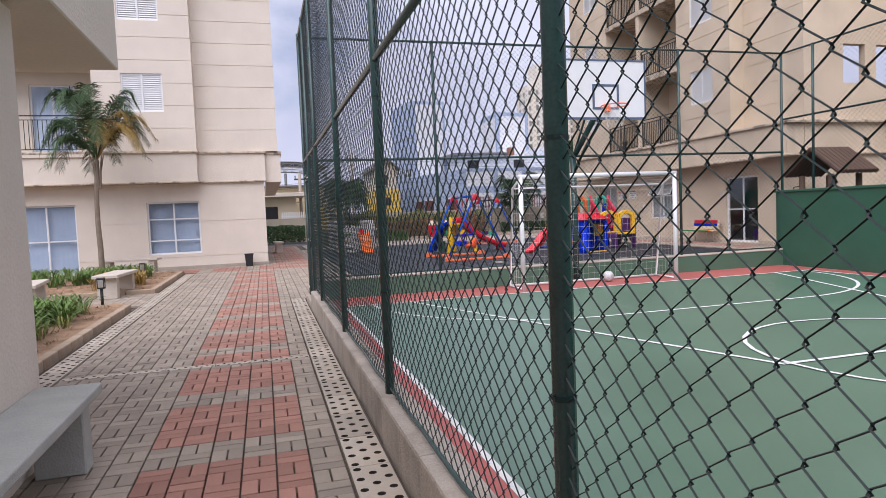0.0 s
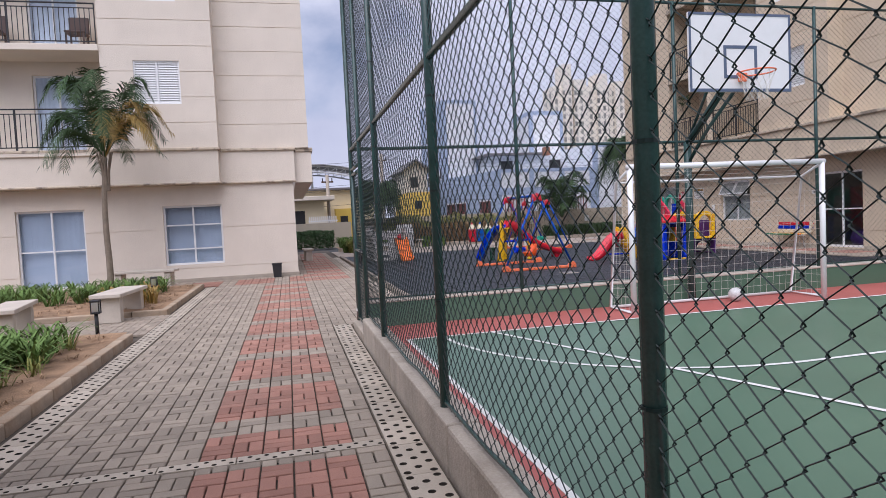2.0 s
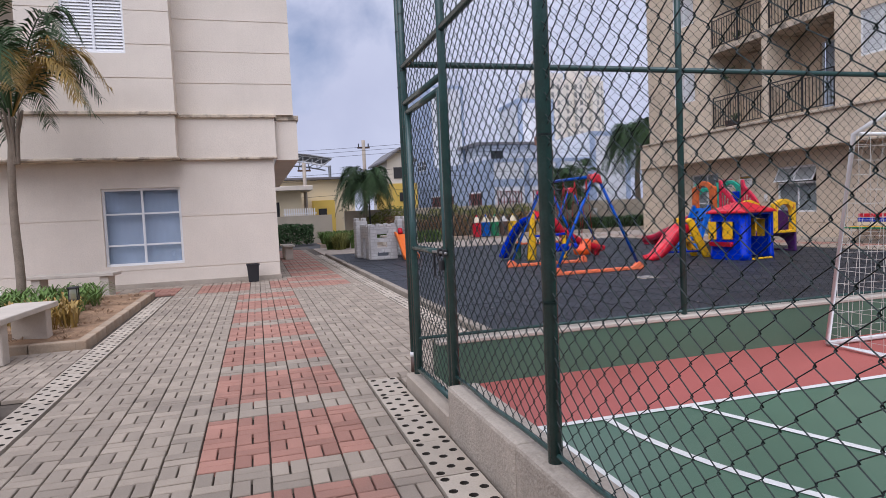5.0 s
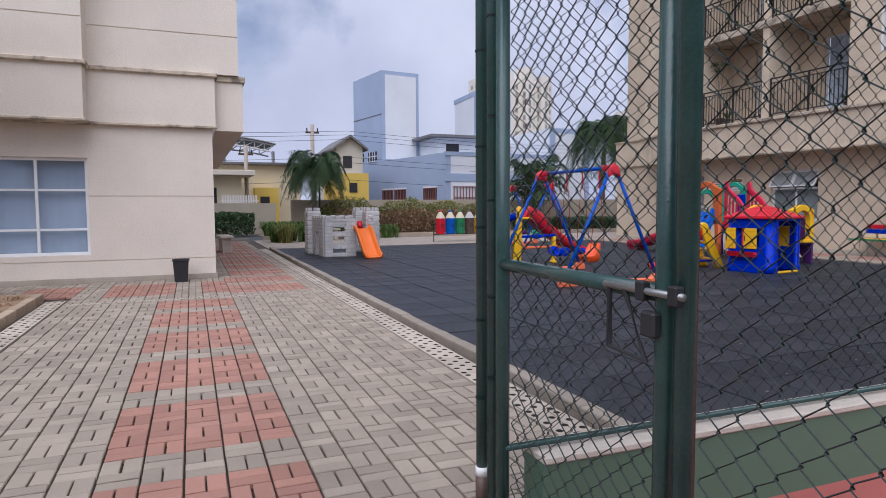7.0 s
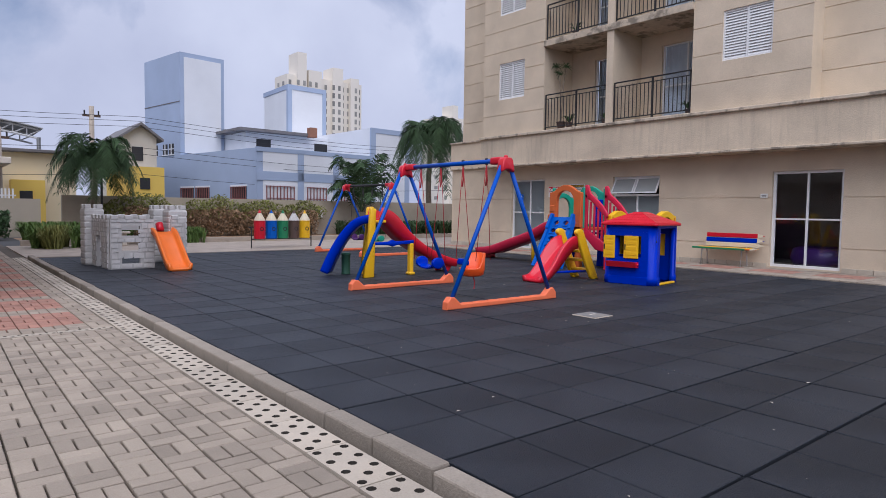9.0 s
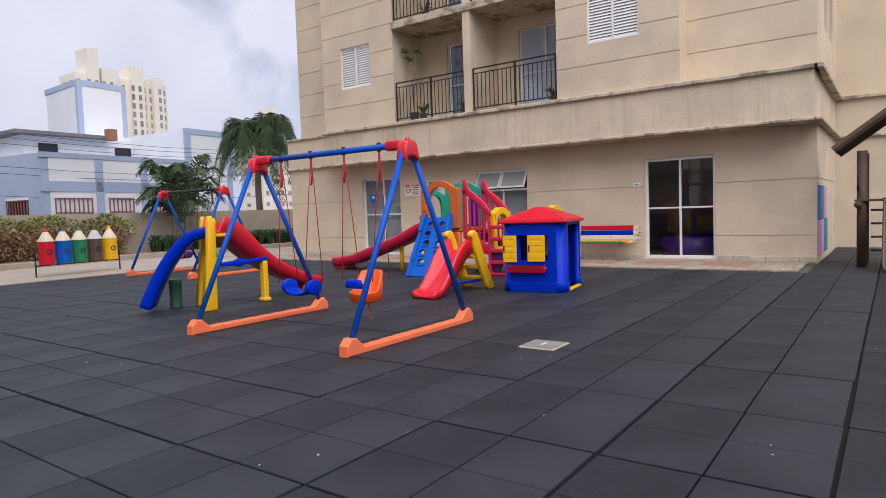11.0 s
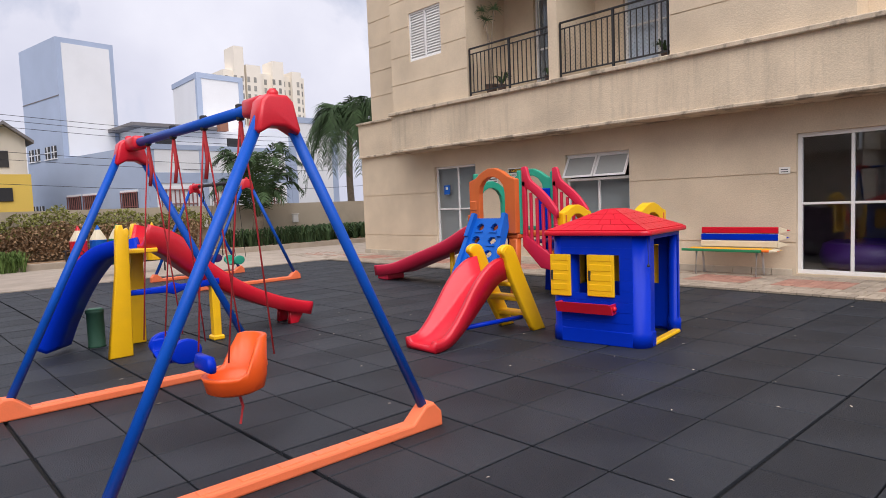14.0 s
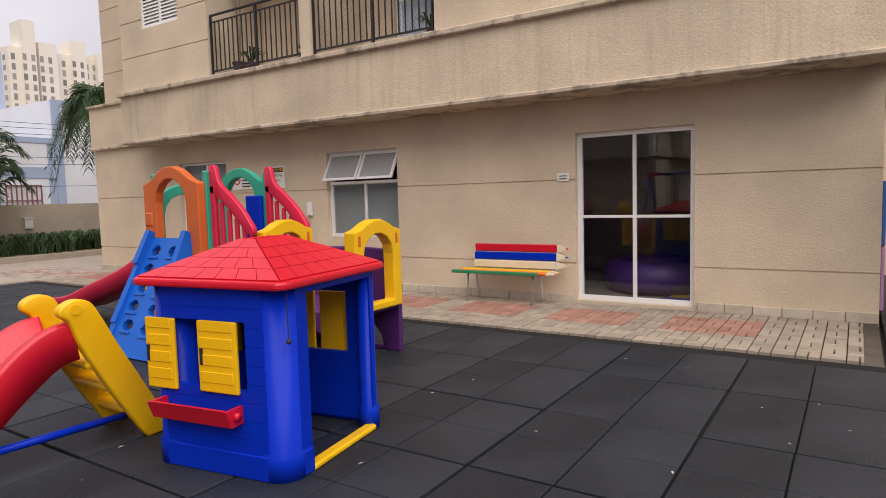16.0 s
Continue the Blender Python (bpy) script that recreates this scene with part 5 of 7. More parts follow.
wpart("transom", tubes(0.022, 10, [(0.80, 10.27, 2.07), (0.80, 11.24, 2.07)]), M["post_green"], f, "dark green rail over the gate", True)
pts = [(0.80 + 0.004 * math.sin(k * 1.3), -2.9 + k * 0.33, 0.300 + 0.008 * math.sin(k * 2.1)) for k in range(41)]
wpart("bottom_wire", tubes(0.012, 8, pts[:-1] + [(0.80, 10.27, 0.30)]), M["post_green"], f, "wavy bottom bar", True)
chain_link("wire_mesh", "x", 0.80, -2.9, 10.27, 0.29, 4.36, 0.09, 0.0026, 4, f)
chain_link("wire_mesh", "x", 0.80, 10.30, 11.21, 2.07, 4.36, 0.09, 0.0026, 4, f)
wpart("foot_sleeve", tubes(0.0265, 12, [(0.80, 11.335, 0.08), (0.80, 11.335, 0.20)]), M["brown"], f, "rusted foot of the corner post", True)
wpart("patch", tubes(0.0270, 12, [(0.80, 11.335, 0.20), (0.80, 11.335, 0.235)]), M["white_paint"], f, "chipped white paint at the foot", True)
for z in (0.5, 0.8, 1.15, 1.45, 1.8, 2.2, 2.6):
    wpart("tie", tubes(0.0262, 10, [(0.80, 11.335, z), (0.80, 11.335, z + 0.008)]), M["wire"], f)
    wpart("tie", tubes(0.0262, 10, [(0.80, 11.24, z + 0.1), (0.80, 11.24, z + 0.108)]), M["wire"], f)

g = thing("court_gate", "dark green chain-link gate with a sliding bolt", "gate", (0.80, 10.8, 0.09))
for y in (10.335, 11.165):
    wpart("stile", tubes(0.025, 12, [(0.80, y, 0.12), (0.80, y, 1.995)]), M["post_green"], g, "", True)
for z in (0.14, 1.03, 1.995):
    wpart("rail", tubes(0.022, 12, [(0.80, 10.335, z), (0.80, 11.165, z)]), M["post_green"], g, "", True)
chain_link("wire_mesh", "x", 0.80, 10.36, 11.13, 0.14, 1.995, 0.08, 0.0025, 4, g)
bolt = wpart("bolt", tubes(0.009, 8, [(0.765, 10.24, 1.035), (0.765, 10.52, 1.035)]), M["steel"], g, "worn steel bolt", True)
for y in (10.25, 10.36):
    wpart("bolt_bracket", boxes((0.752, 0.778, y, y + 0.03, 1.012, 1.058), bev=0.004), M["dark"], bolt)
wpart("latch_loop", tubes(0.008, 8, [(0.765, 10.50, 1.03), (0.765, 10.50, 0.88), (0.765, 10.36, 0.87), (0.765, 10.44, 1.03)]), M["dark"], bolt)
wpart("padlock", boxes((0.752, 0.778, 10.32, 10.37, 0.93, 0.99), bev=0.006), M["dark"], bolt)

f = thing("court_fence", "tall dark green chain-link fence on a low green wall", "fence", (5.6, 11.15, 0.345), 0, "court fences")
for x in (3.06, 5.55, 8.02, 10.47):
    wpart("post", tubes(0.026, 12, [(x, 11.15, 0.34), (x, 11.15, 4.36)]), M["post_green"], f, "dark green steel post", True)
for z, r in ((2.33, 0.022), (4.34, 0.02), (0.37, 0.012)):
    wpart("rail", tubes(r, 10, [(0.80, 11.15, z), (10.5, 11.15, z)]), M["post_green"], f, "", True)
chain_link("wire_mesh", "y", 11.15, 0.83, 10.5, 0.36, 4.34, 0.09, 0.0025, 3, f)
f = thing("court_fence", "tall dark green chain-link fence on the court wall", "fence", (10.5, 4.0, 1.55), 0, "court fences")
for k in range(7):
    wpart("post", tubes(0.026, 10, [(10.5, 10.4 - 2.3 * k, 1.54), (10.5, 10.4 - 2.3 * k, 4.36)]), M["post_green"], f, "dark green steel post", True)
for z in (3.0, 4.34):
    wpart("rail", tubes(0.02, 8, [(10.5, -4.0, z), (10.5, 11.15, z)]), M["post_green"], f, "", True)
chain_link("wire_mesh", "x", 10.5, -4.0, 11.1, 1.56, 4.34, 0.10, 0.0026, 3, f)

g = thing("futsal_goal", "white steel futsal goal with a worn net", "goal", (5.75, 10.5, 0))
X0, X1 = 4.26, 7.24
for x in (X0, X1):
    wpart("post", tubes(0.038, 14, [(x, 10.26, 0.0), (x, 10.26, 1.92)]), M["white_paint"], g, "white steel goal post", True)
    wpart("side_stay", tubes(0.02, 10, [(x, 10.26, 1.90), (x, 10.62, 1.74), (x, 10.88, 0.03), (x, 10.26, 0.03)]), M["white_paint"], g, "", True)
wpart("crossbar", tubes(0.038, 14, [(X0 - 0.04, 10.26, 1.92), (X1 + 0.04, 10.26, 1.92)]), M["white_paint"], g, "white steel crossbar", True)
wpart("ground_bar", tubes(0.02, 10, [(X0, 10.88, 0.03), (X1, 10.88, 0.03)]), M["white_paint"], g, "", True)
wpart("top_bar", tubes(0.015, 10, [(X0, 10.62, 1.74), (X1, 10.62, 1.74)]), M["white_paint"], g, "", True)
bm = bmesh.new()
prof = [(10.28, 1.90), (10.62, 1.72), (10.70, 1.2), (10.80, 0.6), (10.86, 0.04)]


def on_net(s):
    s = s * (len(prof) - 1)
    i = min(int(s), len(prof) - 2)
    return (prof[i][0] + (prof[i + 1][0] - prof[i][0]) * (s - i), prof[i][1] + (prof[i + 1][1] - prof[i][1]) * (s - i))


def net_point(x, s):
    y, z = on_net(s)
    sag = math.sin(math.pi * (x - X0) / (X1 - X0)) * math.sin(math.pi * s)
    return (x, y + 0.06 * sag, z - 0.05 * sag)


for k in range(28):
    x = X0 + (X1 - X0) * k / 27
    tube(bm, [net_point(x, s / 10) for s in range(11)], 0.0019, 3, caps=False)
for s in range(19):
    tube(bm, [net_point(X0 + (X1 - X0) * k / 14, s / 18) for k in range(15)], 0.0019, 3, caps=False)
for x in (X0, X1):
    for k in range(1, 17):
        z = 1.86 * k / 17
        yb = next((prof[i][0] + (prof[i + 1][0] - prof[i][0]) * (prof[i][1] - z) / (prof[i][1] - prof[i + 1][1]) for i in range(4) if prof[i + 1][1] <= z <= prof[i][1]), 10.86)
        tube(bm, [(x, 10.28, z), (x + 0.02, (10.28 + yb) / 2, z - 0.01), (x, yb, z)], 0.0019, 3, caps=False)
    for k in range(1, 6):
        y = 10.28 + 0.1 * k
        zt = next((prof[i][1] + (prof[i + 1][1] - prof[i][1]) * (y - prof[i][0]) / (prof[i + 1][0] - prof[i][0]) for i in range(4) if prof[i][0] <= y <= prof[i + 1][0]), 0.1)
        tube(bm, [(x, y, 0.04), (x, y, zt)], 0.0019, 3, caps=False)
tagged(wpart("net", bm, M["net"], g, "off-white knotted cord net"), kind="stuff")
b = thing("ball", "scuffed white ball in the goal", "ball", (6.06, 10.60, 0.10))
bm = bmesh.new()
bmesh.ops.create_icosphere(bm, subdivisions=3, radius=0.098)
part("skin", bm, mat("ball_skin", (0.62, 0.62, 0.60), 0.5, 0.2, 14, 60, 0.2, stain=(0.12, 0.14, 0.14), stain_amt=0.8), b, "", True)

h = thing("basketball_hoop", "green steel basketball post with a white backboard", "basketball hoop", (5.62, 10.98, 0))
wpart("post", tubes(0.055, 14, [(5.62, 10.98, 0), (5.62, 10.98, 2.30)]), M["post_green"], h, "dark green steel post", True)
wpart("arm", tubes(0.05, 12, [(5.62, 10.98, 2.28), (5.66, 10.60, 2.62), (5.72, 10.10, 3.10)]), M["post_green"], h, "dark green steel arm", True)
wpart("arm", tubes(0.025, 10, [(5.62, 10.98, 2.0), (5.66, 10.55, 2.45), (5.72, 10.10, 2.85)]), M["post_green"], h, "", True)
wpart("brace", tubes(0.02, 10, [(5.62, 10.98, 2.3), (5.72, 10.10, 3.7)]), M["post_green"], h, "", True)
BX0, BX1, BZ0, BZ1 = 5.0, 6.52, 2.83, 3.83
board = wpart("backboard", boxes((BX0, BX1, 10.0, 10.04, BZ0, BZ1), bev=0.006), M["white_paint"], h, "white painted backboard")
bm = boxes((BX0, BX1, 9.994, 10.0, BZ0, BZ0 + 0.04), (BX0, BX1, 9.994, 10.0, BZ1 - 0.03, BZ1), (BX0, BX0 + 0.03, 9.994, 10.0, BZ0 + 0.04, BZ1 - 0.03), (BX1 - 0.03, BX1, 9.994, 10.0, BZ0 + 0.04, BZ1 - 0.03))
wpart("border", bm, mat("blue_grey", (0.10, 0.13, 0.20), 0.5), board, "dark blue-grey border line")
bm = boxes((5.50, 5.54, 9.994, 10.0, 3.00, 3.42), (5.96, 6.0, 9.994, 10.0, 3.00, 3.42), (5.54, 5.96, 9.994, 10.0, 3.38, 3.42), (5.54, 5.96, 9.994, 10.0, 3.0, 3.04))
wpart("target_square", bm, mat("blue_grey", (0.10, 0.13, 0.20), 0.5), board, "dark painted target square")
bm = bmesh.new()
tube(bm, [(5.75 + 0.22 * math.cos(6.2832 * k / 24), 9.72 + 0.22 * math.sin(6.2832 * k / 24), 3.02) for k in range(25)], 0.010, 8)
rim = wpart("rim", bm, M["salmon"], h, "orange steel rim", True)
wpart("rim_plate", boxes((5.70, 5.80, 9.93, 9.995, 2.95, 3.06), bev=0.008), M["salmon"], rim)
bm = bmesh.new()
for k in range(12):
    a, c = 6.2832 * k / 12, 6.2832 * (k + 1) / 12
    for q0, q1 in ((a, c), (c, a)):
        tube(bm, [(5.75 + 0.22 * math.cos(q0), 9.72 + 0.22 * math.sin(q0), 3.01), (5.75 + 0.16 * math.cos(q1), 9.72 + 0.16 * math.sin(q1), 2.85), (5.75 + 0.12 * math.cos(q0), 9.72 + 0.12 * math.sin(q0), 2.68)], 0.003, 3)
tagged(wpart("net", bm, M["net"], rim, "white cord net"), kind="stuff")


# ---- windows, doors and railings ----
counts = {"window": 0, "door": 0}


def opening(kind, label, axis, plane, out, u0, u1, z0, z1, vs=(), hs=(), frame_w=0.05, curtain=None, pane="glass", deep=0.10, frame_m="white_paint", gap=0.10):
    """A window or door set in a wall's opening: frame, bars, panes, and a curtain behind."""
    counts[kind] += 1
    w = new(kind + "_%d" % counts[kind])
    tagged(w, label, kind, "", "structure")

    def put(name, a, b, c, d, t0, t1, m, label="", bev=0.004):
        q0, q1 = sorted((plane - out * t0, plane - out * t1))
        bm = boxes((q0, q1, a, b, c, d) if axis == "x" else (a, b, q0, q1, c, d), bev=bev)
        return part(name, bm, m, w, label)
    fm = M[frame_m]
    put("window_frame" if kind == "window" else "door_frame", u0, u1, z1 - frame_w, z1, deep - 0.03, deep + 0.03, fm)
    put("window_sill" if kind == "window" else "door_sill", u0, u1, z0, z0 + frame_w, deep - 0.035, deep + 0.03, fm)
    put("jamb", u0, u0 + frame_w, z0 + frame_w, z1 - frame_w, deep - 0.03, deep + 0.03, fm)
    put("jamb", u1 - frame_w, u1, z0 + frame_w, z1 - frame_w, deep - 0.03, deep + 0.03, fm)
    for v in vs:
        put("mullion", v - 0.022, v + 0.022, z0 + frame_w, z1 - frame_w, deep - 0.024, deep + 0.024, fm)
    us = [u0 + frame_w, *vs, u1 - frame_w]
    zs = [z0 + frame_w, *hs, z1 - frame_w]
    for h in hs:
        for a, b in zip(us, us[1:]):
            put("transom", a + (0.022 if a in vs else 0), b - (0.022 if b in vs else 0), h - 0.018, h + 0.018, deep - 0.022, deep + 0.022, fm)
    for a, b in zip(us, us[1:]):
        for c, d in zip(zs, zs[1:]):
            p = put("pane", a, b, c, d, deep - 0.003, deep + 0.003, M[pane], bev=0)
            p.visible_shadow = False
    if curtain:
        n = 40
        bm = bmesh.new()
        pts = []
        for k in range(n + 1):
            u = u0 + (u1 - u0) * k / n
            q = plane - out * (deep + gap + (0.2 if curtain == "curtain_blue" else 1.0) * (0.012 * math.sin(k * 1.9) + 0.006 * math.sin(k * 4.3)))
            pts.append([bm.verts.new((q, u, z) if axis == "x" else (u, q, z)) for z in (z0, z1)])
        for a, b in zip(pts, pts[1:]):
            bm.faces.new((a[0], b[0], b[1], a[1]))
        part("curtain", bm, M[curtain], w, "pale drawn curtain", True)
    return w


M["frosted"] = glass("frosted", (0.80, 0.85, 0.88), 0.35)
M["frosted_pale"] = mat("frosted_pale", (0.36, 0.38, 0.37), 0.18, 0.06, 2, 60, 0.0)
M["curtain_blue"] = mat("curtain_blue", (0.36, 0.41, 0.49), 0.9, 0.12, 1.5, 60, 0.1)
M["curtain_grey"] = mat("curtain_grey", (0.27, 0.28, 0.275), 0.9, 0.12, 2, 60, 0.1)
opening("window", "white aluminium window with six panes and drawn blinds", "y", 20.92, -1, -3.24, -1.76, 0.46, 2.04, (-2.50,), (0.88, 1.52), curtain="curtain_blue")
opening("door", "white aluminium glazed door with blinds behind", "y", 20.92, -1, -6.70, -5.12, 0.02, 2.04, (-5.90,), (1.0,), curtain="curtain_blue")
opening("door", "white aluminium sliding glass door to a playroom", "x", 14.81, -1, 16.64, 18.07, 0.03, 2.14, (17.35,), (1.09,), 0.06)
opening("door", "white aluminium door with frosted panes", "x", 14.81, -1, 24.80, 26.20, 0.03, 2.17, (25.45,), (1.15,), 0.05, "curtain_grey", "frosted")
w = opening("window", "white aluminium window with tilted top panes", "x", 14.81, -1, 20.88, 22.31, 0.80, 1.68, (21.58,), (), 0.05, "curtain_grey", "frosted")
for a, b in ((20.90, 21.58), (21.60, 22.29)):
    bm = bmesh.new()
    for p, q in (((a, a + 0.04), (0, 1)), ((b - 0.04, b), (0, 1))):
        prism(bm, [(14.895, 2.12), (14.925, 2.12), (14.705, 1.70), (14.675, 1.70)], *p, "y")
    for s0, s1 in ((0.0, 0.09), (0.91, 1.0)):
        x0, x1, za, zb = 14.895 - 0.22 * s0, 14.895 - 0.22 * s1, 2.12 - 0.42 * s0, 2.12 - 0.42 * s1
        prism(bm, [(x0, za), (x0 + 0.03, za), (x1 + 0.03, zb), (x1, zb)], a + 0.04, b - 0.04, "y")
    sash = part("sash", bm, M["white_paint"], w, "white tilted sash")
    bm = bmesh.new()
    quad(bm, (14.909, a + 0.04, 2.10), (14.909, b - 0.04, 2.10), (14.692, b - 0.04, 1.715), (14.692, a + 0.04, 1.715))
    p = part("pane", bm, M["frosted_pale"], sash, "frosted pane")
    p.visible_shadow = False
part("window_frame", boxes((14.88, 14.94, 20.88, 22.31, 2.11, 2.15)), M["white_paint"], w)

SLATS = {}


def shutter_window(axis, plane, out, u0, u1, z0, z1):
    """A window closed by two white louvred leaves."""
    counts["window"] += 1
    w = tagged(new("window_%d" % counts["window"]), "white louvred shutters, closed, in a plain opening", "window", "", "structure")
    lo, hi = sorted((plane - out * 0.03, plane - out * 0.08))

    def b(a0, a1, c0, c1, q0=lo, q1=hi):
        return (q0, q1, a0, a1, c0, c1) if axis == "x" else (a0, a1, q0, q1, c0, c1)
    part("window_frame", boxes(b(u0, u1, z1 - 0.04, z1), b(u0, u1, z0, z0 + 0.04), b(u0, u0 + 0.04, z0 + 0.04, z1 - 0.04), b(u1 - 0.04, u1, z0 + 0.04, z1 - 0.04)), M["white_paint"], w)
    mid = (u0 + u1) / 2
    part("mullion", boxes(b(mid - 0.025, mid + 0.025, z0 + 0.04, z1 - 0.04)), M["white_paint"], w)
    part("backing", boxes(b(u0, u1, z0, z1, *sorted((plane - out * 0.085, plane - out * 0.095)))), M["white_paint"], w)
    key = (axis, out)
    if key not in SLATS:
        bm = bmesh.new()
        L = (u1 - u0) / 2 - 0.065
        prof = [(-0.018 * out, -0.024), (-0.012 * out, -0.028), (0.018 * out, 0.022), (0.012 * out, 0.026)]
        prof = [(-a, c) for a, c in prof]
        prism(bm, prof, -L / 2, L / 2, "y" if axis == "x" else "x")
        me = bpy.data.meshes.new("slat")
        bm.to_mesh(me)
        bm.free()
        me.materials.append(M["white_paint"])
        SLATS[key] = me
    n = 17
    for leaf in ((u0 + 0.04 + mid - 0.025) / 2, (u1 - 0.04 + mid + 0.025) / 2):
        for k in range(n):
            ob = new("slat", SLATS[key])
            ob.parent = w
            z = z0 + 0.07 + (z1 - z0 - 0.13) * k / (n - 1)
            ob.location = ((lo + hi) / 2, leaf, z) if axis == "x" else (leaf, (lo + hi) / 2, z)


for k in range(2):
    z = 3.51 + PITCH * k
    shutter_window("y", 20.45, -1, -3.62, -2.52, z + 1.12, z + 2.22)
for k in range(4):
    z = 3.54 + PITCH * k
    if k < 3:
        shutter_window("x", 14.30, -1, 25.25, 26.36, z + 1.12, z + 2.24)
    shutter_window("x", 14.30, -1, 17.97, 19.08, z + 1.10, z + 2.22)


def railing(axis, pos, u0, u1, z, label, h=1.03):
    """A balcony railing of upright bars."""
    at = (pos, (u0 + u1) / 2, z) if axis == "x" else ((u0 + u1) / 2, pos, z)
    r = thing("balcony_railing", label, "railing", at, 0, "balcony railings")
    L = u1 - u0

    def b(a0, a1, q, c0, c1):
        return (-q, q, a0, a1, c0, c1) if axis == "x" else (a0, a1, -q, q, c0, c1)
    part("top_rail", boxes(b(-L / 2, L / 2, 0.022, h - 0.03, h), bev=0.005), M["dark"], r)
    part("bottom_rail", boxes(b(-L / 2, L / 2, 0.014, 0.07, 0.095)), M["dark"], r)
    part("rail", boxes(b(-L / 2, L / 2, 0.012, h - 0.14, h - 0.12)), M["dark"], r)
    n = max(3, round(L / 0.115))
    me = None
    for k in range(n + 1):
        u = -L / 2 + L * k / n
        if k in (0, n, n // 2):
            part("post", boxes(b(max(u - 0.02, -L / 2), min(u + 0.02, L / 2), 0.02, 0.0, h - 0.03)), M["dark"], r)
            continue
        if me is None:
            ob = part("bar", boxes(b(-0.008, 0.008, 0.008, 0.095, h - 0.14)), M["dark"], r)
            me = ob.data
        else:
            ob = new("bar", me)
            ob.parent = r
        ob.location = (0, u, 0) if axis == "x" else (u, 0, 0)
    return r


for k in range(4):
    z = 3.54 + PITCH * k + 0.02 * (k == 0)
    r = railing("x", 14.34, 19.84, 22.01, z, "black steel balcony railing between beige walls")
    if k == 0:
        chain_link("safety_net", "x", 14.375, 19.87, 21.98, 3.66, 4.52, 0.075, 0.0016, 3, r)["label"] = "fine dark safety net behind the railing"
    railing("x", 14.34, 22.26, 24.41, z, "black steel balcony railing between beige walls")
    opening("door", "white balcony sliding door with curtains", "x", 15.55, -1, 20.0, 21.4, z + 0.08, z + 2.1, (20.7,), (1.0 + z,), 0.05, "curtain")
    opening("door", "white balcony sliding door with curtains", "x", 15.55, -1, 22.5, 23.6, z + 0.08, z + 2.1, (23.05,), (1.0 + z,), 0.05, "curtain_grey")
for k in range(3):
    z = 3.51 + PITCH * k
    railing("y", 20.48, -8.2, -4.42, z, "black steel balcony railing on a cream slab")
    opening("door", "white balcony sliding door with curtains", "y", 21.6, -1, -6.3, -5.1, 3.6 + PITCH * k, 5.6 + PITCH * k, (-5.7,), (), 0.05, "curtain")


# ---- signs on the wall ----
def sign(name, label, y0, y1, z0, z1, m, x=14.80):
    s = thing(name, label, "sign", (x, (y0 + y1) / 2, (z0 + z1) / 2))
    part("plate", boxes((-0.006, 0.004, (y0 - y1) / 2, (y1 - y0) / 2, (z0 - z1) / 2, (z1 - z0) / 2), bev=0.002), m, s)
    return s


def words(text, parent, size, y, z, m, x=-0.008):
    """Flat lettering that faces the playground."""
    c = bpy.data.curves.new("lettering", "FONT")
    c.body, c.size, c.align_x, c.align_y, c.extrude = text, size, "CENTER", "CENTER", 0.0008
    c.materials.append(m)
    ob = new("lettering", c)
    ob.parent = parent
    ob.matrix_basis = pose(x, y, z, 90, 0, -90)
    return ob


plain_white = mat("sign_white", (0.78, 0.78, 0.74), 0.5, 0.04)
s = sign("playground_sign", "white sign with yellow band and black lettering", 23.27, 23.81, 1.62, 1.99, plain_white)
part("band", boxes((-0.0085, -0.006, -0.245, 0.245, 0.085, 0.165)), mat("sign_black", (0.02, 0.02, 0.02), 0.5), s, "black band")
words("PLAYGROUND", s, 0.075, 0.0, 0.125, M["yellow"], -0.010)
for t, z in (("IDADE MÁXIMA", 0.03), ("PERMITIDA", -0.055), ("10 ANOS", -0.135)):
    words(t, s, 0.06, 0.0, z, M["dark"])
s = sign("no_smoking_sign", "white sign with a red prohibition ring", 24.10, 24.62, 1.62, 1.93, plain_white)
bm = bmesh.new()
ring_prism(bm, [(0.13 + 0.09 * math.cos(6.2832 * k / 24), 0.02 + 0.09 * math.sin(6.2832 * k / 24)) for k in range(24)], [(0.13 + 0.068 * math.cos(6.2832 * k / 24), 0.02 + 0.068 * math.sin(6.2832 * k / 24)) for k in range(24)], -0.009, -0.006, "x")
part("ring", bm, M["red"], s, "red ring")
part("band", boxes((-0.0085, -0.006, -0.25, 0.25, 0.112, 0.150)), M["red"], s, "red band")
words("É PROIBIDO", s, 0.04, 0.0, 0.131, plain_white, -0.010)
part("bar", boxes((-0.0085, -0.006, 0.07, 0.19, 0.012, 0.028)), M["dark"], s)
for z in (0.06, 0.0, -0.06, -0.11):
    part("text_bar", boxes((-0.0085, -0.006, -0.22, 0.0, z, z + 0.022)), M["dark"], s)
s = sign("door_notice", "small blue notice on the frosted door", 25.72, 25.92, 1.50, 1.72, M["blue_light"], 14.86)
part("symbol", boxes((-0.0085, -0.006, -0.04, 0.04, 0.0, 0.07)), plain_white, s)
s = sign("name_plate", "small white name plate beside the glass door", 18.15, 18.31, 1.55, 1.65, plain_white)
for z in (0.015, -0.02):
    part("text_bar", boxes((-0.0085, -0.006, -0.05, 0.05, z - 0.006, z + 0.006)), M["dark"], s)
s = thing("intercom", "white wall intercom with a handset", "intercom", (14.80, 22.69, 1.25))
part("body", boxes((-0.05, 0.004, -0.05, 0.05, -0.11, 0.11), bev=0.012, seg=2), M["white_paint"], s)
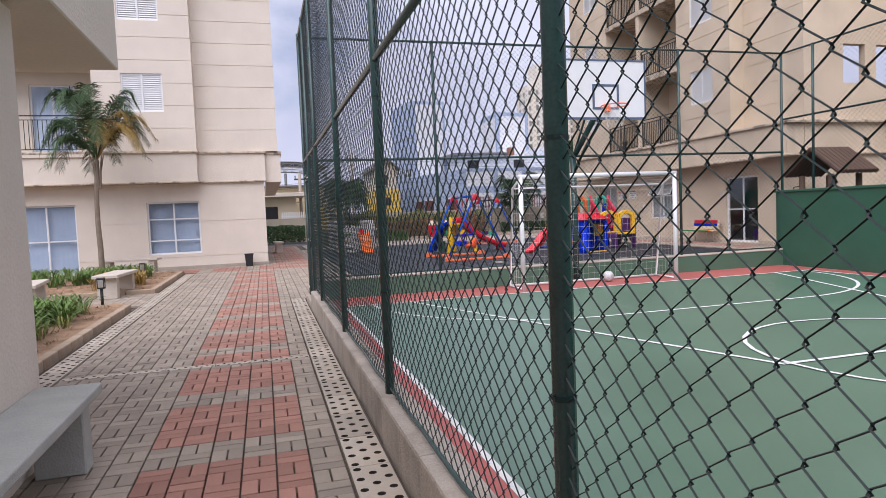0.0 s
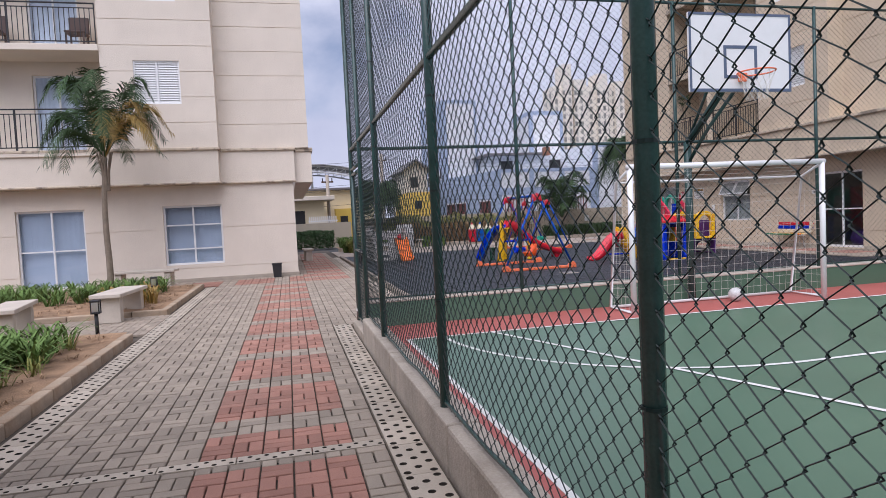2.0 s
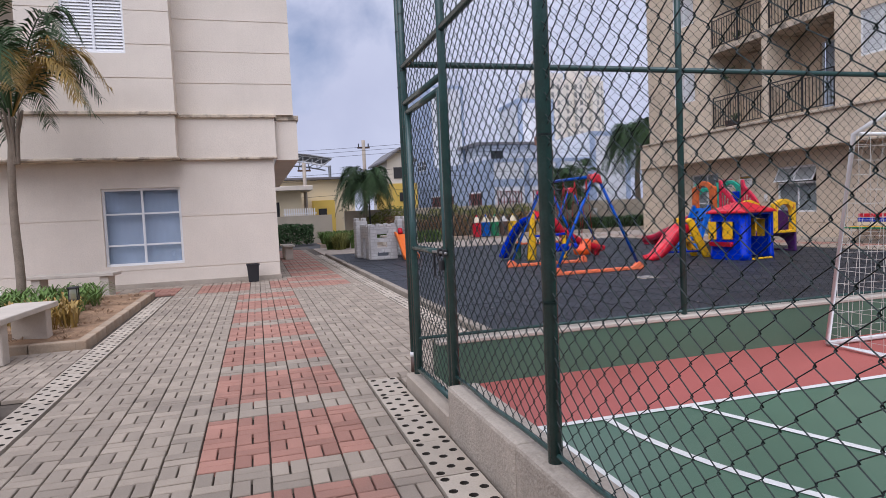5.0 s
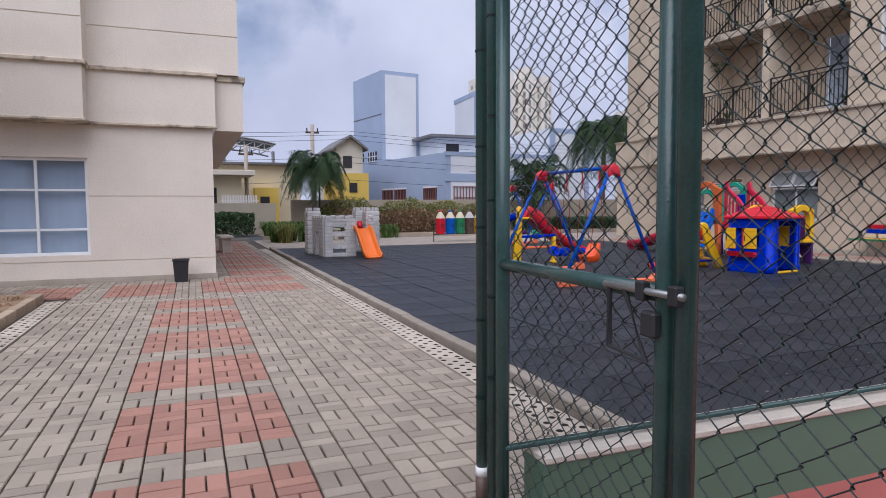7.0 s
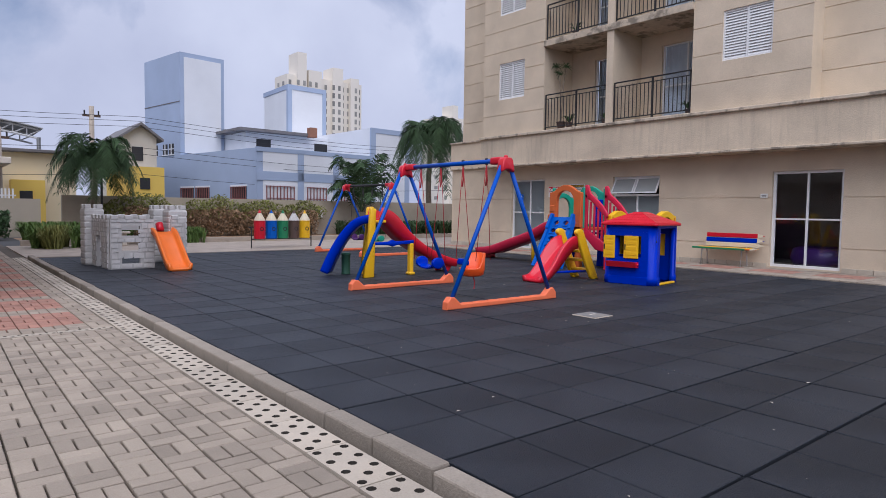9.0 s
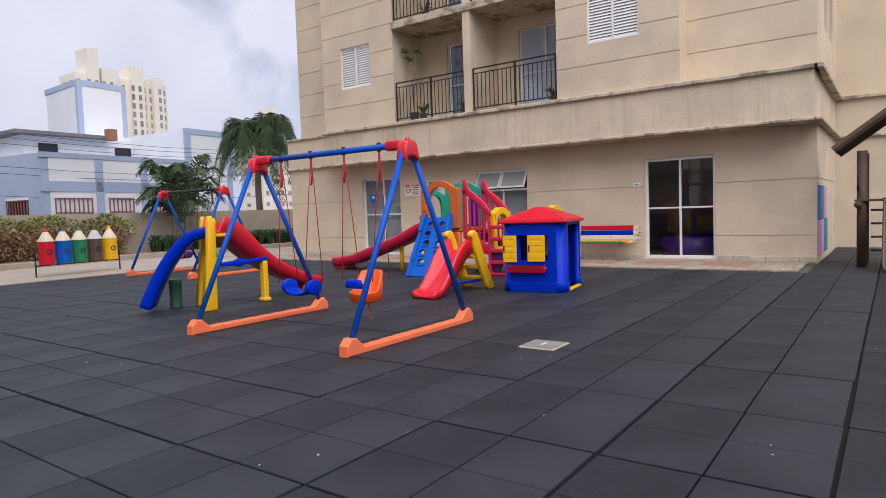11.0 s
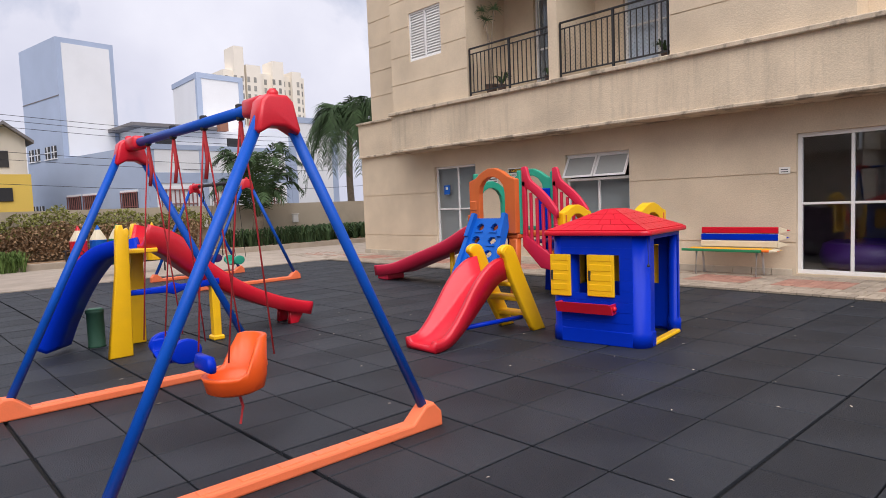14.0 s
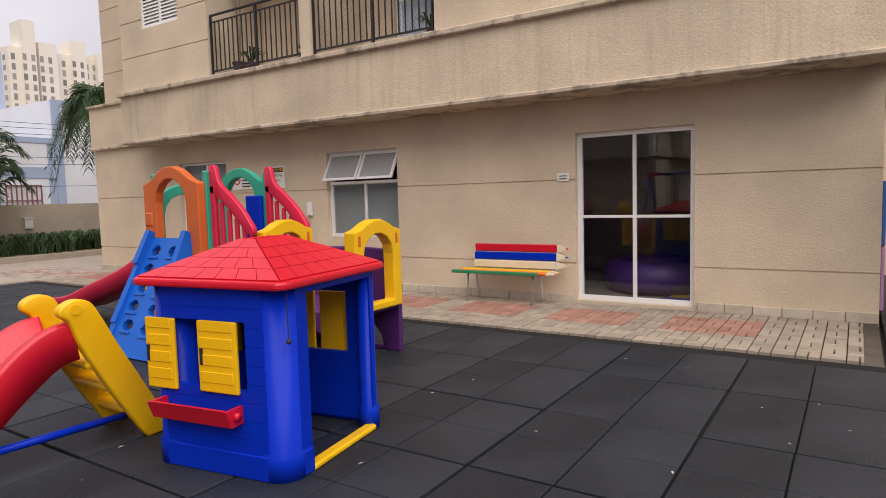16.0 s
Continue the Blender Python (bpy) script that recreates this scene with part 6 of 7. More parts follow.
part("handset", boxes((-0.085, -0.045, -0.045, -0.005, -0.10, 0.10), bev=0.012, seg=2), M["white_paint"], s)

# playroom furniture seen through the glass
s = thing("ball_pit", "purple inflatable ring inside the playroom", "toy pool", (16.3, 17.4, 0))
bm = bmesh.new()
lathe(bm, [(0.5, 0.0), (0.72, 0.03), (0.78, 0.2), (0.72, 0.40), (0.62, 0.44), (0.55, 0.36), (0.52, 0.15)], 28)
part("ring", bm, mat("violet", (0.06, 0.018, 0.15), 0.4), s, "", True)
s = thing("play_mat", "coloured foam mats on the playroom floor", "mat", (16.3, 17.4, 0))
for i in range(6):
    part("mat_tile", boxes((-1.2 + 0.42 * i, -0.79 + 0.42 * i, -0.9, -0.3, 0.002, 0.02)), (M["blue"], M["yellow"], M["green"])[i % 3], s)
b = thing("waste_bin", "dark brown waste bin against the cream wall", "bin", (-0.40, 20.55, 0))
bm = bmesh.new()
prism(bm, [(-0.10, -0.10), (0.10, -0.10), (0.10, 0.10), (-0.10, 0.10)], 0.0, 0.36, "z", 0.01, 2)
for v in bm.verts:
    if v.co.z > 0.2:
        v.co.x *= 1.22
        v.co.y *= 1.22
part("body", bm, M["dark"], b)
bm = bmesh.new()
ring_prism(bm, [(-0.135, -0.135), (0.135, -0.135), (0.135, 0.135), (-0.135, 0.135)], [(-0.105, -0.105), (0.105, -0.105), (0.105, 0.105), (-0.105, 0.105)], 0.35, 0.375, "z")
part("rim", bm, M["dark"], b)


# ---- planting ----
def from_lists(name, verts, faces, material, parent, label="", kind=""):
    me = bpy.data.meshes.new(name)
    me.from_pydata(verts, [], faces)
    me.materials.append(material)
    ob = new(name, me)
    if parent:
        ob.parent = parent
    if label:
        ob["label"] = label
    if kind:
        ob["kind"] = kind
    return ob


def frond(verts, faces, base, heading, length, rise, droop, leaf, pairs, rnd, width=0.022):
    """A feather leaf: an arching midrib with a row of leaflets on each side."""
    c, s = math.cos(heading), math.sin(heading)

    def rib(t):
        out = length * (t * 0.92 - 0.18 * t * t)
        up = rise * math.sin(min(1, t * 1.25) * math.pi / 2) - droop * t ** 2.2
        return Vector((base[0] + c * out, base[1] + s * out, base[2] + up))
    last = None
    for k in range(9):
        p = rib(k / 8)
        w = 0.018 * (1 - 0.8 * k / 8)
        a = Vector((-s, c, 0)) * w
        i = len(verts)
        verts += [tuple(p + a), tuple(p - a), tuple(p + Vector((0, 0, w)))]
        if last is not None:
            for q in range(3):
                faces.append((last + q, last + (q + 1) % 3, i + (q + 1) % 3, i + q))
        last = i
    for k in range(pairs):
        t = 0.14 + 0.86 * (k + rnd.random() * 0.6) / pairs
        p, p2 = rib(t), rib(min(1, t + 0.03))
        d = (p2 - p).normalized() if t < 0.99 else Vector((c, s, -0.5)).normalized()
        L = leaf * (0.55 + 0.75 * math.sin(math.pi * min(1, 0.15 + t * 0.85))) * rnd.uniform(0.8, 1.1)
        for side in (-1, 1):
            o = Vector((-s, c, 0)) * side
            go = (o * rnd.uniform(0.55, 0.8) + d * rnd.uniform(0.5, 0.75) + Vector((0, 0, rnd.uniform(-0.25, 0.15)))).normalized()
            m = p + go * L * 0.5 + Vector((0, 0, -0.05 * L))
            e = p + go * L + Vector((0, 0, -rnd.uniform(0.25, 0.55) * L))
            n = d * width
            i = len(verts)
            verts += [tuple(p - n * 0.5), tuple(p + n * 0.5), tuple(m + n), tuple(m - n), tuple(e)]
            faces += [(i, i + 1, i + 2, i + 3), (i + 3, i + 2, i + 4)]


def palm(label, at, height, crown, fronds, leaf, pairs, seed, r0, r1, mats, lean=0.05, rise=0.5, droop=0.5, head=0.3, width=0.022, dry=None):
    rnd = random.Random(seed)
    p = thing("palm_tree", label, "palm tree", at)
    pts = [(lean * (k / 8) ** 2 + 0.02 * math.sin(k), 0.015 * math.sin(k * 1.7), height * k / 8) for k in range(9)]
    bm = bmesh.new()
    tube(bm, pts, r0, 12, r1)
    trunk = part("trunk", bm, M["trunk"], p, "ringed grey-brown trunk", True)
    top = Vector(pts[-1])
    groups = {m: ([], []) for m in (*mats, "leaf_yellow")}
    for k in range(fronds):
        m = mats[k % len(mats)] if k % 4 == 3 else mats[0]
        if dry is not None:
            m = "leaf_yellow" if math.cos(2.39996 * k - dry) > 0.72 and k % 3 else mats[k % len(mats)]
        v, f = groups[m]
        up = rnd.uniform(0.2, 1.0)
        frond(v, f, (top.x, top.y, top.z - 0.02), 2.39996 * k + rnd.uniform(-0.2, 0.2), crown * rnd.uniform(0.8, 1.1), rise * (0.3 + 1.1 * up), droop * (1.25 - 0.5 * up), leaf, pairs, rnd, width)
        if k < 9:
            a = 2.39996 * k
            bm = bmesh.new()
            tube(bm, [(top.x + 0.04 * math.cos(a), top.y + 0.04 * math.sin(a), top.z - head), (top.x + 0.07 * math.cos(a), top.y + 0.07 * math.sin(a), top.z - head * 0.4), (top.x + 0.16 * math.cos(a), top.y + 0.16 * math.sin(a), top.z + 0.12)], 0.03, 6, 0.012)
            part("leaf_base", bm, M["trunk"], p)
    for m in groups:
        v, f = groups[m]
        if f:
            from_lists("crown", v, f, M[m], p, "drooping feather leaves", "stuff")
    return p


palm("slender palm with arching green and yellowed leaves", (-4.02, 18.5, 0.05), 3.05, 1.80, 27, 0.34, 62, 4, 0.075, 0.05, ["leaf_palm", "leaf_dark", "leaf_palm"], 0.06, 1.70, 1.12, 0.75, 0.013, -0.4)
palm("bushy drooping palm behind the estate wall", (4.35, 34.6, 0.0), 2.35, 1.8, 40, 0.40, 50, 9, 0.10, 0.07, ["leaf_palm", "leaf_dark", "leaf_lime", "leaf_dark"], 0.05, 1.15, 1.45, 0.3, 0.020)
palm("low stout palm by the estate wall", (14.1, 34.2, 0.0), 1.05, 1.9, 26, 0.42, 44, 12, 0.22, 0.17, ["leaf_palm", "leaf_dark"], 0.0, 1.9, 0.55, 0.3, 0.022)
palm("tall shaggy palm beside the beige building", (19.65, 36.9, 0.0), 4.5, 2.7, 44, 0.55, 44, 15, 0.16, 0.12, ["leaf_palm", "leaf_dark"], 0.1, 1.5, 3.0, 0.3, 0.030)


def tufts(name, label, spots, h, spread, blades, m, seed, width=0.012):
    """Clumps of strap-like leaves."""
    rnd = random.Random(seed)
    v, f = [], []
    for x, y, z in spots:
        for _ in range(blades):
            a, L = rnd.uniform(0, 6.28), h * rnd.uniform(0.6, 1.15)
            o = spread * rnd.uniform(0.4, 1.1)
            c, s = math.cos(a), math.sin(a)
            n = Vector((-s, c, 0)) * width
            b = Vector((x + rnd.uniform(-0.05, 0.05), y + rnd.uniform(-0.05, 0.05), z))
            q = [b, b + Vector((c * o * 0.35, s * o * 0.35, L * 0.7)), b + Vector((c * o * 0.75, s * o * 0.75, L * 0.95)), b + Vector((c * o * 1.1, s * o * 1.1, L * 0.78))]
            i = len(v)
            for k, p in enumerate(q):
                w = n * (0.7, 1.0, 0.7, 0.05)[k]
                v += [tuple(p - w), tuple(p + w)]
            f += [(i, i + 1, i + 3, i + 2), (i + 2, i + 3, i + 5, i + 4), (i + 4, i + 5, i + 7, i + 6)]
    ob = from_lists(name, v, f, M[m], None)
    return tagged(ob, label, "plants", "", "stuff")


def bed(x0, x1, y0, y1, z=0.07, seed=1):
    """A bed of bare soil, its surface uneven."""
    bm = bmesh.new()
    n, m = int((x1 - x0) / 0.25), int((y1 - y0) / 0.25)
    rows = []
    for i in range(n + 1):
        rows.append([bm.verts.new((x0 + (x1 - x0) * i / n, y0 + (y1 - y0) * k / m, z + 0.03 * noise.noise(Vector((i * 0.7, k * 0.7, seed))))) for k in range(m + 1)])
    for i in range(n):
        for k in range(m):
            bm.faces.new((rows[i][k], rows[i + 1][k], rows[i + 1][k + 1], rows[i][k + 1]))
    return structure("soil_bed", bm, M["soil"], "reddish bare soil in a planting bed", "soil")


bed(-9.0, -2.2, 4.7, 11.98, 0.07, 1)
bed(-9.0, -2.2, 14.42, 19.0, 0.07, 2)
bed(2.2, 30.0, 33.35, 35.0, 0.14, 3)
structure("kerb_north", boxes((2.2, 30.0, 33.2, 33.35, -0.05, 0.16), bev=0.01), M["concrete"], "concrete kerb of the far planting bed", "kerb")
rnd = random.Random(21)
spots = [(-2.75 - 2.6 * rnd.random() ** 1.3, rnd.uniform(5.2, 11.4), 0.06) for _ in range(80)] + [(rnd.uniform(-3.1, -2.5), rnd.uniform(6.5, 11.3), 0.06) for _ in range(30)]
tufts("strap_plants", "green strap-leaved border plants on red soil", spots, 0.31, 0.36, 20, "leaf", 1, 0.014)
spots = [(rnd.uniform(-6.5, -2.7), rnd.uniform(16.0, 18.7), 0.06) for _ in range(85)]
tufts("strap_plants", "green strap-leaved border plants by the wall", spots, 0.31, 0.34, 18, "leaf", 2, 0.014)
spots = [(rnd.uniform(-3.4, -2.5), rnd.uniform(14.7, 16.6), 0.06) for _ in range(26)]
tufts("dry_plants", "yellowing strap-leaved plants", spots, 0.32, 0.22, 12, "leaf_yellow", 3)
spots = [(rnd.uniform(-6.0, -2.25), rnd.uniform(4.9, 11.9), 0.07) for _ in range(420)] + [(rnd.uniform(-6.0, -2.25), rnd.uniform(14.5, 18.9), 0.07) for _ in range(260)]
tufts("dry_grass", "dead straw-coloured grass scattered on the soil", spots, 0.05, 0.16, 7, "hedge_brown", 11, 0.005)
spots = [(-2.45 - 2.6 * rnd.random(), rnd.uniform(5.0, 11.7), 0.06) for _ in range(90)]
tufts("low_weeds", "low yellow-green weeds on the soil", spots, 0.17, 0.20, 10, "leaf_lime", 12, 0.008)
spots = [(rnd.uniform(13.2, 19.0), rnd.uniform(33.6, 34.7), 0.13) for _ in range(150)]
tufts("strap_plants", "dense dark strap-leaved plants below the wall", spots, 0.55, 0.35, 13, "leaf_dark", 4, 0.02)
spots = [(rnd.uniform(6.3, 7.3), rnd.uniform(33.0, 33.35), 0.0) for _ in range(24)]
tufts("grass_clump", "bright green grass clump by the walk", spots, 0.50, 0.22, 18, "leaf", 5, 0.014)
spots = [(rnd.uniform(2.3, 5.2), rnd.uniform(33.3, 34.0), 0.1) for _ in range(60)]
tufts("low_shrubs", "low green shrubs by the far walk", spots, 0.55, 0.35, 18, "leaf", 6, 0.02)


def leafy(name, label, count, place, size, m, seed):
    """A hedge or creeper of many small leaves."""
    rnd = random.Random(seed)
    v, f = [], []
    for _ in range(count):
        p = Vector(place(rnd))
        a = Vector((rnd.uniform(-1, 1), rnd.uniform(-1, 1), rnd.uniform(-1, 1))).normalized()
        b = a.cross(Vector((rnd.uniform(-1, 1), rnd.uniform(-1, 1), rnd.uniform(-1, 1)))).normalized()
        s = size * rnd.uniform(0.6, 1.3)
        i = len(v)
        v += [tuple(p - a * s), tuple(p + b * s * 0.45), tuple(p + a * s), tuple(p - b * s * 0.45)]
        f.append((i, i + 1, i + 2, i + 3))
    return tagged(from_lists(name, v, f, M[m], None), label, "hedge", "", "stuff")


def in_hedge(x0, x1, y0, y1, z0, z1, lump):
    def place(r):
        x = r.uniform(x0, x1)
        top = z1 + lump * noise.noise(Vector((x * 1.3, 2.0, 0.5))) + lump * 0.5 * noise.noise(Vector((x * 4.1, 5.0, 0.5)))
        return (x, r.uniform(y0, y1), z0 + (top - z0) * r.random() ** 0.75)
    return place


leafy("hedge_dry", "brown dry hedge along the estate wall", 15000, in_hedge(5.2, 12.2, 34.25, 34.95, 0.15, 1.05, 0.2), 0.05, "hedge_brown", 7)
leafy("creeper", "green creeper over the top of the wall", 6000, in_hedge(4.4, 12.6, 34.3, 35.25, 0.75, 1.38, 0.34), 0.055, "leaf_lime", 8)
leafy("hedge_green", "dark green clipped hedge at the far gate", 4000, in_hedge(-1.0, 2.4, 38.4, 39.2, 0.0, 1.0, 0.1), 0.08, "leaf_dark", 9)
for k, (x, y) in enumerate(((2.5, 31.9), (3.0, 32.3), (3.5, 31.8), (2.8, 31.4))):
    spots = [(x + rnd.uniform(-0.22, 0.22), y + rnd.uniform(-0.22, 0.22), 0.0) for _ in range(16)]
    tufts("grass_clump", "round grassy clump in a kerbed bed", spots, 0.58, 0.36, 24, "leaf_lime" if k % 2 else "leaf", 20 + k, 0.012)

# ---- garden benches and lamps ----
def slab_bench(at, turn, L, label, w=0.42):
    b = thing("garden_bench", label, "bench", at, turn, "concrete garden benches")
    part("top", boxes((-w / 2, w / 2, -L / 2, L / 2, 0.40, 0.46), bev=0.010, seg=2), M["concrete_pale"] if turn else M["bench_grey"], b, "thick concrete seat slab")
    for y in (-L / 2 + 0.18, L / 2 - 0.18):
        part("leg", boxes((-w / 2 + 0.05, w / 2 - 0.05, y - 0.075, y + 0.075, 0.0, 0.40), bev=0.008), M["concrete_pale"] if turn else M["bench_grey"], b, "concrete block leg")
    return b


M["bench_grey"] = mat("bench_grey", (0.44, 0.45, 0.41), 0.9, 0.12, 4, 90, 0.5, stain=(0.33, 0.34, 0.31), stain_amt=0.5)
slab_bench((-1.065, 3.45, 0), 0, 2.1, "grey concrete slab bench against the cream wall", 0.36)
slab_bench((-2.80, 14.25, 0), -4, 1.45, "pale concrete bench beside the planting bed", 0.46)
slab_bench((-3.5, 19.55, 0), 82, 1.5, "pale concrete bench below the window", 0.42)
slab_bench((-3.9, 12.9, 0), 8, 1.4, "pale concrete bench by the side path", 0.42)
slab_bench((0.62, 27.5, 0), 3, 1.2, "pale concrete bench along the side wall", 0.34)
for x, y in ((-2.58, 15.83), (-2.57, 12.02), (-5.6, 14.6)):
    l = thing("bollard_lamp", "black bollard lamp with a square frosted head", "lamp", (x, y, 0.05), 0, "bollard lamps")
    part("base", boxes((-0.05, 0.05, -0.05, 0.05, -0.02, 0.015), bev=0.004), M["dark"], l)
    part("stem", tubes(0.024, 10, [(0, 0, 0), (0, 0, 0.31)]), M["dark"], l, "", True)
    part("tray", boxes((-0.055, 0.055, -0.055, 0.055, 0.30, 0.325), bev=0.004), M["dark"], l)
    part("shade", boxes((-0.04, 0.04, -0.04, 0.04, 0.325, 0.455)), M["frosted"], l, "frosted glass shade")
    for sx in (-1, 1):
        for sy in (-1, 1):
            part("strut", boxes((sx * 0.048 - 0.006, sx * 0.048 + 0.006, sy * 0.048 - 0.006, sy * 0.048 + 0.006, 0.325, 0.455)), M["dark"], l)
    part("cap", boxes((-0.06, 0.06, -0.06, 0.06, 0.455, 0.485), bev=0.008), M["dark"], l)
for x, y in ((5.3, 32.6),):
    t = thing("stone_table", "round concrete garden table on a pedestal", "table", (x, y, 0))
    bm = bmesh.new()
    lathe(bm, [(0.45, 0.64), (0.47, 0.66), (0.47, 0.70), (0.44, 0.71)], 24)
    part("top", bm, M["concrete_pale"], t)
    bm = bmesh.new()
    lathe(bm, [(0.20, 0.0), (0.12, 0.06), (0.10, 0.3), (0.14, 0.64)], 16)
    part("pedestal", bm, M["concrete_pale"], t, "", True)
for x, y in ((5.95, 32.3), (4.7, 32.3)):
    t = thing("stone_stool", "round concrete garden stool", "stool", (x, y, 0), 0, "stools round the stone table")
    bm = bmesh.new()
    lathe(bm, [(0.17, 0.36), (0.18, 0.38), (0.18, 0.41), (0.16, 0.42)], 18)
    part("seat", bm, M["concrete_pale"], t)
    bm = bmesh.new()
    lathe(bm, [(0.12, 0.0), (0.08, 0.05), (0.08, 0.36)], 14)
    part("pedestal", bm, M["concrete_pale"], t, "", True)

# ---- neighbourhood beyond the wall ----
def block(bm, foot, z0, z1):
    prism(bm, foot, z0, z1, "z")
    return bm


def along(p, q, u0, u1, z0, z1, proud, depth=0.1):
    """A slab on the wall line from p to q, between two distances along it."""
    p, q = Vector(p), Vector(q)
    d = (q - p).normalized()
    n = Vector((d.y, -d.x))
    a, b = p + d * u0, p + d * u1
    bm = bmesh.new()
    prism(bm, [tuple(a + n * proud), tuple(b + n * proud), tuple(b - n * depth), tuple(a - n * depth)], z0, z1, "z")
    return bm


def grille_window(house, p, q, u0, u1, z0, z1, bars=True, trim=True):
    w = part("window", along(p, q, u0, u1, z0, z1, 0.01), M["dark"], house, "dark barred window")
    if trim:
        part("frame", along(p, q, u0 - 0.08, u1 + 0.08, z0 - 0.10, z0, 0.05), M["wall_white"], w)
        part("frame", along(p, q, u0 - 0.08, u1 + 0.08, z1, z1 + 0.10, 0.05), M["wall_white"], w)
    if bars:
        n = max(3, round((u1 - u0) / 0.22))
        for k in range(n + 1):
            u = u0 + (u1 - u0) * k / n
            part("bar", along(p, q, u - 0.025, u + 0.025, z0, z1, 0.09, -0.05), M["grille"], w)
        for z in (z0 + 0.02, (z0 + z1) / 2, z1 - 0.05):
            part("bar", along(p, q, u0, u1, z, z + 0.04, 0.10, -0.06), M["grille"], w)


def tower_window(house, p, q, u0, u1, z0, z1):
    """A small dark window with a pale cross bar."""
    w = part("window", along(p, q, u0, u1, z0, z1, 0.01), M["dark"], house, "small dark window")
    mid = (u0 + u1) / 2
    part("mullion", along(p, q, mid - 0.04, mid + 0.04, z0, z1, 0.04, -0.01), M["wall_white"], w)
    part("transom", along(p, q, u0, u1, (z0 + z1) / 2 - 0.03, (z0 + z1) / 2 + 0.03, 0.05, -0.01), M["wall_white"], w)
    part("sill", along(p, q, u0 - 0.06, u1 + 0.06, z0 - 0.06, z0, 0.06), M["wall_white"], w)


C, T, F = (14.55, 46.0), (13.06, 54.9), (12.2, 60.0)
E1, E2 = (22.4, 46.6), (25.7, 46.9)
house = thing("blue_house", "blue and white building with two windowless towers", "building", (16, 50, -0.1))


def hpart(name, bm, m, label="", parent=None):
    bmesh.ops.translate(bm, verts=bm.verts, vec=(-16, -50, 0.1))
    return part(name, bm, m, parent or house, label)


hpart("wall", block(bmesh.new(), [C, E1, (21.6, 60.0), F], -0.1, 4.55), M["wall_blue"], "pale blue lower storeys")
hpart("tower", block(bmesh.new(), [T, (16.1, 55.3), (15.3, 60.3), F], 4.5, 11.2), M["wall_blue"], "windowless blue stair tower")
hpart("tower_face", block(bmesh.new(), [(13.35, 54.86), (15.85, 55.2), (15.84, 55.28), (13.34, 54.94)], 4.7, 10.9), M["wall_white"], "white panel of the tower")
hpart("tower", block(bmesh.new(), [(21.7, 57.2), (25.0, 57.5), (24.9, 63), (21.95, 62.2)], 4.5, 10.55), M["wall_white"], "white block tower")
for bmz in (10.25,):
    hpart("tower_band", block(bmesh.new(), [(21.66, 57.15), (25.06, 57.45), (24.95, 63.1), (21.9, 62.3)], bmz, 10.6), M["wall_blue"], "blue band")
    hpart("tower_corner", block(bmesh.new(), [(21.65, 57.4), (21.66, 57.13), (22.0, 57.16), (21.95, 57.4)], 4.5, 10.6), M["wall_blue"])
    hpart("tower_corner", block(bmesh.new(), [(24.75, 57.42), (25.07, 57.44), (25.05, 57.9), (24.75, 57.8)], 4.5, 10.6), M["wall_blue"])
hpart("upper_storey", block(bmesh.new(), [(16.3, 52.0), (24.5, 52.0), (24.5, 58), (16.0, 58)], 4.5, 6.1), M["wall_white"], "white set-back upper storey")
hpart("roof", block(bmesh.new(), [(15.6, 51.2), (20.8, 51.4), (20.8, 57), (15.4, 57)], 6.1, 6.28), M["roof"], "thin sloping metal roof")
hpart("annex", block(bmesh.new(), [E1, E2, (27.0, 60), (22.0, 60)], -0.1, 6.4), M["wall_white"], "white annex")
hpart("annex_band", along(E1, E2, 0.0, 0.4, -0.1, 6.42, 0.03), M["wall_blue"])
hpart("annex_band", along(E1, E2, 2.9, 3.3, -0.1, 6.42, 0.03), M["wall_blue"])
hpart("annex_band", along(E1, E2, 0.4, 2.9, 6.1, 6.42, 0.03), M["wall_blue"])
for z0, z1 in ((2.75, 3.25), (4.35, 4.6)):
    hpart("band", along(C, E1, -0.05, 7.86, z0, z1, 0.06), M["wall_blue"], "blue band")
hpart("front", along(C, E1, 0.35, 7.5, 0.0, 2.75, 0.03), M["wall_white"], "white lower front")
hpart("front", along(C, E1, 0.35, 7.5, 3.25, 4.35, 0.03), M["wall_white"], "white upper front")
for u in (2.55, 5.0):
    hpart("pilaster", along(C, E1, u, u + 0.4, 0.0, 4.4, 0.06), M["wall_blue"], "blue pilaster")
C2, E3 = (C[0] - 16, C[1] - 50), (E1[0] - 16, E1[1] - 50)
T2, F2 = (T[0] - 16, T[1] - 50), (F[0] - 16, F[1] - 50)
for u0, u1 in ((0.55, 2.3), (3.2, 4.5), (5.6, 7.1)):
    grille_window(house, C2, E3, u0, u1, 1.1, 2.55)
for u0, u1 in ((6.0, 7.4), (1.8, 3.2), (8.0, 9.3)):
    grille_window(house, F2, C2, 14.2 - u0 - 0.9, 14.2 - u0 + 0.7, 1.05, 2.5, True, True)
for u in (0.35, 1.25, 2.7, 3.6):
    tower_window(house, F2, T2, u, u + 0.68, 4.75, 5.45)
for u in (0.35, 1.25):
    tower_window(house, F2, T2, u, u + 0.68, 1.4, 2.1)
part("band", along(F2, T2, 0.0, 5.15, 8.1, 8.16, 0.02), M["roof"], house, "dark joint line across the tower")
for x in (17.0, 21.2, 22.8):
    grille_window(house, (0.3, 2.0), (8.5, 2.0), x - 16.3, x - 15.3, 5.1, 5.8, False, False)
